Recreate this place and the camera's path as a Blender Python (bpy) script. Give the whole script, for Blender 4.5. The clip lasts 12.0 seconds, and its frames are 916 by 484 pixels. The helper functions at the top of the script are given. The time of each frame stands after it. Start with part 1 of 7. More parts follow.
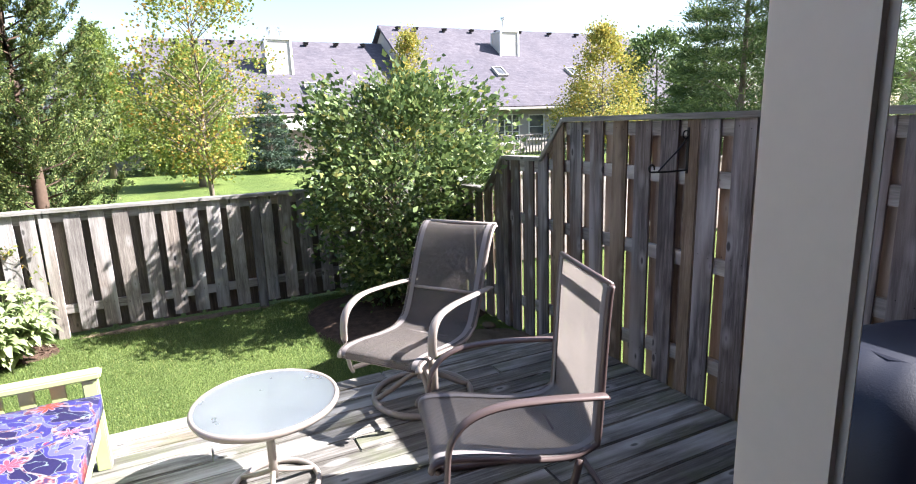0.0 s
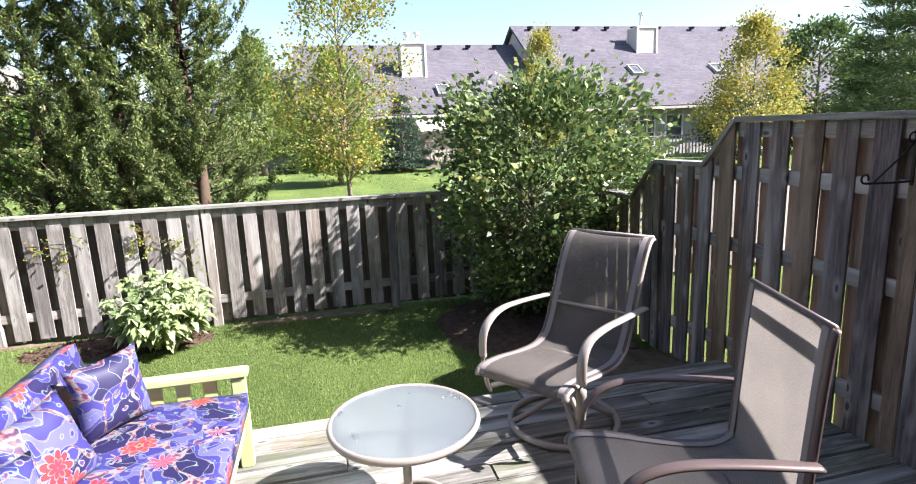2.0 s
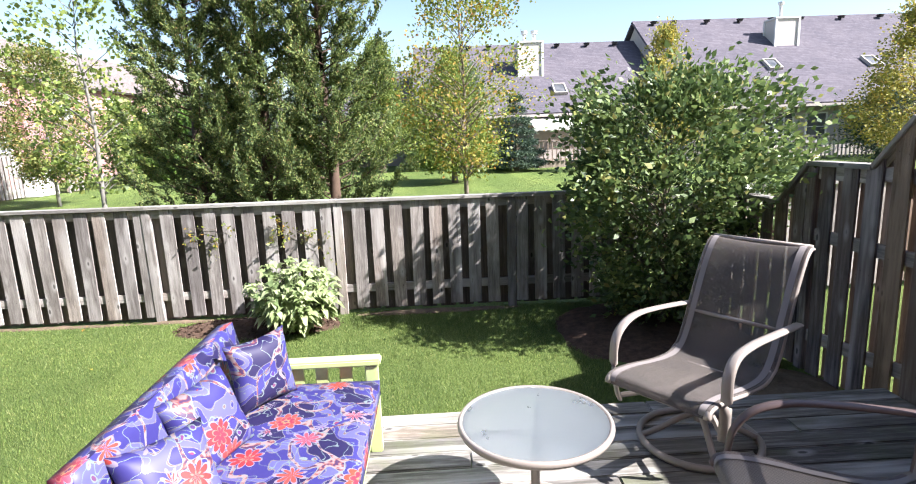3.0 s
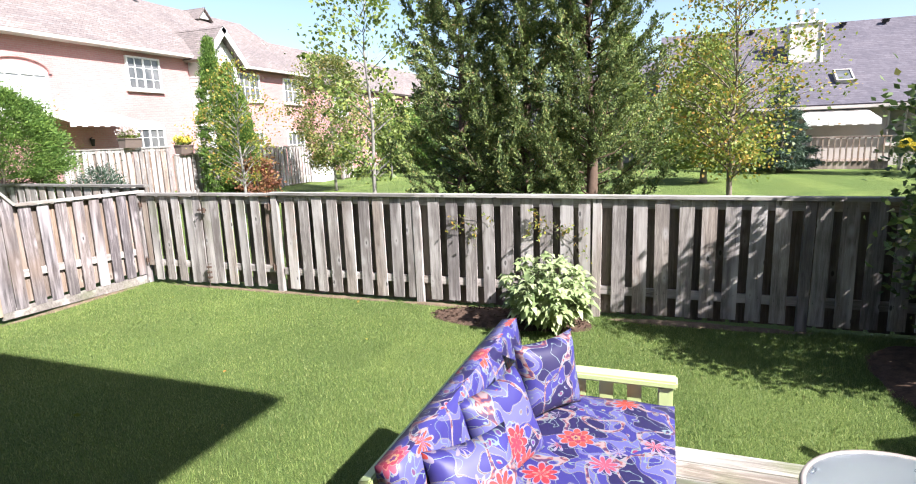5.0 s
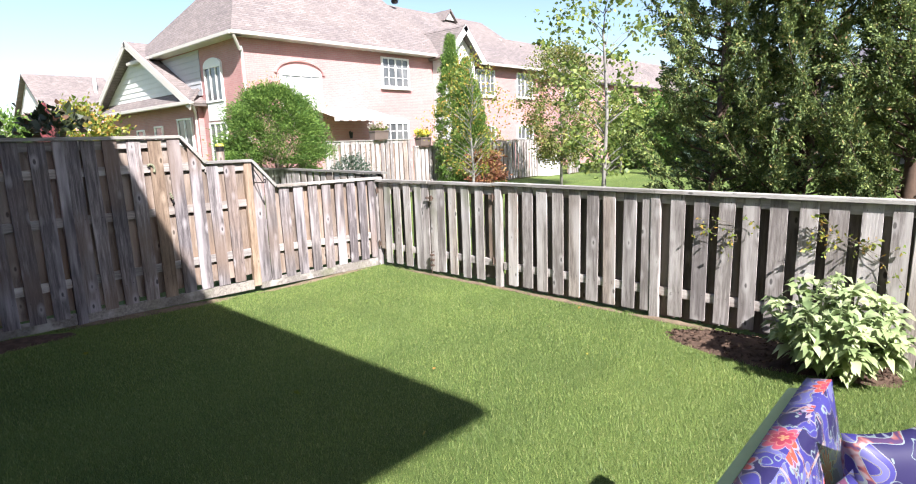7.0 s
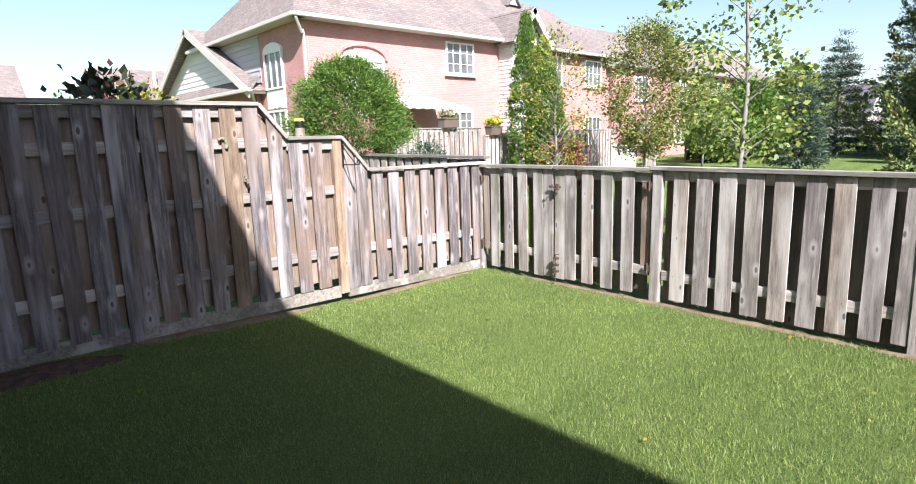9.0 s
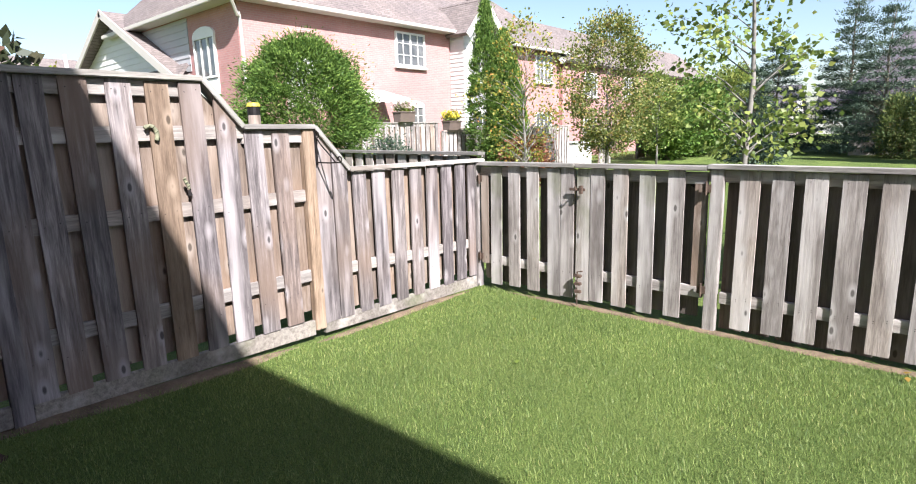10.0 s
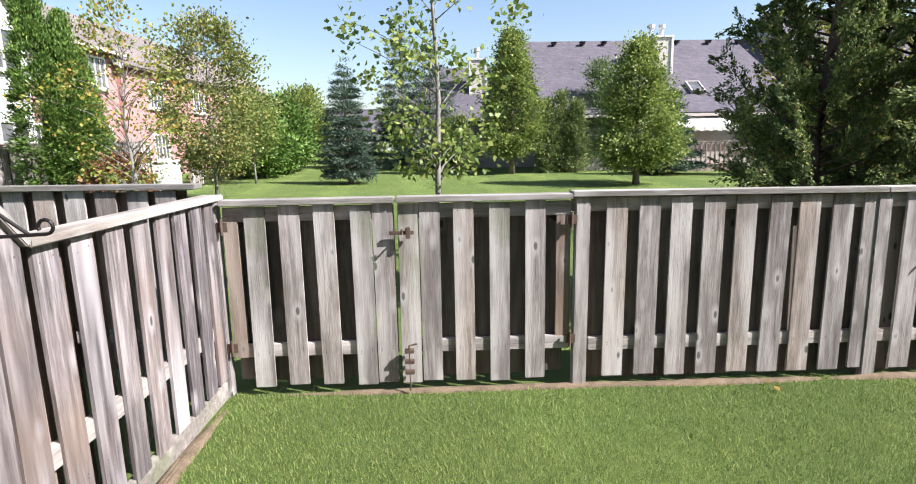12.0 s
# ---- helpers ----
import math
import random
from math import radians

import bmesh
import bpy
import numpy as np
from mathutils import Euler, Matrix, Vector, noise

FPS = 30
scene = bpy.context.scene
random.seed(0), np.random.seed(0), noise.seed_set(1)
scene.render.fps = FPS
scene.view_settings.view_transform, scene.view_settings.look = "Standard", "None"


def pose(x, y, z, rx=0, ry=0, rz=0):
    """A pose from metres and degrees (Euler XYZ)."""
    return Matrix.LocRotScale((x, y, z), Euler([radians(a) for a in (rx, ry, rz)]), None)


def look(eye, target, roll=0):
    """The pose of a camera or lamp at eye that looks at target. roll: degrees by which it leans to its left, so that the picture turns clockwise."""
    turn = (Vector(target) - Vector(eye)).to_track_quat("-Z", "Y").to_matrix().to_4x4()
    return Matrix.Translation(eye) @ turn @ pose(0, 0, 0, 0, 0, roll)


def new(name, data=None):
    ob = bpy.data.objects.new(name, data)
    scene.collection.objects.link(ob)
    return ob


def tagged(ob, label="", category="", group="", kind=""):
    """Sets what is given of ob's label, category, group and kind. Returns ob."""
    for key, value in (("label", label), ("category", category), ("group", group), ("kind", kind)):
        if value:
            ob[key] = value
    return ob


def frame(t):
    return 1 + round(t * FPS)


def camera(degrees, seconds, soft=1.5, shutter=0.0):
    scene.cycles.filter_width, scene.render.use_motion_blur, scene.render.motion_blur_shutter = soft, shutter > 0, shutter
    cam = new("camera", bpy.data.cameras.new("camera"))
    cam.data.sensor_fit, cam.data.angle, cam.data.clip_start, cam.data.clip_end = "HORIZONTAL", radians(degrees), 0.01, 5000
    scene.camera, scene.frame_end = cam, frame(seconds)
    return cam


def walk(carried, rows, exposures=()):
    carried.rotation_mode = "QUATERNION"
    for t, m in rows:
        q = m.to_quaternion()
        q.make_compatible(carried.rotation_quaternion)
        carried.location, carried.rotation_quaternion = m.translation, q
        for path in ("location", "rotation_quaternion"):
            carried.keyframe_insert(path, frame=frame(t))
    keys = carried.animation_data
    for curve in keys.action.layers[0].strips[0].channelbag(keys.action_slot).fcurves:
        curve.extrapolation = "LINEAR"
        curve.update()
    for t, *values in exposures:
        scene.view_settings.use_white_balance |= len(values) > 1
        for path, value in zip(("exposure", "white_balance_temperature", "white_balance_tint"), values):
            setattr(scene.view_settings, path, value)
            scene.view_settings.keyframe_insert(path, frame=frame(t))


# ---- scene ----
cam = camera(78.2, 12.0, 1.05)
METRES, EYE, TILT, LEAN, TURN = 7.0, 1.92, 0.0, 0.0, -25.7
ROWS = [
    (0.0, 0.0, 0.0, 0.0, -0.43, -12.13, 2.02),
    (0.5, -0.0135, 0.0206, 0.0009, 1.34, -12.01, 2.03),
    (1.0, -0.0182, 0.0259, 0.0014, 2.75, -11.88, 2.03),
    (1.5, -0.019, 0.0326, 0.0019, 6.44, -11.74, 2.13),
    (2.0, -0.0238, 0.0363, 0.0008, 12.04, -11.58, 2.2),
    (2.5, -0.0305, 0.037, -0.0003, 18.14, -11.36, 2.17),
    (3.0, -0.043, 0.0353, -0.0002, 23.13, -11.2, 2.13),
    (5.0, -0.1087, 0.0414, -0.0048, 45.83, -10.74, 1.98),
    (5.5, -0.1216, 0.0501, -0.0032, 53.04, -10.64, 2.01),
    (6.0, -0.1334, 0.0595, -0.0067, 57.94, -10.57, 1.94),
    (6.5, -0.1579, 0.0662, -0.0152, 62.89, -10.46, 1.9),
    (7.0, -0.1907, 0.0851, -0.0179, 68.29, -10.38, 1.84),
    (7.5, -0.2256, 0.0905, -0.0198, 72.98, -10.36, 1.8),
    (9.5, -0.5208, 0.0217, -0.0516, 72.34, -10.89, 1.6),
    (10.0, -0.6148, 0.0154, -0.0521, 66.55, -11.08, 1.48),
    (10.5, -0.7016, -0.0023, -0.0522, 59.42, -11.25, 1.41),
    (11.0, -0.7926, -0.0175, -0.0517, 50.59, -11.41, 1.31),
    (11.5, -0.876, -0.0195, -0.0447, 37.71, -11.25, 1.16),
    (12.0, -0.9471, -0.0026, -0.0452, 23.64, -10.4, 1.02),
]
walk(cam, [(t, pose(0, 0, EYE, TILT, LEAN, TURN) @ pose(METRES * x, METRES * y, METRES * z, 90 + pitch, roll, yaw)) for t, x, y, z, yaw, pitch, roll in ROWS],
     [(t, s, 6350, 14) for t, s in ((0.0, 2.265), (1.5, 2.065), (2.5, 1.925), (5.0, 1.735), (7.5, 1.645), (9.5, 1.565), (12.0, 1.445))])

# ---- world, sun ----
SUN_WAY = Vector((-1.02, 0.42, -1.0)).normalized()      # the way the sunlight travels
world = bpy.data.worlds.new("sky")
scene.world = world
world.use_nodes = True
wn = world.node_tree
sky = wn.nodes.new("ShaderNodeTexSky")
sky.sky_type, sky.sun_disc = "NISHITA", False
sky.sun_elevation = math.asin(-SUN_WAY.z)
sky.sun_rotation = math.atan2(-SUN_WAY.x, -SUN_WAY.y)
sky.air_density, sky.dust_density, sky.ozone_density = 1.0, 1.2, 1.0
wn.links.new(sky.outputs[0], wn.nodes["Background"].inputs[0])
wn.nodes["Background"].inputs[1].default_value = 0.075
sun_data = bpy.data.lights.new("sun", "SUN")
sun_data.energy, sun_data.angle, sun_data.color = 5.0, radians(0.55), (1.0, 0.975, 0.94)
sun = new("sun", sun_data)
sun.matrix_world = look((20, -10, 20), Vector((20, -10, 20)) + SUN_WAY)

# ---- materials ----
class Mat:
    """A small builder of node materials."""

    def __init__(self, name, rough=0.7, metal=0.0, spec=0.5):
        self.m = bpy.data.materials.new(name)
        self.m.use_nodes = True
        self.t = self.m.node_tree
        self.b = self.t.nodes["Principled BSDF"]
        self.b.inputs["Roughness"].default_value = rough
        self.b.inputs["Metallic"].default_value = metal
        self.b.inputs["Specular IOR Level"].default_value = spec

    def node(self, kind, **values):
        n = self.t.nodes.new("ShaderNode" + kind)
        for k, v in values.items():
            if k in n.inputs:
                n.inputs[k].default_value = v
        return n

    def link(self, a, b):
        self.t.links.new(a, b)

    def coords(self, scale=(1, 1, 1), shift=True, out="Object"):
        """Object coordinates, scaled, and shifted at random from object to object."""
        tc, mp = self.node("TexCoord"), self.node("Mapping")
        mp.inputs["Scale"].default_value = scale
        self.link(tc.outputs[out], mp.inputs["Vector"])
        if shift:
            info, mul = self.node("ObjectInfo"), self.node("Math")
            mul.operation = "MULTIPLY"
            mul.inputs[1].default_value = 57.0
            self.link(info.outputs["Random"], mul.inputs[0])
            self.link(mul.outputs[0], mp.inputs["Location"])
        return mp.outputs[0]

    def noise(self, vec, scale, detail=4.0, rough=0.6, distort=0.0):
        n = self.node("TexNoise", Scale=scale, Detail=detail, Roughness=rough, Distortion=distort)
        if vec is not None:
            self.link(vec, n.inputs["Vector"])
        return n.outputs["Fac"]

    def ramp(self, fac, *stops):
        r = self.node("ValToRGB")
        els = r.color_ramp.elements
        while len(els) < len(stops):
            els.new(0.5)
        for e, (p, c) in zip(els, stops):
            e.position = p
            e.color = (*c, 1) if len(c) == 3 else c
        self.link(fac, r.inputs[0])
        return r.outputs[0]

    def mix(self, fac, a, b, blend="MIX"):
        x = self.node("Mix")
        x.data_type, x.blend_type = "RGBA", blend
        for sock, v in ((x.inputs["Factor"], fac), (x.inputs[6], a), (x.inputs[7], b)):
            if hasattr(v, "is_linked"):
                self.link(v, sock)
            elif isinstance(v, (int, float)):
                sock.default_value = v
            else:
                sock.default_value = (*v, 1)
        return x.outputs[2]

    def math(self, op, a, b=0.0):
        x = self.node("Math")
        x.operation = op
        for sock, v in ((x.inputs[0], a), (x.inputs[1], b)):
            if hasattr(v, "is_linked"):
                self.link(v, sock)
            else:
                sock.default_value = v
        return x.outputs[0]

    def bump(self, height, strength=0.3, dist=0.01):
        n = self.node("Bump", Strength=strength, Distance=dist)
        self.link(height, n.inputs["Height"])
        self.link(n.outputs[0], self.b.inputs["Normal"])

    def colour(self, c):
        if hasattr(c, "is_linked"):
            self.link(c, self.b.inputs["Base Color"])
        else:
            self.b.inputs["Base Color"].default_value = (*c, 1)

    def random(self):
        return self.node("ObjectInfo").outputs["Random"]

    def island(self):
        return self.node("NewGeometry").outputs["Random Per Island"]

    def rough_from(self, fac, lo, hi):
        r = self.node("MapRange")
        r.inputs["To Min"].default_value, r.inputs["To Max"].default_value = lo, hi
        self.link(fac, r.inputs["Value"])
        self.link(r.outputs[0], self.b.inputs["Roughness"])


def wood(name, dark, mid, light, axis, warm=None, green=0.0, knots=True):
    """Weathered softwood, its grain along the axis 0, 1 or 2."""
    m = Mat(name, 0.82, spec=0.25)
    sc = [9.0, 9.0, 9.0]
    sc[axis] = 0.6
    v = m.coords(tuple(sc))
    grain = m.noise(v, 5.0, 6, 0.65, 0.35)
    fine = m.noise(v, 26.0, 3, 0.6)
    big = m.noise(m.coords((1.4, 1.4, 1.4)), 1.0, 3, 0.6)
    c = m.ramp(grain, (0.25, dark), (0.5, mid), (0.78, light))
    tint = m.ramp(m.random(), (0.0, (0.70, 0.69, 0.70)), (0.3, (0.95, 0.93, 0.92)), (0.55, (1.06, 1.05, 1.04)), (0.8, (1.22, 1.18, 1.12)), (0.9, (1.0, 0.86, 0.75)), (1.0, (0.82, 0.83, 0.88)))
    c = m.mix(1.0, c, tint, "MULTIPLY")
    c = m.mix(1.0, c, m.ramp(fine, (0.30, (0.74, 0.73, 0.72)), (0.52, (1.0, 1.0, 1.0)), (0.72, (1.14, 1.13, 1.11))), "MULTIPLY")
    c = m.mix(m.ramp(big, (0.42, (0, 0, 0)), (0.68, (0.6, 0.6, 0.6))), c, dark)
    sk = [3.0, 3.0, 3.0]
    sk[axis] = 0.35
    bleach = m.noise(m.coords(tuple(sk)), 1.6, 3, 0.6)
    c = m.mix(m.ramp(bleach, (0.50, (0, 0, 0)), (0.68, (0.7, 0.7, 0.7))), c, [min(1, a * 1.3) for a in light])
    if warm:
        w = m.math("MULTIPLY", m.ramp(m.noise(m.coords((1, 1, 1)), 0.9, 2), (0.50, (0, 0, 0)), (0.70, (0.65, 0.65, 0.65))), 1.0)
        c = m.mix(w, c, warm)
    if knots:
        vor = m.node("TexVoronoi", Scale=1.0)
        kk = [8.0, 8.0, 8.0]
        kk[axis] = 3.6
        m.link(m.coords(tuple(kk)), vor.inputs["Vector"])
        halo = m.ramp(vor.outputs["Distance"], (0.10, (0.7, 0.7, 0.7)), (0.30, (0, 0, 0)))
        c = m.mix(halo, c, light)
        k = m.ramp(vor.outputs["Distance"], (0.072, (0.8, 0.8, 0.8)), (0.12, (0, 0, 0)))
        c = m.mix(k, c, [a * 0.4 for a in dark])
    if green:
        gm = m.ramp(m.noise(m.coords((1, 1, 1)), 2.4, 4), (0.5, (0, 0, 0)), (0.75, (green, green, green)))
        c = m.mix(gm, c, (0.13, 0.16, 0.06))
    m.colour(c)
    m.bump(m.math("ADD", grain, m.math("MULTIPLY", fine, 0.5)), 0.45, 0.006)
    return m.m


FENCE = wood("fence_wood", (0.125, 0.109, 0.102), (0.285, 0.262, 0.249), (0.47, 0.444, 0.426), 2)
FENCE_MOSS = wood("fence_wood_mossy", (0.135, 0.121, 0.115), (0.305, 0.284, 0.27), (0.49, 0.468, 0.45), 2, green=0.5)
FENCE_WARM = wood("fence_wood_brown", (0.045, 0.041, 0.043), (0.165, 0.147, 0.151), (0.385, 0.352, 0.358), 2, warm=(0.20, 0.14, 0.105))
FENCE_BROWN = wood("fence_wood_newer_brown", (0.10, 0.07, 0.05), (0.225, 0.165, 0.12), (0.35, 0.27, 0.205), 2)
FENCE_BACK = wood("fence_wood_inner", (0.11, 0.083, 0.066), (0.225, 0.178, 0.147), (0.34, 0.288, 0.248), 2, warm=(0.25, 0.165, 0.11))
# Darker copy of FENCE_BACK: shade between the front boards put into its colour
FENCE_BACK_SHADED = wood("fence_wood_inner_shaded", (0.065, 0.055, 0.048), (0.125, 0.108, 0.096), (0.19, 0.168, 0.15), 2)
FENCE_RAIL = wood("fence_rail_wood", (0.16, 0.145, 0.135), (0.32, 0.295, 0.275), (0.46, 0.43, 0.41), 0)
SKIRT = wood("fence_skirt_wood", (0.10, 0.09, 0.08), (0.235, 0.215, 0.195), (0.36, 0.335, 0.31), 1, green=0.4, knots=False)
CAP = wood("fence_cap_wood", (0.138, 0.129, 0.119), (0.275, 0.261, 0.243), (0.396, 0.380, 0.361), 0, green=0.2)
DECK = wood("deck_wood", (0.082, 0.076, 0.066), (0.188, 0.177, 0.160), (0.46, 0.445, 0.42), 0, green=0.5)


def plain(name, col, rough=0.6, metal=0.0, spec=0.5, vary=0.12, scale=3.0, bump=0.1, fine=60.0):
    m = Mat(name, rough, metal, spec)
    v = m.coords((1, 1, 1))
    big, small = m.noise(v, scale, 4), m.noise(v, fine, 3)
    lo, hi = [a * (1 - vary) for a in col], [min(1, a * (1 + vary)) for a in col]
    c = m.ramp(m.math("ADD", m.math("MULTIPLY", big, 0.65), m.math("MULTIPLY", small, 0.35)), (0.3, lo), (0.7, hi))
    m.colour(c)
    m.rough_from(big, max(0.0, rough - 0.08), min(1, rough + 0.1))
    if bump:
        m.bump(small, bump, 0.003)
    return m.m


def leafy(name, stops, trans=0.35, rough=0.5, spec=0.4):
    """Leaves that differ from one to the next, and let some light through."""
    m = Mat(name, rough, spec=spec)
    c = m.ramp(m.island(), *stops)
    tone = m.noise(m.coords((1, 1, 1), shift=False), 1.2, 3)
    c = m.mix(1.0, c, m.ramp(tone, (0.3, (0.75, 0.78, 0.75)), (0.7, (1.2, 1.15, 1.05))), "MULTIPLY")
    m.colour(c)
    tr, mx = m.node("BsdfTranslucent"), m.node("MixShader", Fac=trans)
    m.link(c, tr.inputs["Color"])
    out = m.t.nodes["Material Output"]
    m.link(m.b.outputs[0], mx.inputs[1])
    m.link(tr.outputs[0], mx.inputs[2])
    m.link(mx.outputs[0], out.inputs["Surface"])
    return m.m


LILAC = leafy("lilac_leaf", ((0.0, (0.05, 0.09, 0.034)), (0.5, (0.115, 0.175, 0.06)), (0.88, (0.22, 0.29, 0.10)), (1.0, (0.36, 0.33, 0.12))), 0.32, 0.42, 0.45)
CEDAR = leafy("cedar_spray", ((0.0, (0.065, 0.105, 0.045)), (0.5, (0.14, 0.195, 0.072)), (0.86, (0.25, 0.31, 0.10)), (0.95, (0.32, 0.34, 0.12)), (1.0, (0.33, 0.20, 0.11))), 0.25, 0.6, 0.25)
CEDAR_BRIGHT = leafy("cedar_spray_bright", ((0.0, (0.03, 0.07, 0.018)), (0.6, (0.075, 0.14, 0.032)), (1.0, (0.13, 0.20, 0.05))), 0.25, 0.6, 0.25)
YEW = leafy("yew_needles", ((0.0, (0.045, 0.10, 0.022)), (0.6, (0.115, 0.205, 0.042)), (1.0, (0.20, 0.30, 0.07))), 0.25, 0.6, 0.25)
MAPLE_YELLOW = leafy("maple_leaf_turning", ((0.0, (0.10, 0.16, 0.03)), (0.45, (0.20, 0.25, 0.05)), (0.8, (0.36, 0.32, 0.06)), (1.0, (0.42, 0.21, 0.06))), 0.4)
MAPLE_GREEN = leafy("maple_leaf_green", ((0.0, (0.10, 0.155, 0.035)), (0.6, (0.20, 0.27, 0.07)), (1.0, (0.34, 0.37, 0.105))), 0.42)
MAPLE_DULL = leafy("maple_leaf_thinning", ((0.0, (0.10, 0.14, 0.04)), (0.5, (0.18, 0.22, 0.065)), (0.85, (0.28, 0.28, 0.085)), (1.0, (0.36, 0.24, 0.09))), 0.35)
GOLD = leafy("golden_leaf", ((0.0, (0.18, 0.20, 0.05)), (0.5, (0.34, 0.33, 0.08)), (0.9, (0.48, 0.40, 0.09)), (1.0, (0.48, 0.29, 0.08))), 0.4)
PINE = leafy("pine_needles", ((0.0, (0.05, 0.088, 0.034)), (0.6, (0.11, 0.168, 0.062)), (1.0, (0.19, 0.245, 0.09))), 0.25, 0.6, 0.25)
SPRUCE = leafy("blue_spruce_needles", ((0.0, (0.032, 0.058, 0.042)), (0.6, (0.07, 0.11, 0.08)), (1.0, (0.125, 0.175, 0.125))), 0.2, 0.6, 0.25)
SAGE = leafy("pale_leaf", ((0.0, (0.17, 0.24, 0.10)), (0.5, (0.32, 0.40, 0.20)), (1.0, (0.48, 0.53, 0.32))), 0.3, 0.45)
RUSSET = leafy("russet_leaf", ((0.0, (0.12, 0.05, 0.03)), (0.6, (0.25, 0.10, 0.06)), (1.0, (0.30, 0.19, 0.08))), 0.3)
DARKLEAF = leafy("dark_leaf", ((0.0, (0.02, 0.035, 0.015)), (0.7, (0.05, 0.06, 0.03)), (1.0, (0.14, 0.07, 0.05))), 0.2)
GRASS = leafy("grass_blade", ((0.0, (0.075, 0.138, 0.038)), (0.5, (0.182, 0.262, 0.074)), (0.93, (0.28, 0.345, 0.122)), (1.0, (0.38, 0.38, 0.165))), 0.35, 0.5, 0.3)
FLOWER_YELLOW = leafy("yellow_petal", ((0.0, (0.55, 0.42, 0.03)), (1.0, (0.75, 0.65, 0.10))), 0.3)
FLOWER_PALE = leafy("pale_petal", ((0.0, (0.55, 0.40, 0.42)), (1.0, (0.75, 0.70, 0.66))), 0.3)

BARK = plain("grey_bark", (0.17, 0.14, 0.11), 0.9, spec=0.2, vary=0.35, scale=6, bump=0.6, fine=30)
BARK_PALE = plain("pale_bark", (0.21, 0.198, 0.18), 0.85, spec=0.2, vary=0.35, scale=8, bump=0.4, fine=30)
BARK_RED = plain("reddish_bark", (0.10, 0.068, 0.05), 0.9, spec=0.2, vary=0.35, scale=6, bump=0.6, fine=30)


def lawn_mat():
    m = Mat("lawn", 0.9, spec=0.15)
    v = m.coords((1, 1, 1), shift=False)
    big, mid, fine = m.noise(v, 0.7, 3), m.noise(v, 9.0, 4), m.noise(v, 130.0, 3, 0.7)
    c = m.ramp(fine, (0.3, (0.05, 0.08, 0.022)), (0.55, (0.135, 0.19, 0.055)), (0.8, (0.235, 0.285, 0.10)))
    c = m.mix(1.0, c, m.ramp(big, (0.3, (0.82, 0.88, 0.8)), (0.7, (1.15, 1.08, 1.0))), "MULTIPLY")
    sep = m.node("SeparateXYZ")
    m.link(v, sep.inputs[0])
    stripe = m.math("SINE", m.math("MULTIPLY", m.math("ADD", sep.outputs[0], m.math("MULTIPLY", sep.outputs[1], 0.1)), 2.4))
    c = m.mix(1.0, c, m.ramp(stripe, (0.3, (0.90, 0.91, 0.90)), (0.7, (1.08, 1.07, 1.05))), "MULTIPLY")
    c = m.mix(m.ramp(mid, (0.6, (0, 0, 0)), (0.85, (0.3, 0.3, 0.3))), c, (0.17, 0.17, 0.06))
    m.colour(c)
    m.bump(m.math("ADD", fine, mid), 0.9, 0.03)
    return m.m


LAWN = lawn_mat()
SOIL = plain("dark_mulch", (0.085, 0.055, 0.04), 0.95, spec=0.15, vary=0.6, scale=14, bump=1.0, fine=70)
DIRT = plain("dry_soil", (0.145, 0.108, 0.075), 0.95, spec=0.15, vary=0.5, scale=8, bump=0.8, fine=60)
LIME = plain("lime_green_paint", (0.48, 0.56, 0.25), 0.42, vary=0.06, bump=0.05)
TAUPE = plain("taupe_painted_metal", (0.33, 0.285, 0.255), 0.38, 0.15, vary=0.1, bump=0.08, fine=200)
BROWN_METAL = plain("brown_painted_metal", (0.115, 0.082, 0.078), 0.36, 0.2, vary=0.1, bump=0.06, fine=200)
ORNAMENT = plain("cast_stone_green_grey", (0.20, 0.20, 0.13), 0.85, vary=0.3, scale=30.0, bump=0.4)
IRON = plain("black_wrought_iron", (0.025, 0.022, 0.022), 0.5, 0.6, vary=0.3)
RUST = plain("rusty_steel", (0.13, 0.09, 0.07), 0.7, 0.5, vary=0.4, scale=20)
VINYL = plain("off_white_vinyl", (0.78, 0.68, 0.585), 0.4, vary=0.05, bump=0.03)
WHITE = plain("white_painted_trim", (0.68, 0.67, 0.65), 0.5, vary=0.05, bump=0.03)
CREAM = plain("cream_painted_trim", (0.50, 0.46, 0.42), 0.5, vary=0.05, bump=0.03)
SIDING = plain("pale_siding", (0.58, 0.575, 0.56), 0.55, vary=0.05, bump=0.05)
SIDING_GREY = plain("grey_siding", (0.36, 0.36, 0.37), 0.6, vary=0.06, bump=0.05)
STUCCO = plain("taupe_stucco", (0.40, 0.36, 0.33), 0.8, vary=0.08, bump=0.2)
NAVY = plain("navy_grill_cover", (0.008, 0.010, 0.022), 0.5, vary=0.25, scale=5, bump=0.25, fine=180)
TERRACOTTA = plain("brown_planter", (0.12, 0.09, 0.075), 0.8, vary=0.2)
RED_CLOTH = plain("dark_red_cloth", (0.10, 0.016, 0.018), 0.85, vary=0.2)
AWNING = plain("white_awning_cloth", (0.64, 0.615, 0.58), 0.7, vary=0.04)


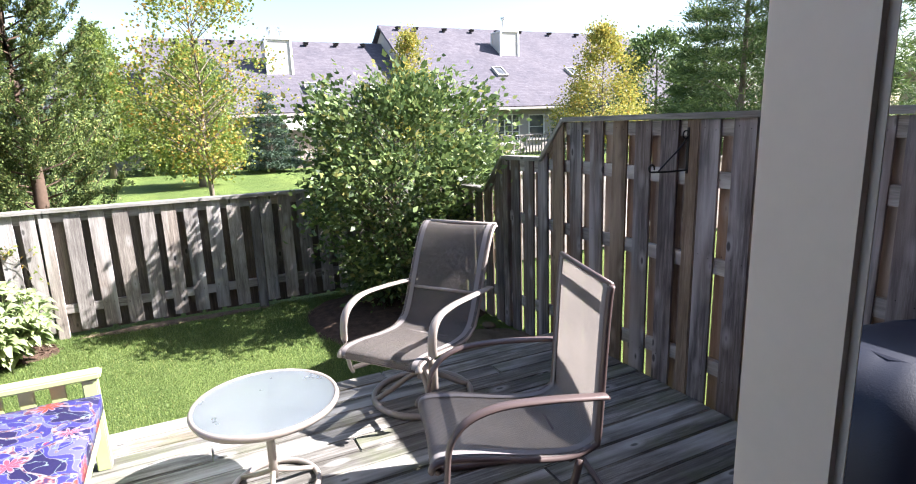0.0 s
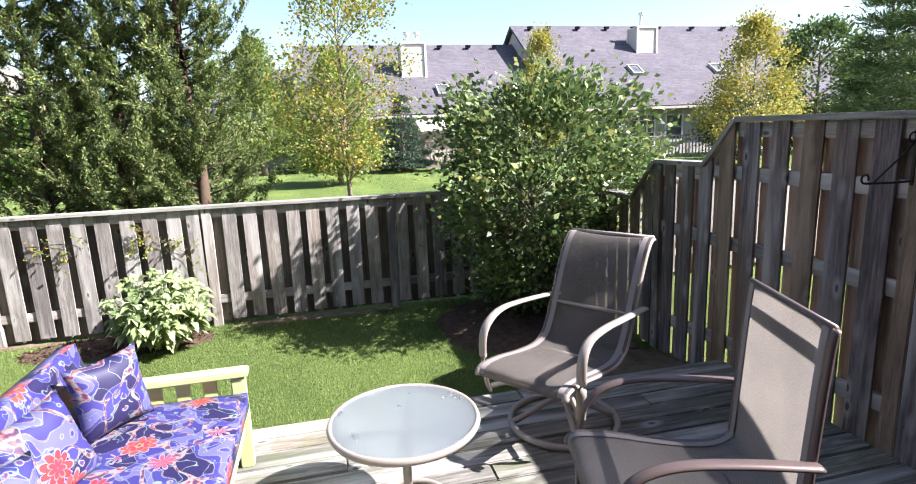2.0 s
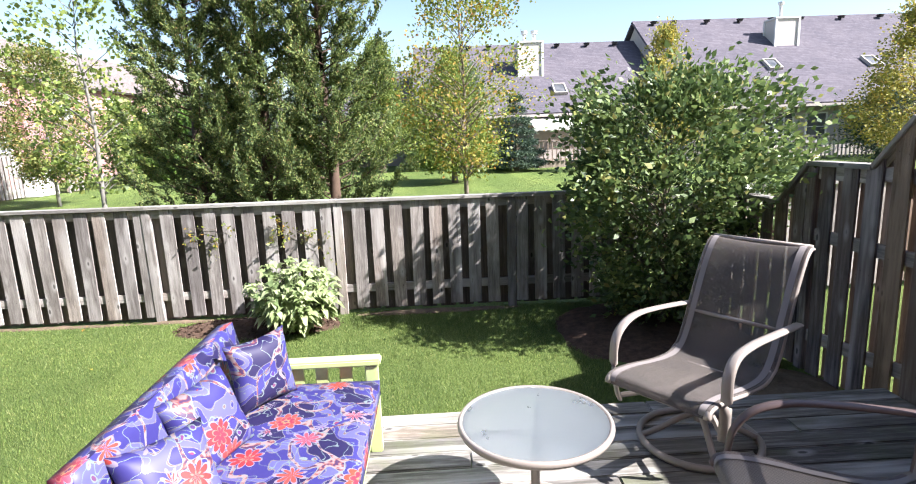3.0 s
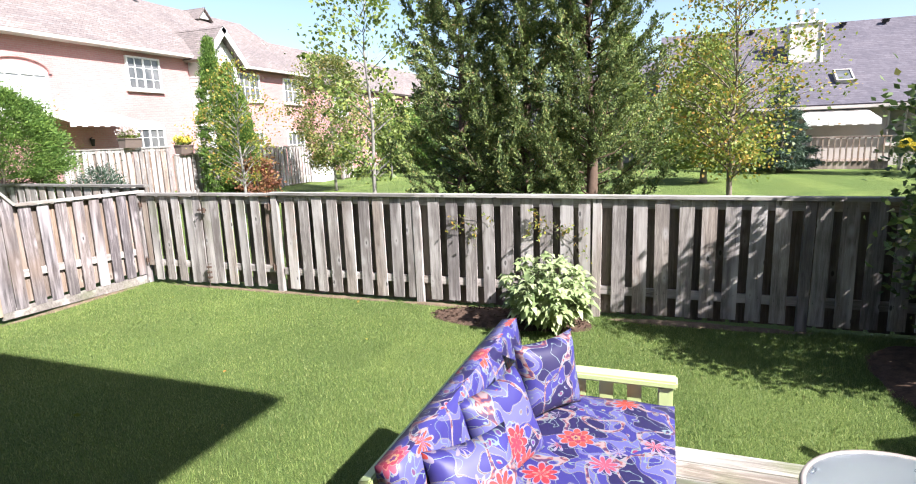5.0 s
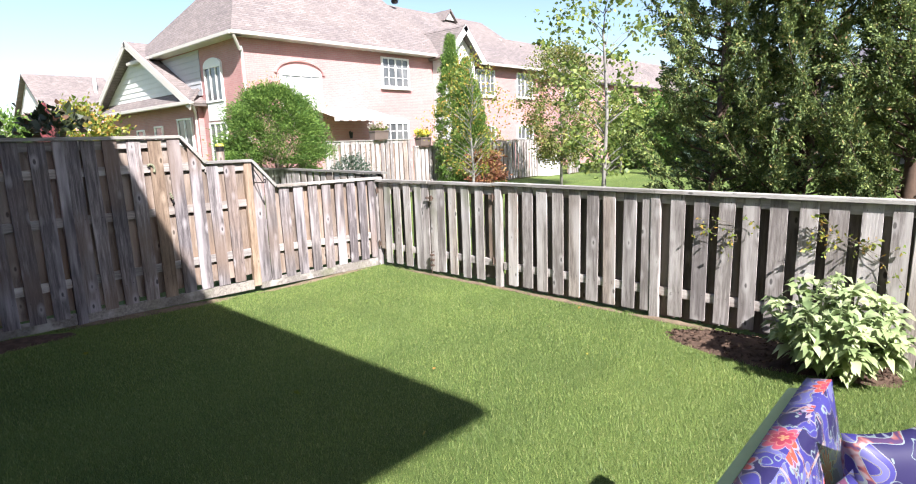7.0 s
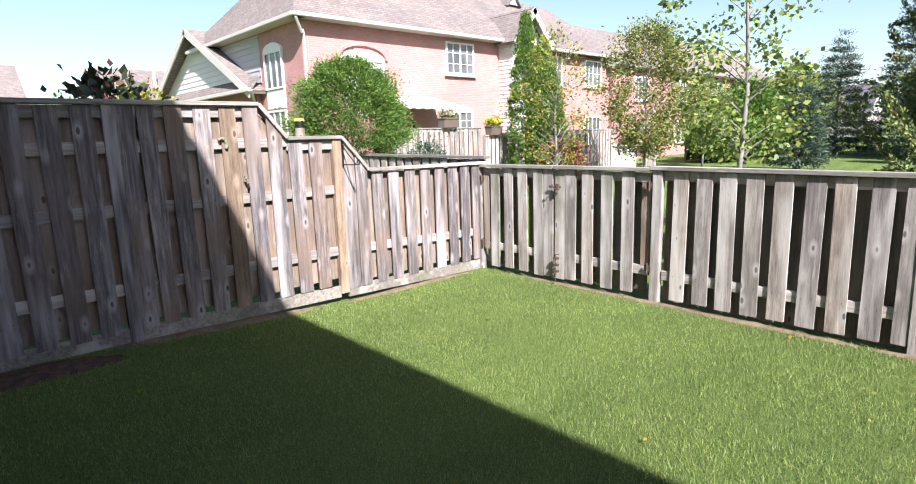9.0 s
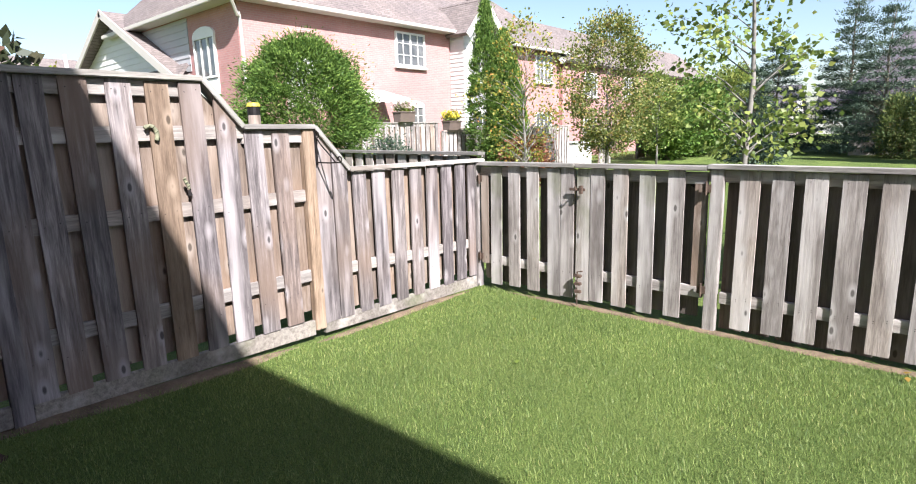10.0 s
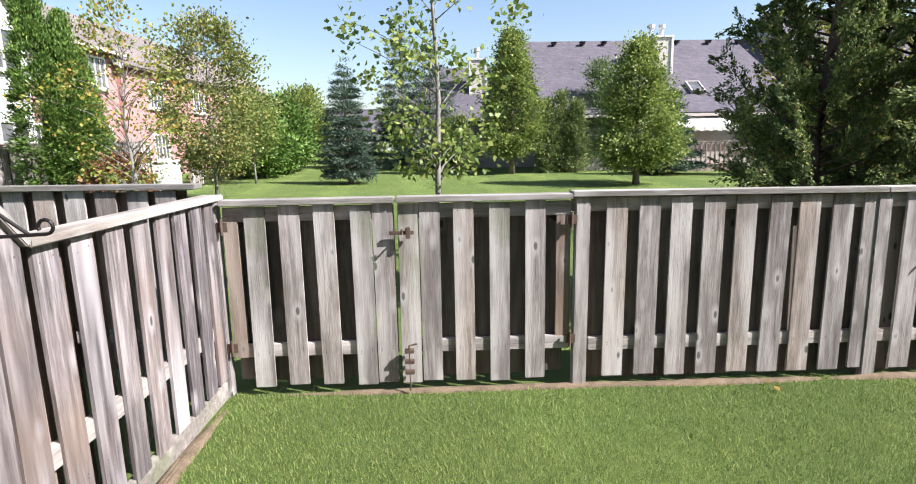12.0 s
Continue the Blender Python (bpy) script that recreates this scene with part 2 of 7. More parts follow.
def brick_mat(name, a, b, mortar):
    m = Mat(name, 0.85, spec=0.2)
    geo, sep, com = m.node("TexCoord"), m.node("SeparateXYZ"), m.node("CombineXYZ")
    m.link(geo.outputs["Object"], sep.inputs[0])
    m.link(m.math("ADD", sep.outputs[0], sep.outputs[1]), com.inputs[0])
    m.link(sep.outputs[2], com.inputs[1])
    br = m.node("TexBrick")
    br.inputs["Scale"].default_value = 1.0
    br.inputs["Brick Width"].default_value, br.inputs["Row Height"].default_value = 0.21, 0.067
    br.inputs["Mortar Size"].default_value, br.inputs["Mortar Smooth"].default_value = 0.006, 0.3
    br.inputs["Color1"].default_value, br.inputs["Color2"].default_value, br.inputs["Mortar"].default_value = (*a, 1), (*b, 1), (*mortar, 1)
    m.link(com.outputs[0], br.inputs["Vector"])
    n = m.noise(m.coords((1, 1, 1), shift=False), 0.8, 4)
    m.colour(m.mix(1.0, br.outputs["Color"], m.ramp(n, (0.3, (0.9, 0.9, 0.9)), (0.7, (1.07, 1.06, 1.05))), "MULTIPLY"))
    m.bump(m.math("SUBTRACT", 1.0, br.outputs["Fac"]), 0.5, 0.01)
    return m.m


PINK = brick_mat("pink_brick", (0.435, 0.228, 0.215), (0.39, 0.20, 0.19), (0.39, 0.285, 0.275))
TAN_BRICK = brick_mat("tan_brick", (0.36, 0.29, 0.20), (0.31, 0.25, 0.17), (0.35, 0.32, 0.28))


def shingle_mat(name, a, b, c):
    m = Mat(name, 0.92, spec=0.15)
    geo, sep, com = m.node("TexCoord"), m.node("SeparateXYZ"), m.node("CombineXYZ")
    m.link(geo.outputs["Object"], sep.inputs[0])
    m.link(m.math("ADD", sep.outputs[0], sep.outputs[1]), com.inputs[0])
    m.link(sep.outputs[2], com.inputs[1])
    br = m.node("TexBrick")
    br.inputs["Scale"].default_value = 1.0
    br.inputs["Brick Width"].default_value, br.inputs["Row Height"].default_value = 0.26, 0.10
    br.inputs["Mortar Size"].default_value, br.inputs["Bias"].default_value = 0.008, -0.1
    br.inputs["Color1"].default_value, br.inputs["Color2"].default_value, br.inputs["Mortar"].default_value = (*a, 1), (*b, 1), (*c, 1)
    m.link(com.outputs[0], br.inputs["Vector"])
    v = m.coords((1, 1, 1), shift=False)
    n, f = m.noise(v, 0.5, 4), m.noise(v, 7.0, 4, 0.7)
    col = m.mix(1.0, br.outputs["Color"], m.ramp(n, (0.3, (0.88, 0.88, 0.9)), (0.7, (1.1, 1.08, 1.06))), "MULTIPLY")
    col = m.mix(1.0, col, m.ramp(f, (0.3, (0.82, 0.82, 0.84)), (0.7, (1.16, 1.14, 1.12))), "MULTIPLY")
    m.colour(col)
    m.bump(m.math("SUBTRACT", f, br.outputs["Fac"]), 0.3, 0.02)
    return m.m


ROOF_GREY = shingle_mat("grey_shingles", (0.098, 0.091, 0.107), (0.128, 0.119, 0.138), (0.088, 0.081, 0.096))
ROOF_BROWN = shingle_mat("brown_shingles", (0.165, 0.142, 0.135), (0.22, 0.19, 0.18), (0.11, 0.095, 0.09))


def glass_dark():
    m = Mat("window_glass", 0.04, spec=0.8)
    v = m.coords((1, 1, 1))
    m.colour(m.ramp(m.noise(v, 1.2, 2), (0.3, (0.05, 0.055, 0.06)), (0.7, (0.16, 0.16, 0.16))))
    return m.m


GLASS = glass_dark()
GLASS_PALE = plain("curtained_glass", (0.42, 0.43, 0.44), 0.1, vary=0.15, scale=2.0, bump=0)

# ---- mesh tools ----
def link_mesh(name, bm, mat, parent=None, smooth=False):
    me = bpy.data.meshes.new(name)
    bm.normal_update()
    bm.to_mesh(me)
    bm.free()
    if smooth:
        me.polygons.foreach_set("use_smooth", [True] * len(me.polygons))
    if mat:
        me.materials.append(mat)
    ob = new(name, me)
    if parent:
        ob.parent = parent
    return ob


def part(name, bm, mat, parent, label="", smooth=False):
    ob = link_mesh(name, bm, mat, parent, smooth)
    if label:
        ob["label"] = label
    return ob


def thing(name, at=(0, 0, 0), label="", category="", group="", kind="", turn=0.0):
    ob = new(name)
    ob.empty_display_size = 0.2
    ob.matrix_basis = pose(*at, 0, 0, turn)
    return tagged(ob, label, category, group, kind)


def structure(ob, label, category):
    return tagged(ob, label, category, kind="structure")


def box(bm, lo, hi, bevel=0.0, m=None):
    made = bmesh.ops.create_cube(bm, size=1.0)["verts"]
    c = [(a + b) / 2 for a, b in zip(lo, hi)]
    s = [abs(b - a) for a, b in zip(lo, hi)]
    t = Matrix.Translation(c) @ Matrix.Diagonal((*s, 1))
    if m:
        t = m @ t
    bmesh.ops.transform(bm, matrix=t, verts=made)
    if bevel:
        edges = list({e for v in made for e in v.link_edges})
        bmesh.ops.bevel(bm, geom=edges, offset=bevel, segments=2, affect="EDGES", clamp_overlap=True)
    return bm


def boxed(lo, hi, bevel=0.0, m=None):
    return box(bmesh.new(), lo, hi, bevel, m)


def tube(bm, pts, r, seg=8, flat=(1.0, 1.0), up=(0, 0, 1), closed=False, cap=True):
    """A tube along points; r is one radius or one for each point; flat scales it across (sideways, up)."""
    pts = [Vector(p) for p in pts]
    n = len(pts)
    rs = r if isinstance(r, (list, tuple)) else [r] * n
    rings = []
    side0 = None
    for i, p in enumerate(pts):
        a = pts[(i - 1) % n] if closed or i else p
        b = pts[(i + 1) % n] if closed or i < n - 1 else p
        d = (b - a).normalized()
        u = Vector(up)
        side = d.cross(u)
        if side.length < 0.05:
            side = side0 if side0 is not None else d.cross(Vector((1, 0.3, 0)))
        side.normalize()
        side0 = side
        v = side.cross(d).normalized()
        ring = []
        for k in range(seg):
            an = 2 * math.pi * (k + 0.5) / seg
            ring.append(bm.verts.new(p + side * (math.cos(an) * rs[i] * flat[0]) + v * (math.sin(an) * rs[i] * flat[1])))
        rings.append(ring)
    for i in range(n if closed else n - 1):
        a, b = rings[i], rings[(i + 1) % n]
        for k in range(seg):
            bm.faces.new((a[k], a[(k + 1) % seg], b[(k + 1) % seg], b[k]))
    if cap and not closed:
        bm.faces.new(rings[0][::-1])
        bm.faces.new(rings[-1])
    return bm


def smooth_path(pts, steps=6):
    """A Catmull-Rom curve through the points."""
    p = [Vector(a) for a in pts]
    p = [p[0] * 2 - p[1], *p, p[-1] * 2 - p[-2]]
    out = []
    for i in range(1, len(p) - 2):
        for s in range(steps):
            t = s / steps
            a, b, c, d = p[i - 1:i + 3]
            out.append(0.5 * (2 * b + (c - a) * t + (2 * a - 5 * b + 4 * c - d) * t * t + (3 * b - a - 3 * c + d) * t ** 3))
    return out + [p[-2]]


def prism(bm, outline, lo, hi, axes=(0, 2), along=1):
    """An outline in two axes, drawn out along the third from lo to hi."""
    a, b = [], []
    for p, q in outline:
        for store, w in ((a, lo), (b, hi)):
            co = [0, 0, 0]
            co[axes[0]], co[axes[1]], co[along] = p, q, w
            store.append(bm.verts.new(co))
    n = len(a)
    bm.faces.new(a)
    bm.faces.new(b[::-1])
    for i in range(n):
        bm.faces.new((a[i], b[i], b[(i + 1) % n], a[(i + 1) % n]))
    bmesh.ops.recalc_face_normals(bm, faces=bm.faces[:])
    return bm


def np_mesh(name, co, faces, mat, parent=None, smooth=False):
    me = bpy.data.meshes.new(name)
    co, faces = np.asarray(co, np.float32), np.asarray(faces, np.int32)
    k = faces.shape[1]
    me.vertices.add(len(co))
    me.vertices.foreach_set("co", co.ravel())
    me.loops.add(faces.size)
    me.loops.foreach_set("vertex_index", faces.ravel())
    me.polygons.add(len(faces))
    me.polygons.foreach_set("loop_start", np.arange(0, faces.size, k, dtype=np.int32))
    me.update(calc_edges=True)
    if smooth:
        me.polygons.foreach_set("use_smooth", [True] * len(me.polygons))
    me.materials.append(mat)
    ob = new(name, me)
    if parent:
        ob.parent = parent
    return ob


def unit(a):
    return a / np.maximum(np.linalg.norm(a, axis=1, keepdims=True), 1e-6)


def leaf_mesh(name, at, way, size, mat, parent, rng, wide=0.55, fold=0.25, droop=0.2):
    """Folded leaves of four corners: at their stems, each pointing along its way."""
    n = len(at)
    way = unit(way)
    side = unit(np.cross(way, rng.normal(size=(n, 3))))
    up = np.cross(side, way)
    s = (size * rng.uniform(0.6, 1.25, n))[:, None]
    mid = at + way * s * 0.45 + up * s * fold * 0.4
    tip = at + way * s + up * s * -droop
    co = np.stack([at, mid + side * s * wide / 2 - up * s * fold * 0.4, tip, mid - side * s * wide / 2 - up * s * fold * 0.4], 1).reshape(-1, 3)
    i = np.arange(n)[:, None] * 4
    return np_mesh(name, co, i + np.array([[0, 1, 2, 3]]), mat, parent)

# ---- the plan ----
BACK, LEFT, RIGHT = 6.32, -7.38, 2.63      # the fences' planes
DECK_TOP, DECK_EDGE, DECK_LEFT = 0.25, 3.5, -1.42
HOUSE_WALL = 0.22                          # outer face of the house wall


def ground_z(x, y):
    """The yard rises a little towards the house."""
    return 0.045 * max(0.0, min(2.6, 4.6 - y)) if -12 < x < 8 else 0.0


# ground: one sheet, finer in the yard
def make_ground():
    xs = sorted({*[-400, -150, -60, -30, -18, -12, 8, 14, 30, 60, 150, 400], *[LEFT + i * 0.5 for i in range(-6, 27)]})
    ys = sorted({*[-400, -150, -60, -20, -8, 9, 12, 20, 35, 60, 150, 500], *[i * 0.5 for i in range(-6, 18)]})
    bm = bmesh.new()
    g = [[bm.verts.new((x, y, ground_z(x, y))) for x in xs] for y in ys]
    for j in range(len(ys) - 1):
        for i in range(len(xs) - 1):
            bm.faces.new((g[j][i], g[j][i + 1], g[j + 1][i + 1], g[j + 1][i]))
    return structure(link_mesh("ground", bm, LAWN, smooth=True), "green mown lawn with slightly drier patches", "lawn")


make_ground()


# ---- fences ----
board_cache = {}


def board_mesh(w, t, hl, hr, key, mat):
    """One upright board, from z 0 to hl and hr at its two edges, with eased edges and two nail heads' dents left to the material."""
    k = (round(w, 3), round(t, 3), round(hl, 2), round(hr, 2), key)
    if k not in board_cache:
        bm = bmesh.new()
        e = 0.003
        prof = [(-w / 2 + e, 0), (w / 2 - e, 0), (w / 2, e), (w / 2, hr - e), (w / 2 - e, hr), (-w / 2 + e, hl), (-w / 2, hl - e), (-w / 2, e)]
        prism(bm, prof, -t / 2, t / 2)
        if t < 0.02:                                # nail heads
            y = t / 2 + 0.0008
            for z in (0.22, max(hl, hr) * 0.55 if max(hl, hr) > 1.4 else 0.235, min(hl, hr) - 0.05):
                for x in (-0.036, 0.034):
                    f = bm.faces.new([bm.verts.new((x + dx, y, z + dz + x * 0.2)) for dx, dz in ((-.0035, 0), (0, -.0035), (.0035, 0), (0, .0035))])
                    f.material_index = 1
        me = bpy.data.meshes.new("board")
        bm.to_mesh(me)
        bm.free()
        me.materials.append(mat)
        me.materials.append(IRON)
        board_cache[k] = me
    return board_cache[k]


class Run:
    """A stretch of fence: u runs along it, v stands out towards the yard."""

    def __init__(self, origin, u, v, parent):
        self.parent = parent
        u, v = Vector(u), Vector(v)
        o = Vector(origin)
        self.m = Matrix(((u.x, v.x, 0, o.x), (u.y, v.y, 0, o.y), (0, 0, 1, o.z), (0, 0, 0, 1)))
        self.rng = random.Random(round(origin[0] * 7 + origin[1] * 13))

    def board(self, name, u, v, z0, hl, hr, w=0.137, t=0.016, mat=None, lean=0.5):
        me = board_mesh(w, t, hl, hr, (mat or FENCE).name, mat or FENCE)
        ob = new(name, me)
        ob.parent = self.parent
        r = self.rng
        ob.matrix_basis = self.m @ pose(u + r.uniform(-.004, .004), v + r.uniform(-.002, .002), z0 + r.uniform(-.006, .006), r.uniform(-.3, .3), r.uniform(-lean, lean), r.uniform(-.6, .6))
        return ob

    def beam(self, name, a, b, h, t, mat=None, bevel=0.004, off=0.0):
        """A plank from a to b, points (u, v, z) on its middle line; h high, t deep."""
        a, b = Vector(a), Vector(b)
        d = b - a
        n = d.length
        x = d.normalized()
        y = Vector((0, 1, 0))
        z = x.cross(y).normalized()
        rot = Matrix((x, y, z)).transposed().to_4x4()
        ob = link_mesh(name, boxed((0, -t / 2, -h / 2), (n, t / 2, h / 2), bevel), mat or FENCE_RAIL, self.parent)
        ob.matrix_basis = self.m @ Matrix.Translation(a) @ rot
        return ob


def profile(steps):
    """The top's height at u, from (u, z) corners."""
    def top(u):
        for (a, za), (b, zb) in zip(steps, steps[1:]):
            if u <= b:
                return za if b == a else za + (zb - za) * max(0.0, (u - a) / (b - a))
        return steps[-1][1]
    return top


def shadowbox(run, u0, u1, steps, posts, base, rails, pitch=0.206, front=None, back=None, wide=0.162, fronts=None, foot=0.06, newer=()):
    """Boards by turns before and behind the rails, with posts and a flat cap along the top.
    fronts: the middles of the boards before the rails, or (middle, width), where they are not even;
    newer: the places of boards and posts of browner, newer wood."""
    top = profile(steps)
    inner = sorted(q for q in posts if u0 < q < u1)
    if fronts is None:
        fronts = []
        ends = [u0] + [e for q in inner for e in (q - 0.045, q + 0.045)] + [u1]
        for a, b in zip(ends[::2], ends[1::2]):
            if b - a >= 0.12:
                n = max(1, round((b - a) / pitch))
                fronts += [a + (i + 0.5) * (b - a) / n for i in range(n)]
    fronts = sorted(f if isinstance(f, tuple) else (f, 0.131) for f in fronts)
    for u, w in fronts:
        z0 = base(u) + foot
        h = [top(u + s) - 0.04 - z0 for s in (-w / 2, w / 2)]
        run.board("board", u, 0.027, z0, *h, w=w, mat=FENCE_BROWN if u in newer else front or FENCE)
    mids = [((a[0] + b[0]) / 2, max(wide, b[0] - a[0] - (0.085 if b[0] - a[0] < 0.25 else 0.03))) for a, b in zip(fronts, fronts[1:]) if b[0] - a[0] > 0.15]
    for u, w in [(max(u0 + 0.08, fronts[0][0] - 0.1), wide)] + mids + [(min(u1 - 0.08, fronts[-1][0] + 0.1), wide)]:
        z0 = base(u) + 0.05
        h = [top(u + s) - 0.05 - z0 for s in (-w / 2, w / 2)]
        run.board("back_board", u, -0.030, z0, *h, w=w, mat=back or FENCE_BACK)
    for q in inner:
        z0 = base(q) + 0.05
        run.board("back_board", q, -0.047, z0, top(q) - 0.05 - z0, top(q) - 0.05 - z0, mat=back or FENCE_BACK)
    for q in posts:
        z0 = base(q) - 0.1
        bm = boxed((-0.045, -0.016, 0), (0.045, 0.043, top(q) - 0.037 - z0), 0.005)
        ob = part("post", bm, FENCE_BROWN if q in newer else front or FENCE, run.parent)
        ob.matrix_basis = run.m @ pose(q, 0, z0, 0, run.rng.uniform(-0.5, 0.5), 0)
    marks = sorted({u0, u1, *[q for q in posts if u0 < q < u1]})
    for rz in rails:
        rz, stop = rz if isinstance(rz, tuple) else (rz, u1)
        for a, b in zip(marks, marks[1:]):
            if b > stop + 0.1:
                continue
            if min(top(a + 0.02), top(b - 0.02)) < rz + 0.04:
                inside = [u for u in np.linspace(a, b, 60) if top(u) > rz + 0.03]
                if len(inside) < 5:
                    continue
                a, b = inside[0], inside[-1]
            zz = [base(a) * (rz < 0.6) + rz, base(b) * (rz < 0.6) + rz]
            run.beam("rail", (a + 0.001, 0, zz[0]), (b - 0.001, 0, zz[1]), 0.088, 0.036)
    for (a, za), (b, zb) in zip(steps, steps[1:]):
        run.beam("cap", (a, 0.0, za - 0.018), (b, 0.0, zb - 0.018), 0.034, 0.125, CAP)
        if abs(za - zb) < 0.02:
            run.beam("rail", (a + 0.002, 0.0, za - 0.085), (b - 0.002, 0, zb - 0.085), 0.088, 0.035)


flat0 = lambda u: 0.0

# the fence along the far end of the yard
back_fence = thing("fence", (0, 0, 0), "weathered grey board-on-board wooden fence along the lawn", "fence", "yard fences")
run = Run((0, BACK, 0), (1, 0, 0), (0, -1, 0), back_fence)
shadowbox(run, -5.04, RIGHT - 0.06, [(-5.16, 1.275), (-3.18, 1.262), (-1.2, 1.255), (0.75, 1.245), (RIGHT + 0.05, 1.24)], [-5.1, -3.17, -1.21, 0.635], lambda u: -0.02, [0.30], foot=0.085, back=FENCE_BACK_SHADED,
          fronts=[-4.88 + 0.205 * i for i in range(8)] + [(-3.265, 0.09)] + [-2.965 + 0.2085 * i for i in range(8)] + [(-1.318, 0.115)] + [-0.99 + 0.204 * i for i in range(8)] + [(0.75, 0.125)] + [0.955 + 0.2 * i for i in range(8)])
# the double gate
def gate_leaf(u0, u1, latch_side, at, name_label):
    g = thing("gate", (0, 0, 0), name_label, "gate", "garden gate leaves")
    r = Run((0, BACK, 0), (1, 0, 0), (0, -1, 0), g)
    top = 1.262
    for k, u in enumerate(at):
        r.board("board", u, 0.027, 0.06 + 0.006 * (k % 3), top - 0.102, top - 0.102, 0.125, mat=FENCE_MOSS if k % 3 == 0 else FENCE)
    mids = [(a + b) / 2 for a, b in zip(at, at[1:]) if b - a > 0.16]
    far = u0 if latch_side == u1 else u1
    mids.append((far + min(at, key=lambda q: abs(q - far))) / 2)
    for u in mids:
        r.board("back_board", u, -0.030, 0.09, top - 0.16, top - 0.16, 0.15, mat=FENCE_BACK_SHADED)
    for s in (-1, 1):                           # a strap across the corners of the leaf's back
        zc = 0.72 + s * 0.33
        r.beam("brace", (far, -0.012, zc), (far + (0.17 if far == u0 else -0.17), -0.012, zc + s * 0.12), 0.05, 0.012, IRON)
    for z in (0.30, 1.17):
        r.beam("rail", (u0, 0, z), (u1, 0, z), 0.088, 0.036)
    for u in (u0 + 0.045, u1 - 0.045):
        r.board("gate_stile", u, 0.0, 0.26, 0.9, 0.9, 0.088, 0.034, mat=FENCE_BACK)
    r.beam("cap", (u0 - 0.005, 0, top - 0.018), (u1 + 0.005, 0, top - 0.018), 0.034, 0.125, CAP)
    hinge = latch_side == u1
    hu = u0 if hinge else u1
    for z in (0.33, 1.10):
        bm = boxed((-0.03, 0, -0.03), (0.035, 0.006, 0.03), 0.002)
        tube(bm, [(0, 0.008, -0.05), (0, 0.008, 0.05)], 0.008, 8)
        ob = part("hinge", bm, RUST, g, "rusty steel hinge")
        ob.matrix_basis = r.m @ pose(hu, 0.042, z)
    return g, r


gate_leaf(-7.30, -6.262, -6.262, (-7.11, -6.90, -6.68, -6.46, -6.328), "weathered grey wooden gate leaf, shut")
gate_b, rb = gate_leaf(-6.238, -5.165, -6.238, (-6.175, -6.045, -5.83, -5.61, -5.386), "weathered grey wooden gate leaf with a sliding bolt, shut")
for z, nm, lab in ((1.045, "latch", "rusty gravity latch"), (0.2, "drop_bolt", "rusty drop bolt")):
    bm = bmesh.new()
    if nm == "latch":
        box(bm, (-0.10, 0, -0.012), (0.05, 0.012, 0.012), 0.003)
        box(bm, (0.0, 0, -0.035), (0.03, 0.03, 0.035), 0.004)
        tube(bm, [(-0.02, 0.012, 0), (-0.02, 0.05, 0), (-0.02, 0.055, 0.03)], 0.007, 8)
    else:
        tube(bm, [(0, 0.03, -0.17), (0, 0.03, 0.13), (0.05, 0.03, 0.14)], 0.007, 8)
        for zz in (-0.05, 0.02, 0.09):
            box(bm, (-0.03, 0, zz - 0.012), (0.03, 0.036, zz + 0.012), 0.003)
    ob = part(nm, bm, RUST, gate_b, lab)
    ob.matrix_basis = rb.m @ pose(-6.19, 0.058, z)

# the two side fences, which step up towards the house
left_fence = thing("fence", (0, 0, 0), "weathered brown-grey wooden side fence, stepped up towards the house", "fence", "yard fences")
run_l = Run((LEFT, 0, 0), (0, 1, 0), (1, 0, 0), left_fence)
L_STEPS = [(0.05, 1.93), (2.5, 1.93), (3.64, 1.93), (3.88, 1.64), (4.43, 1.635), (4.72, 1.31), (BACK + 0.07, 1.29)]
lbase = lambda u: 0.195 if u < 4.4 else 0.125
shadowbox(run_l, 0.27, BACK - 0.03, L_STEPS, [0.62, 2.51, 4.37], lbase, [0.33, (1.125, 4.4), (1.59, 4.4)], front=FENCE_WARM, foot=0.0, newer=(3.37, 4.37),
          fronts=[0.38, (0.73, 0.12), 0.94, 1.14, 1.345, 1.55, 1.75, 1.95, 2.157, 2.345, (2.618, 0.121), (2.775, 0.121), 2.97, 3.173, 3.37, 3.569, 3.764, 3.964, 4.161, (4.485, 0.137), 4.63, 4.834, 5.03, 5.237, 5.443, 5.652, 5.848, 6.045, (6.215, 0.1)])
run_l.beam("skirt_board", (0.27, 0.012, 0.185), (2.465, 0.012, 0.165), 0.115, 0.036, SKIRT)
run_l.beam("skirt_board", (2.56, 0.012, 0.16), (4.325, 0.012, 0.118), 0.115, 0.036, SKIRT)
run_l.beam("skirt_board", (4.415, 0.012, 0.105), (BACK - 0.05, 0.012, 0.055), 0.115, 0.036, SKIRT)
part("post", boxed((-0.045, -0.045, 0), (0.045, 0.045, 1.33), 0.005), FENCE, left_fence).matrix_basis = pose(LEFT + 0.005, BACK, -0.05)

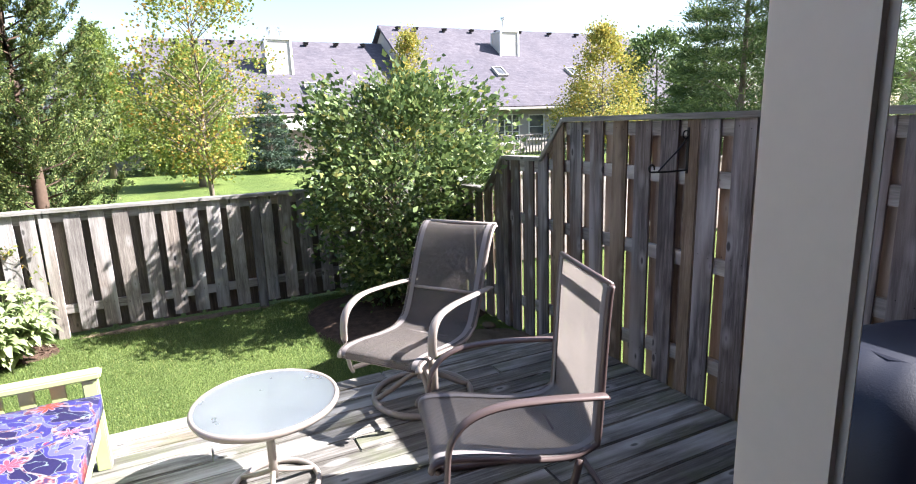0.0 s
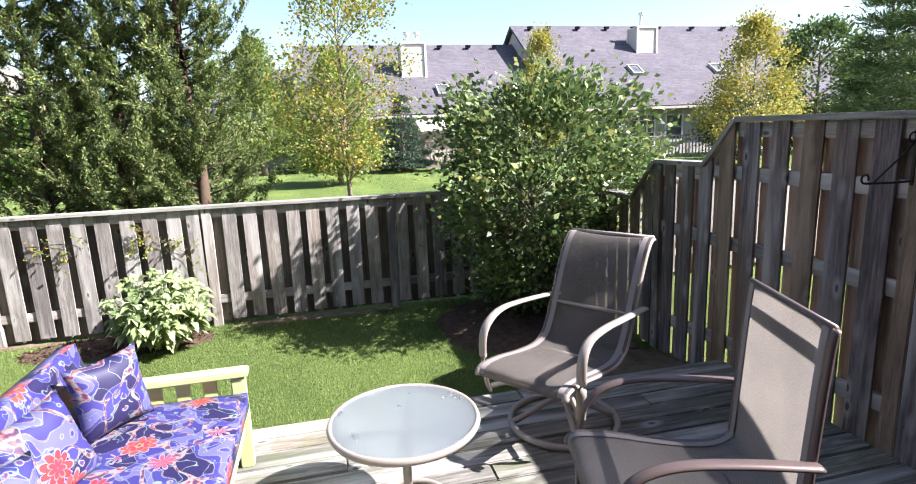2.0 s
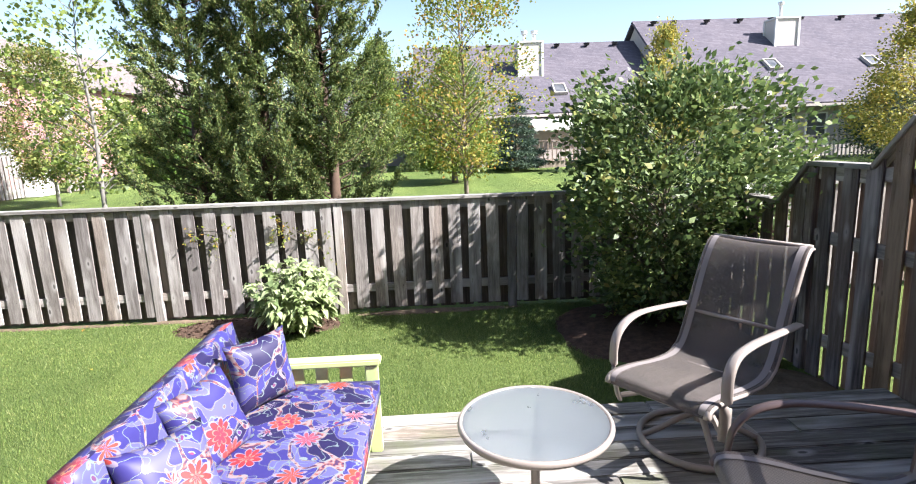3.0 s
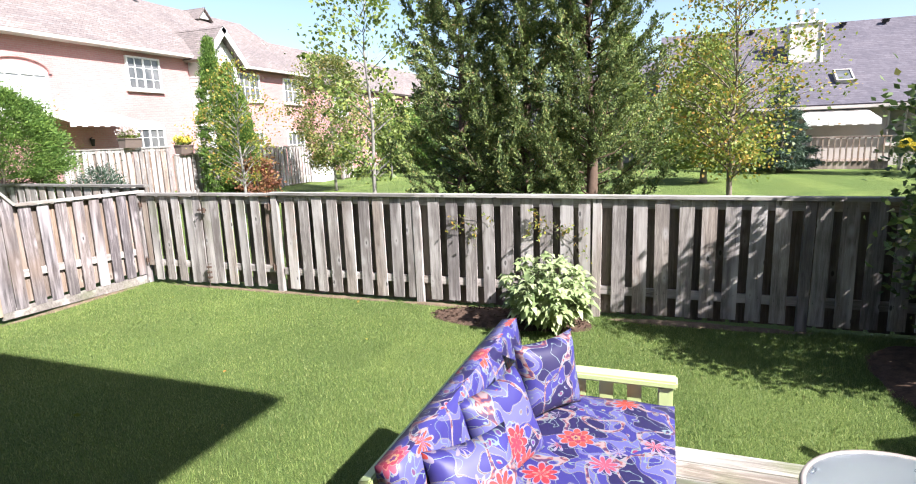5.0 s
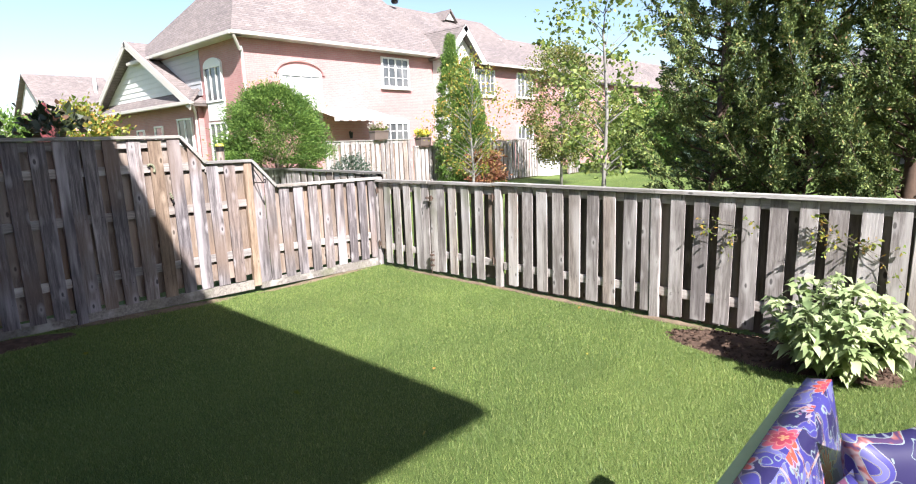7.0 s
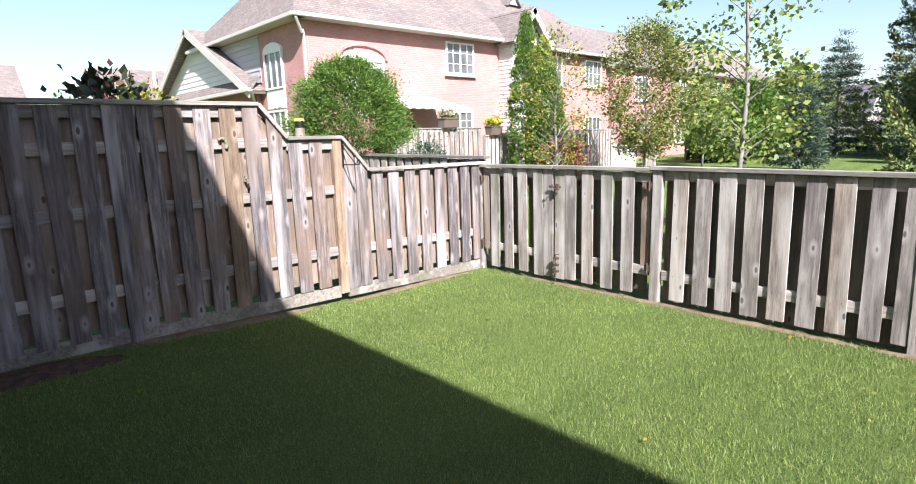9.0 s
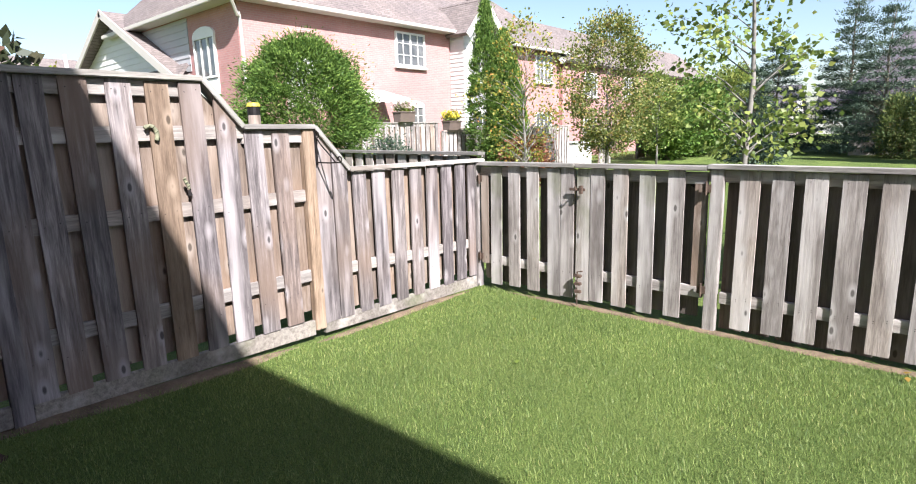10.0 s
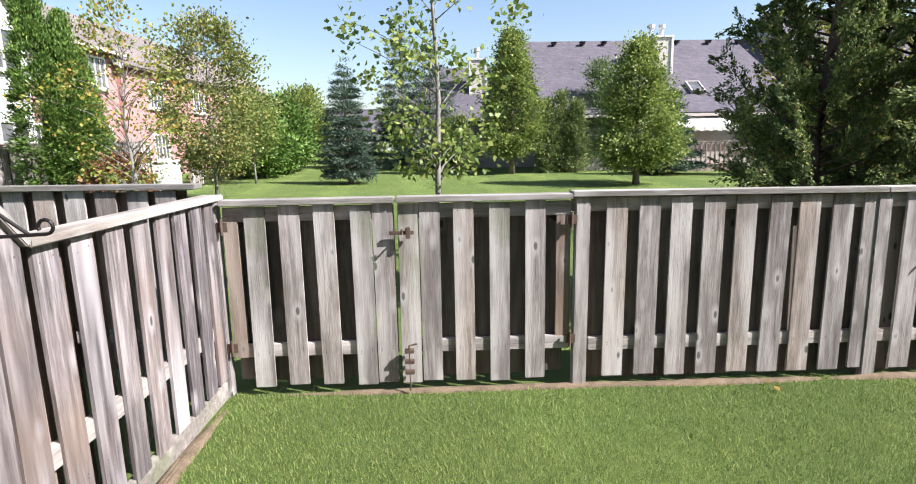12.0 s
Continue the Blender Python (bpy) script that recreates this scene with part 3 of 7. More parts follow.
right_fence = thing("fence", (0, 0, 0), "weathered grey-purple wooden side fence, stepped up beside the deck", "fence", "yard fences")
run_r = Run((RIGHT, 0, 0), (0, 1, 0), (-1, 0, 0), right_fence)
R_STEPS = [(0.05, 1.92), (3.50, 1.92), (3.79, 1.615), (4.40, 1.605), (4.74, 1.28), (BACK + 0.07, 1.26)]
rbase = lambda u: 0.13 if u < DECK_EDGE else -0.05
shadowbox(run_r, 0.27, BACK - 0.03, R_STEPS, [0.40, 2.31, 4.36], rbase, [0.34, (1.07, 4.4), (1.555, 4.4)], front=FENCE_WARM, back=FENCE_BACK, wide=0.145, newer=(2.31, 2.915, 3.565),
          fronts=[0.57, 0.775, 0.98, 1.18, 1.38, 1.585, 1.787, 1.985, (2.20, 0.125), 2.48, 2.694, 2.915, 3.125, 3.35, 3.565, 3.784, 3.995, 4.205] + [4.50 + 0.2 * i for i in range(9)])
part("post", boxed((-0.045, -0.045, 0), (0.045, 0.045, 1.29), 0.005), FENCE, right_fence).matrix_basis = pose(RIGHT, BACK, -0.05)

# the neighbours' fence goes on beyond the corner
far_fence = thing("fence", (0, 0, 0), "weathered wooden fence of the neighbouring yard", "fence", "neighbouring fences")
run_n = Run((0, BACK + 0.35, 0), (1, 0, 0), (0, -1, 0), far_fence)
shadowbox(run_n, -12.6, LEFT - 0.3, [(-12.6, 1.36), (-10.1, 1.36), (LEFT - 0.2, 1.34)], [-12.55, -10.1], lambda u: 0.0, [0.3])
far_fence2 = thing("fence", (0, 0, 0), "weathered wooden fence of the yard next door", "fence", "neighbouring fences")
run_n2 = Run((0, BACK, 0), (1, 0, 0), (0, -1, 0), far_fence2)
shadowbox(run_n2, RIGHT + 0.1, 9.0, [(RIGHT + 0.1, 1.24), (9.0, 1.22)], [4.6, 6.5], lambda u: 0.0, [0.3])

# ---- deck ----
deck = structure(new("deck"), "weathered grey wooden deck, one step above the lawn", "deck")
drng = random.Random(5)
y, row = DECK_EDGE, 0
while y > 0.3:
    w = 0.138
    x, end = DECK_LEFT - 0.02, RIGHT - 0.055
    cut = x + (1.4 if row % 2 else 2.5) + 0.35 * ((row * 7) % 3)
    for a, b in ((x, cut - 0.002), (cut + 0.002, end)):
        ob = link_mesh("plank", boxed((0, -w / 2, -0.034), (b - a, w / 2, 0), 0.006), DECK, deck)
        ob.matrix_basis = pose(a, y - w / 2, DECK_TOP + drng.uniform(-0.0015, 0.0015), drng.uniform(-0.3, 0.3), 0, 0)
    y -= w + 0.007
    row += 1
for lo, hi in (((DECK_LEFT, DECK_EDGE - 0.055, 0.02), (RIGHT - 0.06, DECK_EDGE - 0.018, DECK_TOP - 0.037)), ((DECK_LEFT, 0.24, 0.02), (DECK_LEFT + 0.036, DECK_EDGE - 0.06, DECK_TOP - 0.037))):
    part("fascia", boxed(lo, hi, 0.004), FENCE_RAIL, deck)
for i in range(8):
    x = DECK_LEFT + 0.3 + i * 0.5
    part("joist", boxed((x, 0.26, 0.03), (x + 0.038, DECK_EDGE - 0.06, DECK_TOP - 0.037)), FENCE_BACK, deck)

# ---- the house that is walked out of: wall with the patio door, eave above ----
house = thing("house", (0, 0, 0), "pink brick house with a patio door onto the deck", "house", kind="structure")
W0, W1 = HOUSE_WALL - 0.25, HOUSE_WALL
HX0, HX1, EAVE = LEFT - 0.05, 2.62, 5.75
bm = bmesh.new()
for lo, hi in (((HX0, W0, -0.1), (-0.75, W1, EAVE)), ((-0.75, W0, 2.42), (1.35, W1, EAVE)), ((1.35, W0, -0.1), (HX1, W1, EAVE)), ((-0.75, W0, -0.1), (1.35, W1, 0.27)),
               ((HX0, -8.0, -0.1), (HX0 + 0.25, W0, EAVE)), ((HX1 - 0.25, -8.0, -0.1), (HX1, W0, EAVE)), ((HX0, -8.25, -0.1), (HX1, -8.0, EAVE))):
    box(bm, lo, hi)
part("wall", bm, PINK, house)
part("floor", boxed((HX0 + 0.25, -8.0, 0.2), (HX1 - 0.25, W0, 0.29)), DECK, house)
part("ceiling", boxed((HX0 + 0.25, -8.0, 2.7), (HX1 - 0.25, W0, 2.8)), WHITE, house)
EY = 3.72 - 0.42 * (EAVE + 0.0)                       # the eave's edge
bm = bmesh.new()
prism(bm, [(EY, EAVE), (EY, EAVE + 0.16), (-4.0, EAVE + 3.1), (-9.0, EAVE + 0.16), (-9.0, EAVE)], HX0 - 0.3, HX1 + 0.09, axes=(1, 2), along=0)
part("roof", bm, ROOF_BROWN, house)
door = thing("door_1", (0, 0, 0), "off-white vinyl patio door frame, slid open", "door", kind="structure")
for lo, hi, nm in (((0.363, HOUSE_WALL - 0.03, 0.30), (0.376, HOUSE_WALL + 0.05, 2.40), "stile"), ((0.372, HOUSE_WALL + 0.015, 0.30), (0.40, HOUSE_WALL + 0.047, 2.40), "stile"), ((-0.66, HOUSE_WALL + 0.012, 2.40), (1.26, HOUSE_WALL + 0.06, 2.44), "track"), ((-0.66, HOUSE_WALL + 0.012, 0.262), (1.26, HOUSE_WALL + 0.06, 0.30), "track"), ((-0.75, HOUSE_WALL - 0.12, 0.27), (-0.66, HOUSE_WALL + 0.01, 2.42), "jamb"),
                   ((1.26, HOUSE_WALL - 0.12, 0.27), (1.35, HOUSE_WALL + 0.01, 2.42), "jamb"), ((-0.66, HOUSE_WALL - 0.12, 2.34), (1.26, HOUSE_WALL + 0.01, 2.42), "head"),
                   ((-0.66, HOUSE_WALL - 0.12, 0.27), (1.26, HOUSE_WALL + 0.01, 0.30), "sill")):
    part(nm, boxed(lo, hi, 0.006), VINYL, door)

# ---- the houses around ----
def window(parent, at, turn, w, h, cols, rows, arch=0.0, mat=None, sill=True, glass=None):
    """A window with frame, muntins, panes and sill; turn 0 looks to -y."""
    win = new("window")
    win.parent = parent
    win.matrix_basis = pose(*at, 0, 0, turn)
    mat = mat or WHITE
    f = 0.07
    bm = bmesh.new()
    for lo, hi in (((-w / 2, -0.06, 0), (-w / 2 + f, 0.02, h)), ((w / 2 - f, -0.06, 0), (w / 2, 0.02, h)), ((-w / 2 + f, -0.06, 0), (w / 2 - f, 0.02, f)), ((-w / 2 + f, -0.06, h - f), (w / 2 - f, 0.02, h))):
        box(bm, lo, hi)
    if arch:
        pts = [(-w / 2 - 0.03, h)] + [(-(w / 2 + 0.03) * math.cos(math.pi * i / 10), h + arch * math.sin(math.pi * i / 10)) for i in range(1, 10)] + [(w / 2 + 0.03, h)]
        prism(bm, pts, -0.05, 0.02)
    part("frame", bm, mat, win)
    bm = bmesh.new()
    for i in range(1, cols):
        x = -w / 2 + w * i / cols
        t = 0.035 if (cols % 2 == 0 and i == cols // 2) or cols == 3 else 0.014
        box(bm, (x - t, -0.045, f), (x + t, -0.01, h - f))
    for j in range(1, rows):
        z = h * j / rows
        box(bm, (-w / 2 + f, -0.035, z - 0.012), (w / 2 - f, -0.012, z + 0.012))
    if len(bm.verts):
        part("muntin", bm, mat, win)
    else:
        bm.free()
    part("pane", boxed((-w / 2 + f, -0.012, f), (w / 2 - f, 0.0, h - f)), glass or GLASS, win)
    if sill:
        part("sill", boxed((-w / 2 - 0.08, -0.11, -0.09), (w / 2 + 0.08, 0.02, -0.002), 0.01), CREAM, win)
    return win


def siding_panel(parent, name, outline, wall, normal, mat, along, step=0.17):
    """Lapped boards that fill an outline of (a, z) on a wall: along is the axis, 0 or 1, on which a runs."""
    zs = [p[1] for p in outline]
    bm = bmesh.new()
    z = min(zs)
    while z < max(zs) - 0.01:
        zt = min(z + step, max(zs))
        span = []
        for zz in (z, zt - 0.002):
            hits = []
            for (a, za), (b, zb) in zip(outline, outline[1:] + outline[:1]):
                if abs(za - zb) > 1e-6 and min(za, zb) - 1e-6 <= zz <= max(za, zb) + 1e-6:
                    hits.append(a + (b - a) * (zz - za) / (zb - za))
                elif abs(za - zb) <= 1e-6 and abs(zz - za) < 1e-6:
                    hits += [a, b]
            span.append((min(hits), max(hits)) if hits else None)
        if span[0] and span[1]:
            (a0, b0), (a1, b1) = span
            c = [(a0, z, 0.035), (b0, z, 0.035), (b1, zt, 0.012), (a1, zt, 0.012), (a0, z, 0.0), (b0, z, 0.0), (b1, zt, 0.0), (a1, zt, 0.0)]
            vs = []
            for a, zz, out in c:
                co = [0, 0, zz]
                co[along], co[1 - along] = a, wall + normal * out
                vs.append(bm.verts.new(co))
            for q in ((0, 1, 2, 3), (0, 1, 5, 4), (1, 2, 6, 5), (3, 0, 4, 7), (2, 3, 7, 6)):
                bm.faces.new([vs[i] for i in q])
        z = zt
    bmesh.ops.recalc_face_normals(bm, faces=bm.faces[:])
    return part(name, bm, mat, parent)


def slab(bm, corners, t=0.14):
    """A roof plane of some thickness, its corners in order."""
    c = [Vector(p) for p in corners]
    n = (c[1] - c[0]).cross(c[2] - c[0]).normalized()
    if n.z < 0:
        n = -n
    a = [bm.verts.new(p) for p in c]
    b = [bm.verts.new(p - n * t) for p in c]
    bm.faces.new(a)
    bm.faces.new(b[::-1])
    k = len(c)
    for i in range(k):
        bm.faces.new((a[i], b[i], b[(i + 1) % k], a[(i + 1) % k]))
    return bm


def downpipe(parent, pts, mat):
    part("downpipe", tube(bmesh.new(), smooth_path(pts, 4), 0.05, 6), mat, parent)


# the pink brick row to the west
PX, PY = -20.0, 10.95
pink = thing("townhouse", (0, 0, 0), "two-storey pink brick townhouse with a brown shingle hip roof", "house", "pink row")
E = 5.62
bm = boxed((PX - 9, PY, 0), (PX, 20.3, E))
part("wall", bm, PINK, pink)
bm = bmesh.new()
R, RX = 9.2, PX - 4.6
slab(bm, [(PX + 0.45, PY - 0.45, E), (PX + 0.45, 20.9, E), (RX, 20.9, R), (RX, PY + 2.5, R)])
slab(bm, [(PX - 9.45, PY - 0.45, E), (PX + 0.45, PY - 0.45, E), (RX, PY + 2.5, R)])
slab(bm, [(PX - 9.45, 20.9, E), (PX - 9.45, PY - 0.45, E), (RX, PY + 2.5, R), (RX, 20.9, R)])
part("roof", bm, ROOF_BROWN, pink)
bm = boxed((PX + 0.40, PY - 0.5, E - 0.17), (PX + 0.52, 20.3, E - 0.03), 0.02)
box(bm, (PX - 9.5, PY - 0.52, E - 0.17), (PX + 0.40, PY - 0.40, E - 0.03), 0.02)
box(bm, (PX, PY - 0.40, E - 0.16), (PX + 0.40, 20.3, E - 0.12))
box(bm, (PX - 9.4, PY - 0.40, E - 0.16), (PX + 0.40, PY, E - 0.12))
part("gutter", bm, CREAM, pink, "cream metal gutter and soffit")
downpipe(pink, [(PX + 0.45, PY - 0.40, E - 0.2), (PX + 0.2, PY - 0.1, E - 0.6), (PX + 0.06, PY + 0.05, E - 0.9), (PX + 0.06, PY + 0.05, 0.2)], CREAM)
window(pink, (PX + 0.02, 17.95, 4.05), 90, 1.55, 1.25, 4, 3)
window(pink, (PX + 0.02, 17.85, 1.45), 90, 1.45, 1.15, 4, 3, arch=0.2)
window(pink, (PX + 0.02, 13.25, 3.1), 90, 1.75, 1.25, 4, 2, arch=0.3, sill=False, glass=GLASS_PALE)
window(pink, (PX - 2.1, PY - 0.02, 3.42), 0, 1.4, 1.3, 3, 1, arch=0.28, sill=False)
window(pink, (PX - 2.1, PY - 0.02, 0.6), 0, 1.4, 2.1, 3, 2, sill=False)
part("panel", boxed((PX - 2.8, PY - 0.05, 2.75), (PX - 1.4, PY, 3.4), 0.01), WHITE, pink)
# cream panel under the arched window, folded awning with its lamp
part("panel", boxed((PX, 12.4, 2.4), (PX + 0.05, 14.1, 3.06), 0.01), CREAM, pink)
arch = [(-1.02 * math.cos(math.pi * i / 14), 0.48 * math.sin(math.pi * i / 14)) for i in range(15)]
part("brick_arch", tube(bmesh.new(), [(PX + 0.02, 13.25 + a, 4.36 + b) for a, b in arch], 0.07, 6), PINK, pink, "pink brick arch over the window")
bm = bmesh.new()
slab(bm, [(PX + 0.05, 13.6, 3.12), (PX + 0.05, 16.4, 3.12), (PX + 1.5, 16.4, 2.75), (PX + 1.5, 13.6, 2.75)], 0.03)
for i in range(14):
    y0 = 13.6 + i * 0.2
    box(bm, (PX + 1.48, y0 + 0.005, 2.58 + 0.03 * (i % 2)), (PX + 1.5, y0 + 0.195, 2.74))
part("awning", bm, AWNING, pink, "white cloth awning with a scalloped edge")
bm = bmesh.new()
tube(bm, [(PX + 0.02, 15.3, 2.2), (PX + 0.15, 15.3, 2.25)], 0.02, 6)
tube(bm, [(PX + 0.15, 15.3, 1.95), (PX + 0.15, 15.3, 2.2)], [0.05, 0.09], 8)
part("wall_lamp", bm, IRON, pink, "small black wall lantern")
# siding bay with its own gable
B0, B1, BM, BP = 20.3, 22.35, 21.3, 6.75
bm = boxed((PX - 6, B0, 0), (PX + 0.75, B1, E))
part("bay", bm, SIDING, pink, "pale siding bay under a gable")
siding_panel(pink, "siding", [(B0, 0.1), (B1, 0.1), (B1, E + 0.05), (BM, BP - 0.2), (B0, E + 0.05)], PX + 0.75, 1, SIDING, 1)
siding_panel(pink, "siding", [(PX + 0.01, 0.1), (PX + 0.75, 0.1), (PX + 0.75, E), (PX + 0.01, E)], B0, -1, SIDING, 0)
bm = prism(bmesh.new(), [(B0, E), (B1, E), (BM, BP - 0.2)], PX - 4, PX + 0.74, axes=(1, 2), along=0)
part("gable", bm, SIDING, pink)
bm = bmesh.new()
for yb in (B0 - 0.3, B1 + 0.3):
    slab(bm, [(PX + 1.15, yb, E - 0.22), (PX + 1.15, BM, BP + 0.15), (PX - 5.2, BM, BP + 0.15), (PX - 2.0, yb, E - 0.22)])
part("gable_roof", bm, ROOF_BROWN, pink)
bm = bmesh.new()
for yb in (B0 - 0.34, B1 + 0.34):
    slab(bm, [(PX + 1.17, yb, E - 0.25), (PX + 1.17, BM, BP + 0.12), (PX + 1.22, BM, BP + 0.12), (PX + 1.22, yb, E - 0.25)], 0.24)
part("bargeboard", bm, WHITE, pink)
window(pink, (PX + 0.80, BM, 3.9), 90, 1.3, 1.3, 2, 2)
window(pink, (PX + 0.80, BM, 1.1), 90, 1.3, 1.3, 2, 2)
# the lower wing with its gable at the south end
GX0, GX1, GY = -34.5, -23.35, 10.75
WE, WR = 3.45, 6.42
part("wing", boxed((GX0, GY, 0), (GX1, PY, WE + 0.2)), PINK, pink)
bm = bmesh.new()
gm = (GX0 + GX1) / 2
prism(bm, [(GX0, WE + 0.2), (GX1, WE + 0.2), (gm, WR - 0.3)], GY, PY + 3)
part("wing_gable", bm, SIDING_GREY, pink)
siding_panel(pink, "siding", [(GX0 + 0.5, WE + 0.45), (GX1 - 0.5, WE + 0.45), (gm, WR - 0.38)], GY, -1, SIDING, 0, 0.22)
for xe in (GX0 - 0.5, GX1 + 0.5):
    part("wing_roof", slab(bmesh.new(), [(xe, GY - 0.4, WE), (gm, GY - 0.4, WR), (gm, PY + 3.5, WR), (xe, PY + 3.5, WE)]), ROOF_BROWN, pink)
bm = bmesh.new()
slab(bm, [(GX0 - 0.5, GY - 0.45, WE + 0.08), (GX1 + 0.5, GY - 0.45, WE + 0.08), (GX1 + 0.2, GY + 0.02, WE + 0.55), (GX0 - 0.2, GY + 0.02, WE + 0.55)], 0.1)
part("skirt_roof", bm, ROOF_BROWN, pink)
bm = bmesh.new()
for xe in (GX0 - 0.55, GX1 + 0.55):
    slab(bm, [(xe, GY - 0.43, WE - 0.02), (gm, GY - 0.43, WR + 0.03), (gm, GY - 0.49, WR + 0.03), (xe, GY - 0.49, WE - 0.02)], 0.28)
box(bm, (GX0 - 0.5, GY - 0.56, WE - 0.07), (GX1 + 0.6, GY - 0.44, WE + 0.07), 0.02)
part("bargeboard", bm, CREAM, pink)
siding_panel(pink, "siding", [(-28.0, WE + 0.3), (-23.2, WE + 0.3), (-23.2, E - 0.2), (-28.0, E - 0.2)], PY, -1, SIDING_GREY, 0, 0.22)
downpipe(pink, [(GX1 + 0.5, GY - 0.4, WE), (GX1 + 0.1, GY - 0.15, WE - 0.35), (GX1 - 0.1, GY - 0.06, WE - 0.55), (GX1 - 0.1, GY - 0.06, 0.2)], CREAM)
window(pink, (-24.6, GY - 0.02, 1.75), 0, 1.4, 1.2, 2, 1)
window(pink, (-27.4, GY - 0.02, 1.85), 0, 0.9, 0.9, 1, 1)
window(pink, (-29.6, GY - 0.02, 1.85), 0, 0.9, 0.8, 1, 1)

# more of the row
row2 = thing("townhouse", (0, 0, 0), "pink brick townhouse further along the row", "house", "pink row")
part("wall", boxed((PX - 9, B1, 0), (PX, 29.0, E - 0.1)), PINK, row2)
bm = bmesh.new()
slab(bm, [(PX + 0.45, 20.8, E - 0.1), (PX + 0.45, 29.3, E - 0.1), (RX, 29.3, R - 0.4), (RX, 20.8, R - 0.4)])
slab(bm, [(PX - 9.4, 20.8, E - 0.1), (PX - 9.4, 29.3, E - 0.1), (RX, 29.3, R - 0.4), (RX, 20.8, R - 0.4)])
part("roof", bm, ROOF_BROWN, row2)
part("gutter", boxed((PX + 0.40, B1 + 0.3, E - 0.27), (PX + 0.52, 29.3, E - 0.13), 0.02), CREAM, row2)
for y in (24.0, 27.4):
    window(row2, (PX + 0.02, y, 3.9), 90, 1.5, 1.3, 4, 2)
    window(row2, (PX + 0.02, y, 1.0), 90, 1.5, 1.4, 4, 2)
for k, (x, y) in enumerate(((PX - 4.2, 17.6), (PX - 4.3, 25.4))):
    dm = new("dormer")
    dm.parent = pink if k == 0 else row2
    dm.matrix_basis = pose(x, y, R - 0.45 - 0.4 * k) @ Matrix.Diagonal((0.5, 0.5, 0.5, 1))
    part("dormer_wall", prism(bmesh.new(), [(-0.9, 0), (0.9, 0), (0, 1.0)], -1.5, 1.3, axes=(1, 2), along=0), SIDING, dm)
    bm = bmesh.new()
    slab(bm, [(1.6, -1.15, -0.2), (1.6, 0, 1.1), (-2, 0, 1.1), (-2, -1.15, -0.2)], 0.1)
    slab(bm, [(1.6, 1.15, -0.2), (1.6, 0, 1.1), (-2, 0, 1.1), (-2, 1.15, -0.2)], 0.1)
    part("dormer_roof", bm, ROOF_BROWN, dm)
row3 = thing("townhouse", (0, 0, 0), "townhouse with a grey gable at the row's far end", "house", "pink row")
part("wall", boxed((PX - 5.4, 29.0, 0), (PX + 0.2, 52, 5.2)), PINK, row3)
siding_panel(row3, "siding", [(PX - 5.4, 5.2), (PX + 0.2, 5.2), (PX - 2.6, 7.2)], 29.0, -1, SIDING_GREY, 0, 0.22)
bm = bmesh.new()
for xe in (PX + 0.6, PX - 5.8):
    slab(bm, [(xe, 28.6, 5.05), (xe, 52.5, 5.05), (PX - 2.6, 52.5, 7.55), (PX - 2.6, 28.6, 7.55)])
part("roof", bm, ROOF_BROWN, row3)
bm = bmesh.new()
for xe in (PX + 0.62, PX - 5.82):
    slab(bm, [(xe, 28.55, 5.0), (PX - 2.6, 28.55, 7.53), (PX - 2.6, 28.59, 7.53), (xe, 28.59, 5.0)], 0.2)
part("bargeboard", bm, WHITE, row3)
for y in (32, 37, 42):
    window(row3, (PX + 0.22, y, 3.3), 90, 1.5, 1.3, 4, 2)
    window(row3, (PX + 0.22, y, 0.8), 90, 1.5, 1.3, 4, 2)

# vents on the pink row's ridge
def roof_vent(parent, at):
    bm = boxed((-0.13, -0.13, 0), (0.13, 0.13, 0.10), 0.02)
    box(bm, (-0.17, -0.17, 0.095), (0.17, 0.17, 0.16), 0.03)
    part("roof_vent", bm, IRON, parent).matrix_basis = pose(*at)


for y in (14.0, 19.0, 20.4, 21.8):
    roof_vent(pink, (RX + 0.5, max(y, 16.2), R - 0.42))

# ---- the long grey-roofed house across the common lawn ----
grey = thing("bungalow", (0, 0, 0), "long stucco bungalow with grey shingle roofs and chimneys", "house", "bungalows")
bm = boxed((-0.8, 29.6, 0), (12.6, 42.5, 2.7))
prism(bm, [(29.6, 2.7), (42.5, 2.7), (36.0, 6.65)], -0.8, -0.5, axes=(1, 2), along=0)
part("wall", bm, STUCCO, grey)
bm = bmesh.new()
slab(bm, [(-1.1, 29.0, 2.62), (12.4, 29.0, 2.62), (12.4, 36.0, 6.9), (-1.1, 36.0, 6.9)])
slab(bm, [(-1.1, 43.0, 2.62), (12.4, 43.0, 2.62), (12.4, 36.0, 6.9), (-1.1, 36.0, 6.9)])
part("roof", bm, ROOF_GREY, grey)
part("gutter", boxed((-1.1, 28.9, 2.42), (12.3, 29.02, 2.56), 0.02), STUCCO, grey)
bm = boxed((12.3, 28.2, 0), (36.2, 42.5, 2.75))
prism(bm, [(27.9, 2.7), (42.5, 2.7), (35.6, 7.75)], 12.35, 12.6, axes=(1, 2), along=0)
part("wall", bm, STUCCO, grey)
bm = bmesh.new()
slab(bm, [(12.1, 27.5, 2.62), (37.0, 27.5, 2.62), (31.8, 35.6, 7.95), (12.1, 35.6, 7.95)])
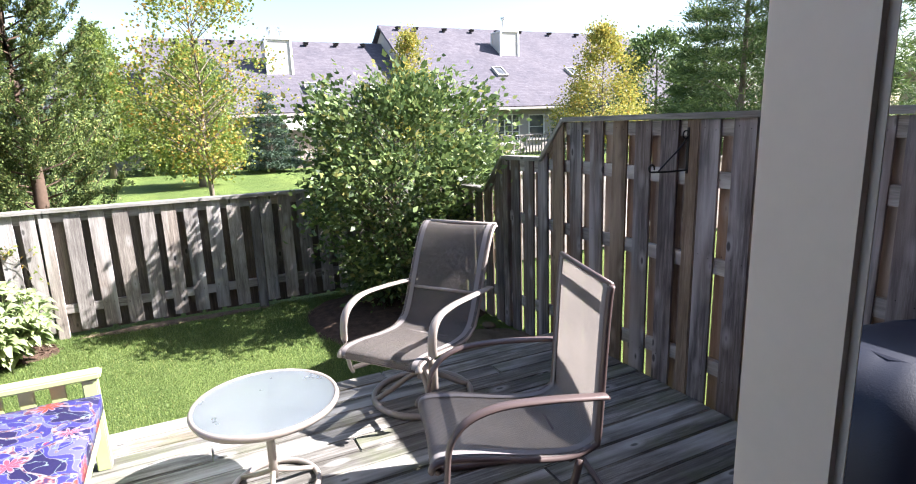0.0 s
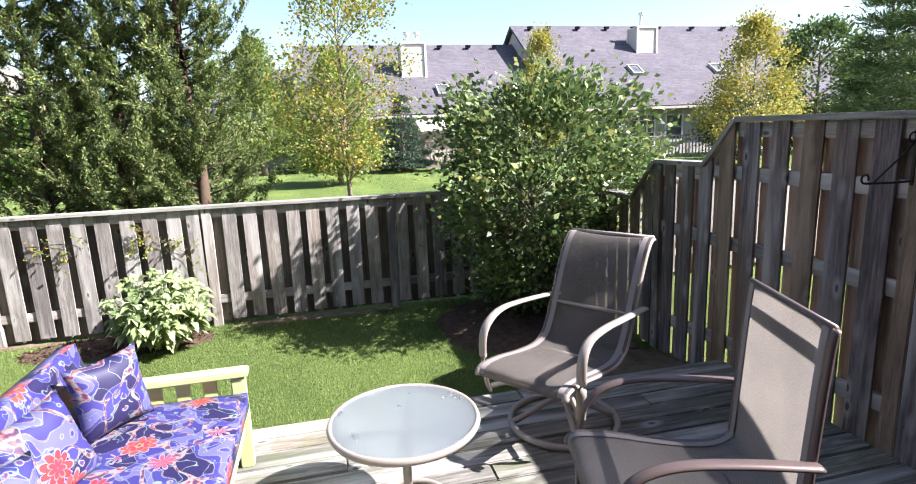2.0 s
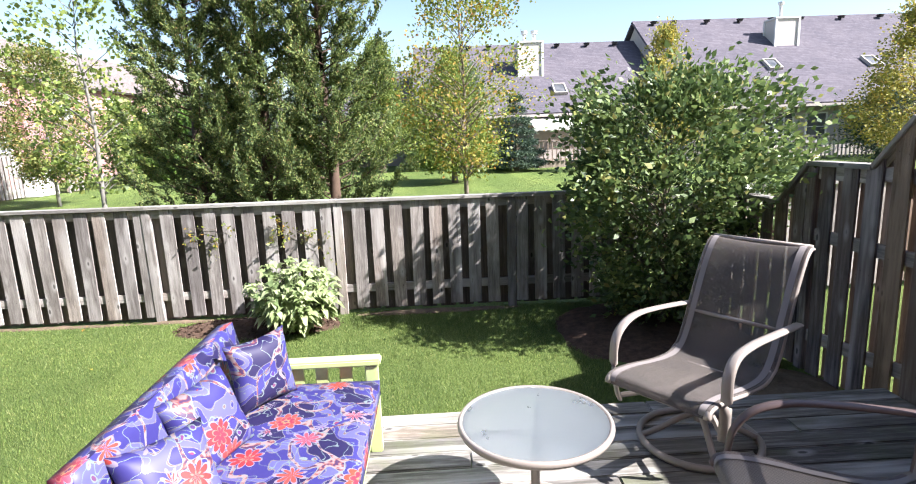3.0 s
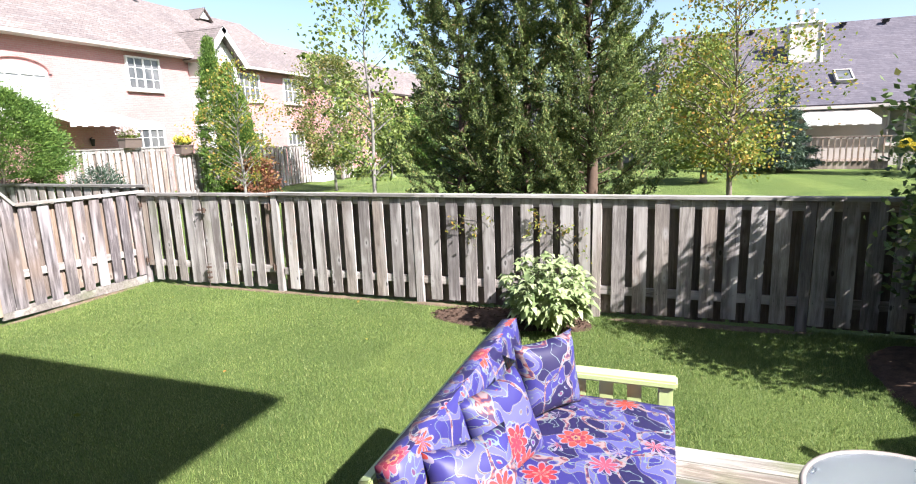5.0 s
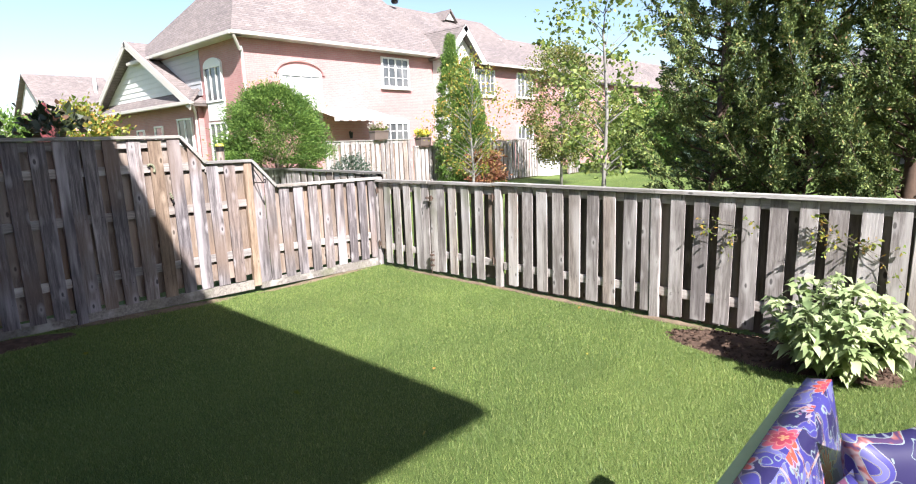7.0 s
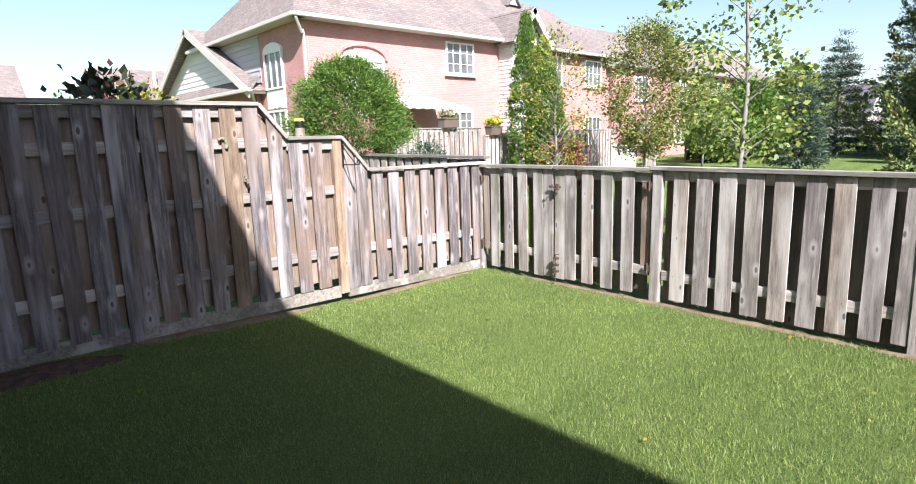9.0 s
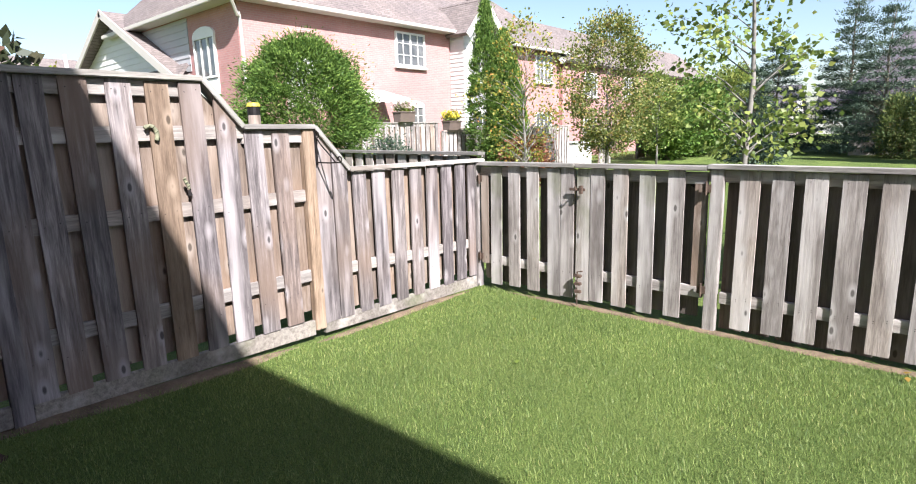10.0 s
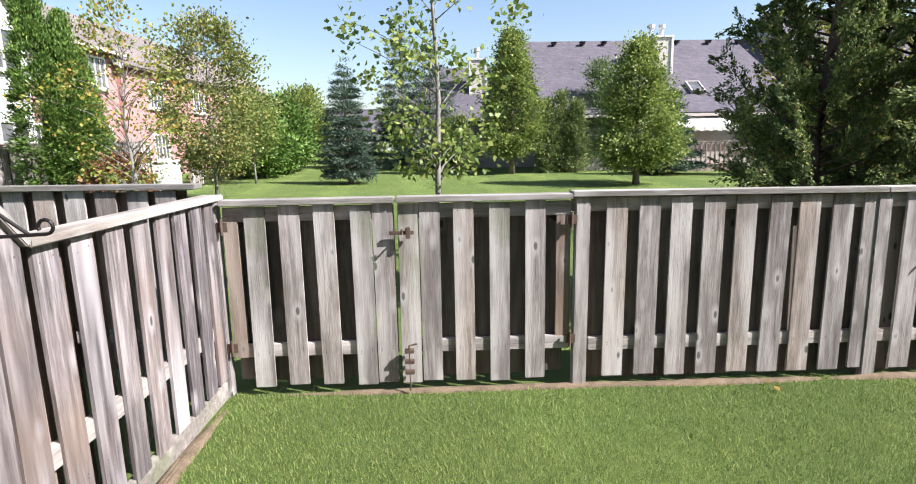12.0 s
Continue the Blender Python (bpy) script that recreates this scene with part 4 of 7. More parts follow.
slab(bm, [(12.1, 43.7, 2.62), (37.0, 43.7, 2.62), (31.8, 35.6, 7.95), (12.1, 35.6, 7.95)])
slab(bm, [(37.0, 27.5, 2.62), (37.0, 43.7, 2.62), (31.8, 35.6, 7.95)])
part("roof", bm, ROOF_GREY, grey)
part("gutter", boxed((12.1, 27.4, 2.42), (36.9, 27.52, 2.56), 0.02), STUCCO, grey)


def chimney(parent, at, w, d, h, pots):
    c = new("chimney")
    c.parent = parent
    c.matrix_basis = pose(*at)
    bm = boxed((-w / 2, -d / 2, -2.6), (w / 2, d / 2, h))
    part("chimney_body", bm, CREAM, c)
    bm = bmesh.new()
    for sx in (-1, 1):
        for sy in (-1, 1):
            box(bm, (sx * w / 2 - 0.06, sy * d / 2 - 0.06, -2.5), (sx * w / 2 + 0.06, sy * d / 2 + 0.06, h - 0.01))
    box(bm, (-w / 2 - 0.07, -d / 2 - 0.07, h), (w / 2 + 0.07, d / 2 + 0.07, h + 0.1), 0.02)
    part("corner_trim", bm, SIDING, c)
    for px in pots:
        bm = tube(bmesh.new(), [(px, 0, h + 0.1), (px, 0, h + 0.55)], 0.1, 10)
        tube(bm, [(px, 0, h + 0.55), (px, 0, h + 0.72)], 0.18, 10)
        part("flue", bm, SIDING, c, "metal flue with a round cap")


chimney(grey, (19.75, 33.0, 5.2), 1.3, 1.1, 2.1, ())
bm = tube(bmesh.new(), [(19.7, 33.1, 7.3), (19.7, 33.1, 8.2)], 0.09, 8)
tube(bm, [(19.7, 33.1, 8.15), (19.7, 33.1, 8.3)], 0.16, 8)
part("flue", bm, SIDING, grey)
chimney(grey, (5.4, 33.0, 5.1), 1.3, 1.2, 1.35, (-0.25, 0.3))
for x in (0.6, 2.2, 3.4, 5.1, 7.5, 9.3, 11.0):
    roof_vent(grey, (x, 35.4, 6.62))
for x in (13.2, 14.4, 16.4, 18.4, 20.3, 22.1, 24.6, 27.0, 29.6):
    roof_vent(grey, (x, 35.0, 7.65))


def skylight(parent, x, y, eave_y, slope):
    z = 2.62 + (y - eave_y) * slope
    sk = new("skylight")
    sk.parent = parent
    sk.matrix_basis = Matrix.Translation((x, y, z)) @ Matrix.Rotation(math.atan(slope), 4, "X")
    bm = bmesh.new()
    for lo, hi in (((-0.35, -0.5, 0), (-0.28, 0.5, 0.16)), ((0.28, -0.5, 0), (0.35, 0.5, 0.16)), ((-0.28, -0.5, 0), (0.28, -0.43, 0.16)), ((-0.28, 0.43, 0), (0.28, 0.5, 0.16))):
        box(bm, lo, hi)
    part("frame", bm, STUCCO, sk)
    part("pane", boxed((-0.28, -0.43, 0.08), (0.28, 0.43, 0.12)), GLASS, sk)


skylight(grey, 6.65, 30.9, 29.0, 0.625)
skylight(grey, 17.9, 30.6, 27.5, 0.658)
skylight(grey, 23.3, 30.6, 27.5, 0.658)
window(grey, (17.0, 28.18, 0.55), 0, 1.5, 1.65, 3, 5, mat=WHITE)
window(grey, (18.9, 28.18, 0.75), 0, 1.1, 1.4, 1, 2, mat=WHITE)
window(grey, (15.0, 28.18, 0.55), 0, 1.5, 1.65, 3, 3, mat=WHITE)
window(grey, (9.0, 29.58, 0.9), 0, 1.9, 1.45, 3, 1, mat=STUCCO)
window(grey, (4.0, 29.58, 0.4), 0, 1.6, 1.9, 2, 1, mat=STUCCO)
bm = bmesh.new()
slab(bm, [(4.7, 29.5, 2.45), (7.2, 29.5, 2.45), (7.3, 27.6, 1.95), (4.7, 27.6, 1.95)], 0.03)
for i in range(13):
    box(bm, (4.7 + i * 0.2, 27.58, 1.74 + 0.03 * (i % 2)), (4.89 + i * 0.2, 27.61, 1.93))
part("awning", bm, AWNING, grey, "white cloth awning with a scalloped edge")


def railing(parent, x0, x1, y, z0, h, mat, n):
    for i in range(n):
        x = x0 + (x1 - x0) * i / (n - 1)
        part("baluster", boxed((x - 0.025, y - 0.025, z0), (x + 0.025, y + 0.025, z0 + h)), mat, parent)
    part("handrail", boxed((x0 - 0.05, y - 0.05, z0 + h), (x1 + 0.05, y + 0.05, z0 + h + 0.06), 0.01), mat, parent)


porch = thing("porch_railing", (0, 0, 0), "weathered wooden porch railing by the bungalow", "railing", "porch railings")
railing(porch, 15.6, 20.4, 26.6, 0.0, 1.0, FENCE, 25)
porch2 = thing("porch_railing", (0, 0, 0), "dark wooden porch railing under the awning", "railing", "porch railings")
railing(porch2, 4.9, 7.6, 27.4, 0.3, 0.95, FENCE_BACK, 14)
part("step", boxed((4.9, 27.45, 0.0), (7.6, 29.6, 0.3)), FENCE_BACK, porch2)

# another house of the row beyond, seen between the trees
grey2 = thing("bungalow", (0, 0, 0), "stucco bungalow with a chimney behind spruces", "house", "bungalows")
part("wall", boxed((-7.5, 34, 0), (-0.8, 45, 2.6)), STUCCO, grey2)
bm = bmesh.new()
slab(bm, [(-8.0, 33.4, 2.5), (0.0, 33.4, 2.5), (-1.0, 39.0, 5.9), (-6.2, 39.0, 5.9)])
slab(bm, [(-8.0, 45.5, 2.5), (0.0, 45.5, 2.5), (-1.0, 39.0, 5.9), (-6.2, 39.0, 5.9)])
slab(bm, [(-8.0, 33.4, 2.5), (-6.2, 39.0, 5.9), (-8.0, 45.5, 2.5)])
part("roof", bm, ROOF_GREY, grey2)
chimney(grey2, (-3.6, 36.5, 4.2), 0.9, 0.9, 1.75, (0,))
window(grey2, (-4.2, 33.98, 0.5), 0, 1.4, 1.5, 2, 2, mat=STUCCO)

# houses far off to the south-west and north
def far_house(x, y, w, d, eave, ridge, wall, roof, label, flue=None, turn=0.0):
    ob = thing("house", (x, y, 0), label, "house", "far houses", turn=turn)
    part("wall", boxed((-w / 2, -d / 2, 0), (w / 2, d / 2, eave)), wall, ob)
    part("gable", prism(bmesh.new(), [(-d / 2, eave), (d / 2, eave), (0, ridge - 0.15)], -w / 2, w / 2, axes=(1, 2), along=0), SIDING, ob)
    bm = bmesh.new()
    for s in (-1, 1):
        slab(bm, [(-w / 2 - 0.4, s * (d / 2 + 0.4), eave - 0.15), (w / 2 + 0.4, s * (d / 2 + 0.4), eave - 0.15), (w / 2 + 0.4, 0, ridge), (-w / 2 - 0.4, 0, ridge)])
    part("roof", bm, roof, ob)
    for k in range(3):
        window(ob, (-w / 2 - 0.0 + w * (k + 0.5) / 3, -d / 2 - 0.02, eave - 1.7), 0, 1.2, 1.2, 2, 2)
        window(ob, (w / 2 + 0.02, -d / 2 + d * (k + 0.5) / 3, eave - 1.7), 90, 1.1, 1.2, 2, 2)
    if flue:
        part("flue", tube(bmesh.new(), [(*flue, ridge - 1.6), (*flue, ridge + 0.1)], 0.14, 8), SIDING, ob)
    return ob


far_house(-68, 2.5, 11, 11, 5.2, 9.0, PINK, ROOF_BROWN, "distant pink house with a brown roof", (3.5, -2.0), 90)
far_house(-61, 15.6, 5.4, 10, 5.2, 8.35, PINK, ROOF_BROWN, "distant pink house with a brown shingle roof", (1.6, -2.5), 90)
far_house(-26, 90, 12, 9, 2.9, 6.5, STUCCO, ROOF_GREY, "distant low house with a grey roof")
far_house(-12, 96, 12, 9, 2.9, 6.5, SIDING, ROOF_GREY, "distant low house with pale siding")
far_house(26.0, 5.0, 12, 10, 2.9, 7.0, TAN_BRICK, ROOF_GREY, "tan brick house with a grey shingle roof behind pines")

# the yards' fences behind the pink row
def yard_fence(pts, h, label, posts=2.0):
    f = thing("fence", (0, 0, 0), label, "fence", "neighbouring fences")
    for (x0, y0), (x1, y1) in zip(pts, pts[1:]):
        d = Vector((x1 - x0, y1 - y0, 0))
        n = d.length
        d.normalize()
        r = Run((x0, y0, 0), d, (d.y, -d.x, 0), f)
        shadowbox(r, 0.0, n, [(0.0, h), (n, h)], [0.05], flat0, [0.35], pitch=0.2)
    return f


yard_fence([(-15.3, 10.9), (-15.3, 14.35)], 1.85, "weathered wooden fence of a pink townhouse's yard")
yard_fence([(-15.3, 14.5), (-15.3, 15.9)], 1.6, "low weathered wooden fence with a flower box")
yard_fence([(-20.0, 20.1), (-15.6, 20.1), (-15.6, 22.4)], 1.7, "dark weathered wooden fence by a patio")
yard_fence([(-15.0, 23.9), (-15.0, 24.9)], 1.6, "short pale wooden fence panel by a patio")
yard_fence([(-15.6, 29.0), (-15.6, 33.0)], 1.6, "weathered wooden fence further along the row")
yard_fence([(-15.8, 38.0), (-15.8, 46.0)], 1.6, "weathered wooden fence further along the row")

# ---- furniture on the deck ----
def sling_mat(name, a, b, see):
    """Woven vinyl mesh, which lets a little light through its holes."""
    m = Mat(name, 0.55, spec=0.35)
    v = m.coords((1, 1, 1), shift=False)
    ch = m.node("TexBrick")
    ch.inputs["Scale"].default_value = 1.0
    ch.inputs["Brick Width"].default_value, ch.inputs["Row Height"].default_value = 0.008, 0.005
    ch.inputs["Mortar Size"].default_value, ch.inputs["Mortar Smooth"].default_value = 0.0011, 0.4
    ch.inputs["Color1"].default_value, ch.inputs["Color2"].default_value, ch.inputs["Mortar"].default_value = (*a, 1), (*b, 1), (*[c * 0.8 for c in a], 1)
    tc = m.node("TexCoord")
    m.link(tc.outputs["UV"], ch.inputs["Vector"])
    col = m.mix(1.0, ch.outputs["Color"], m.ramp(m.noise(v, 3.0, 4), (0.3, (0.85, 0.85, 0.86)), (0.7, (1.1, 1.09, 1.07))), "MULTIPLY")
    m.colour(col)
    m.bump(ch.outputs["Fac"], 0.3, 0.002)
    tr, mx = m.node("BsdfTransparent"), m.node("MixShader")
    m.link(m.math("ADD", m.math("MULTIPLY", ch.outputs["Fac"], 0.12), see), mx.inputs[0])
    lit, two = m.node("BsdfTranslucent"), m.node("MixShader", Fac=0.5)
    m.link(col, lit.inputs["Color"])
    m.link(m.b.outputs[0], two.inputs[1])
    m.link(lit.outputs[0], two.inputs[2])
    m.link(two.outputs[0], mx.inputs[1])
    m.link(tr.outputs[0], mx.inputs[2])
    m.link(mx.outputs[0], m.t.nodes["Material Output"].inputs["Surface"])
    return m.m


SLING = sling_mat("taupe_mesh_sling", (0.29, 0.257, 0.24), (0.26, 0.23, 0.215), 0.40)
SLING2 = sling_mat("pale_taupe_mesh_sling", (0.46, 0.415, 0.385), (0.43, 0.388, 0.36), 0.33)
HEM = plain("taupe_sling_hem", (0.23, 0.205, 0.20), 0.6, vary=0.1, bump=0.2, fine=300)


def ribbon(bm, prof, y0, y1, t, n=10, sag=0.0):
    """A cloth along a side profile (x, z) from y0 to y1, t thick, with UVs in metres."""
    uv = bm.loops.layers.uv.verify()
    dist = [0.0]
    for a, b in zip(prof, prof[1:]):
        dist.append(dist[-1] + (Vector(b) - Vector(a)).length)
    sheets = []
    for off in (0.0, -t):
        g = []
        for i, (x, z) in enumerate(prof):
            a, b = Vector(prof[max(0, i - 1)]), Vector(prof[min(len(prof) - 1, i + 1)])
            d = (b - a).normalized()
            nx, nz = d.y, -d.x
            if nz < 0 and abs(nz) > abs(nx):
                nx, nz = -nx, -nz
            if abs(nx) >= abs(nz) and nx < 0:
                nx, nz = -nx, -nz
            row = []
            for j in range(n + 1):
                f = j / n
                s = -sag * 4 * f * (1 - f) + off
                row.append(bm.verts.new((x + nx * s, y0 + (y1 - y0) * f, z + nz * s)))
            g.append(row)
        sheets.append(g)
    def quad(vs, us):
        fc = bm.faces.new(vs)
        for lp, u in zip(fc.loops, us):
            lp[uv].uv = u
    for g, flip in ((sheets[0], 1), (sheets[1], -1)):
        for i in range(len(prof) - 1):
            for j in range(n):
                ya, yb = j / n * (y1 - y0), (j + 1) / n * (y1 - y0)
                quad([g[i][j], g[i][j + 1], g[i + 1][j + 1], g[i + 1][j]][::flip], [(ya, dist[i]), (yb, dist[i]), (yb, dist[i + 1]), (ya, dist[i + 1])][::flip])
    return bm


SLING_PROFILE = [(0.445, 0.385), (0.43, 0.425), (0.38, 0.44), (0.25, 0.43), (0.10, 0.405), (-0.04, 0.39), (-0.14, 0.395), (-0.205, 0.43), (-0.25, 0.49), (-0.29, 0.57), (-0.34, 0.68), (-0.40, 0.81), (-0.45, 0.90), (-0.495, 0.965), (-0.54, 1.0), (-0.575, 1.0)]
PROFILE = [(p.x, p.z) for p in smooth_path([(x, 0, z) for x, z in SLING_PROFILE], 3)]


def sling_chair(at, turn, frame_mat, sling, swivel, label, lean=1.0, tall=1.0):
    bz = lambda z: z if z < 0.43 else 0.43 + (z - 0.43) * tall
    prof_s = [(x if x > -0.205 else -0.205 + (x + 0.205) * lean, bz(z) if x < -0.2 else z) for x, z in PROFILE]
    bk = lambda x: x if x > -0.205 else -0.205 + (x + 0.205) * lean
    c = thing("patio_chair", at, label, "chair", "patio chairs", turn=turn)
    hw = 0.265
    part("sling", ribbon(bmesh.new(), prof_s, -hw - 0.004, hw + 0.004, 0.003, 12, 0.014), sling, c, "woven mesh seat and back", smooth=True)
    for s in (-1, 1):
        pts = [(x - (0.010 if x < -0.2 else 0.0), s * (hw - 0.004), z - 0.014) for x, z in prof_s[1:]]
        part("side_rail", tube(bmesh.new(), pts, 0.014 if swivel else 0.017, 8, (0.8, 1.25), up=(0, 1, 0)), frame_mat, c, smooth=True)
        part("hem", ribbon(bmesh.new(), prof_s[1:], s * (hw - 0.03) - 0.016, s * (hw - 0.03) + 0.016, 0.006, 2), HEM, c, smooth=True)
    for (x, z), r in (((0.42, 0.385), 0.014), *([((-0.31, 0.60), 0.010)] if swivel else []), ((-0.575, 0.998), 0.012), ((-0.10, 0.365), 0.013)):
        x, z = bk(x), bz(z) if x < -0.2 else z
        part("cross_bar", tube(bmesh.new(), [(x - 0.006, -hw, z), (x - 0.006, 0, z), (x - 0.006, hw, z)], r, 8), frame_mat, c, smooth=True)
    if not swivel:
        part("top_hem", ribbon(bmesh.new(), [(bk(-0.433), bz(0.881)), (bk(-0.447), bz(0.905)), (bk(-0.459), bz(0.925))], -hw + 0.02, hw - 0.02, 0.006, 10, 0.02), HEM, c)
    for s in (-1, 1):
        y = s * (hw + 0.032)
        if swivel:
            path = [(-0.42, y - s * 0.012, 0.615), (-0.30, y, 0.63), (-0.05, y + s * 0.01, 0.655), (0.14, y + s * 0.01, 0.665), (0.27, y, 0.64), (0.335, y, 0.57), (0.345, y, 0.45), (0.33, y - s * 0.01, 0.30), (0.315, y - s * 0.02, 0.245)]
        else:
            path = [(-0.235, y - s * 0.005, 0.63), (-0.20, y, 0.635), (0.0, y, 0.645), (0.18, y, 0.64), (0.30, y, 0.60), (0.365, y, 0.52), (0.385, y, 0.40), (0.39, y, 0.2), (0.385, y, 0.06)]
        part("armrest", tube(bmesh.new(), smooth_path(path, 5), 0.027, 8, (1.0, 0.42), up=(0, 0, 1)), frame_mat, c, smooth=True)
    if swivel:
        ring = [(0.30 * math.cos(2 * math.pi * i / 40), 0.30 * math.sin(2 * math.pi * i / 40), 0.019) for i in range(40)]
        part("base_ring", tube(bmesh.new(), ring, 0.019, 8, closed=True), frame_mat, c, smooth=True)
        for k in range(4):
            a = math.radians(45 + 90 * k)
            d = Vector((math.cos(a), math.sin(a), 0))
            pts = smooth_path([d * 0.29 + Vector((0, 0, 0.025)), d * 0.20 + Vector((0, 0, 0.07)), d * 0.10 + Vector((0, 0, 0.13)), d * 0.02 + Vector((0, 0, 0.16))], 4)
            part("spoke", tube(bmesh.new(), pts, 0.017, 8), frame_mat, c, smooth=True)
        bm = tube(bmesh.new(), [(0, 0, 0.12), (0, 0, 0.30)], 0.03, 12)
        box(bm, (-0.14, -0.10, 0.295), (0.14, 0.10, 0.33), 0.01)
        part("swivel_hub", bm, frame_mat, c)
        for s in (-1, 1):
            part("seat_support", tube(bmesh.new(), [(0.12, s * 0.07, 0.32), (0.315, s * 0.27, 0.27)], 0.014, 8), frame_mat, c)
            part("seat_support", tube(bmesh.new(), [(-0.12, s * 0.07, 0.32), (-0.2, s * 0.26, 0.41)], 0.014, 8), frame_mat, c)
    else:
        for s in (-1, 1):
            y = s * (hw + 0.032)
            part("runner", tube(bmesh.new(), smooth_path([(0.385, y, 0.08), (0.37, y, 0.025), (0.30, y, 0.014), (0.0, y, 0.014), (-0.38, y, 0.014)], 4), 0.016, 8), frame_mat, c, smooth=True)
            part("brace", tube(bmesh.new(), smooth_path([(0.08, y, 0.02), (0.0, y, 0.10), (-0.10, y * 0.97, 0.25), (-0.14, y * 0.93, 0.37)], 4), 0.017, 8), frame_mat, c, smooth=True)
        part("cross_bar", tube(bmesh.new(), [(-0.36, -hw - 0.03, 0.016), (-0.36, 0, 0.016), (-0.36, hw + 0.03, 0.016)], 0.014, 8), frame_mat, c)
    return c


sling_chair((1.18, 3.04, DECK_TOP), 216, TAUPE, SLING, True, "taupe metal swivel patio chair with a mesh sling seat")
sling_chair((1.195, 1.88, DECK_TOP), 163.6, BROWN_METAL, SLING2, False, "dark brown metal patio chair with a pale mesh sling", 0.13, 1.105)

# round table with a frosted top
def frosted():
    m = Mat("frosted_glass", 0.35, spec=0.6)
    v = m.coords((1, 1, 1), shift=False)
    m.colour(m.ramp(m.noise(v, 2.0, 3), (0.3, (0.62, 0.69, 0.73)), (0.7, (0.72, 0.77, 0.80))))
    m.b.inputs["Transmission Weight"].default_value = 0.9
    m.bump(m.noise(v, 120.0, 3), 0.15, 0.002)
    m.rough_from(m.noise(v, 5.0, 4), 0.22, 0.36)
    return m.m


table = thing("side_table", (0.215, 2.535, DECK_TOP), "round taupe metal side table with a frosted glass top", "table")
TH, TR = 0.455, 0.318
bm = bmesh.new()
prof = [(TR - 0.022, TH - 0.03), (TR + 0.004, TH - 0.028), (TR + 0.012, TH - 0.012), (TR + 0.006, TH + 0.003), (TR - 0.006, TH + 0.004), (TR - 0.012, TH - 0.006), (TR - 0.022, TH - 0.01)]
rings = []
for i in range(56):
    a = 2 * math.pi * i / 56
    rings.append([bm.verts.new((r * math.cos(a), r * math.sin(a), z)) for r, z in prof])
for i in range(56):
    a, b = rings[i], rings[(i + 1) % 56]
    for k in range(len(prof)):
        bm.faces.new((a[k], b[k], b[(k + 1) % len(prof)], a[(k + 1) % len(prof)]))
part("rim", bm, TAUPE, table, smooth=True)
bm = bmesh.new()
bmesh.ops.create_cone(bm, cap_ends=True, segments=56, radius1=TR - 0.01, radius2=TR - 0.01, depth=0.006)
bmesh.ops.translate(bm, verts=bm.verts[:], vec=(0, 0, TH - 0.004))
part("glass_top", bm, frosted(), table, "frosted glass top")
for k in range(3):
    a = math.radians(75 + 120 * k)
    d = Vector((math.cos(a), math.sin(a), 0))
    part("arm", tube(bmesh.new(), smooth_path([Vector((0, 0, TH - 0.11)), d * 0.1 + Vector((0, 0, TH - 0.05)), d * 0.2 + Vector((0, 0, TH - 0.028)), d * (TR - 0.01) + Vector((0, 0, TH - 0.024))], 4), 0.012, 8), TAUPE, table, smooth=True)
part("stem", tube(bmesh.new(), [(0, 0, 0.06), (0, 0, 0.2), (0, 0, TH - 0.10)], 0.02, 12), TAUPE, table, smooth=True)
ring = [(0.2 * math.cos(2 * math.pi * i / 36), 0.2 * math.sin(2 * math.pi * i / 36), 0.014) for i in range(36)]
part("base_ring", tube(bmesh.new(), ring, 0.014, 8, closed=True), TAUPE, table, smooth=True)
for k in range(3):
    a = math.radians(15 + 120 * k)
    part("foot", tube(bmesh.new(), smooth_path([(0, 0, 0.10), (0.08 * math.cos(a), 0.08 * math.sin(a), 0.06), (0.195 * math.cos(a), 0.195 * math.sin(a), 0.016)], 4), 0.012, 8), TAUPE, table, smooth=True)


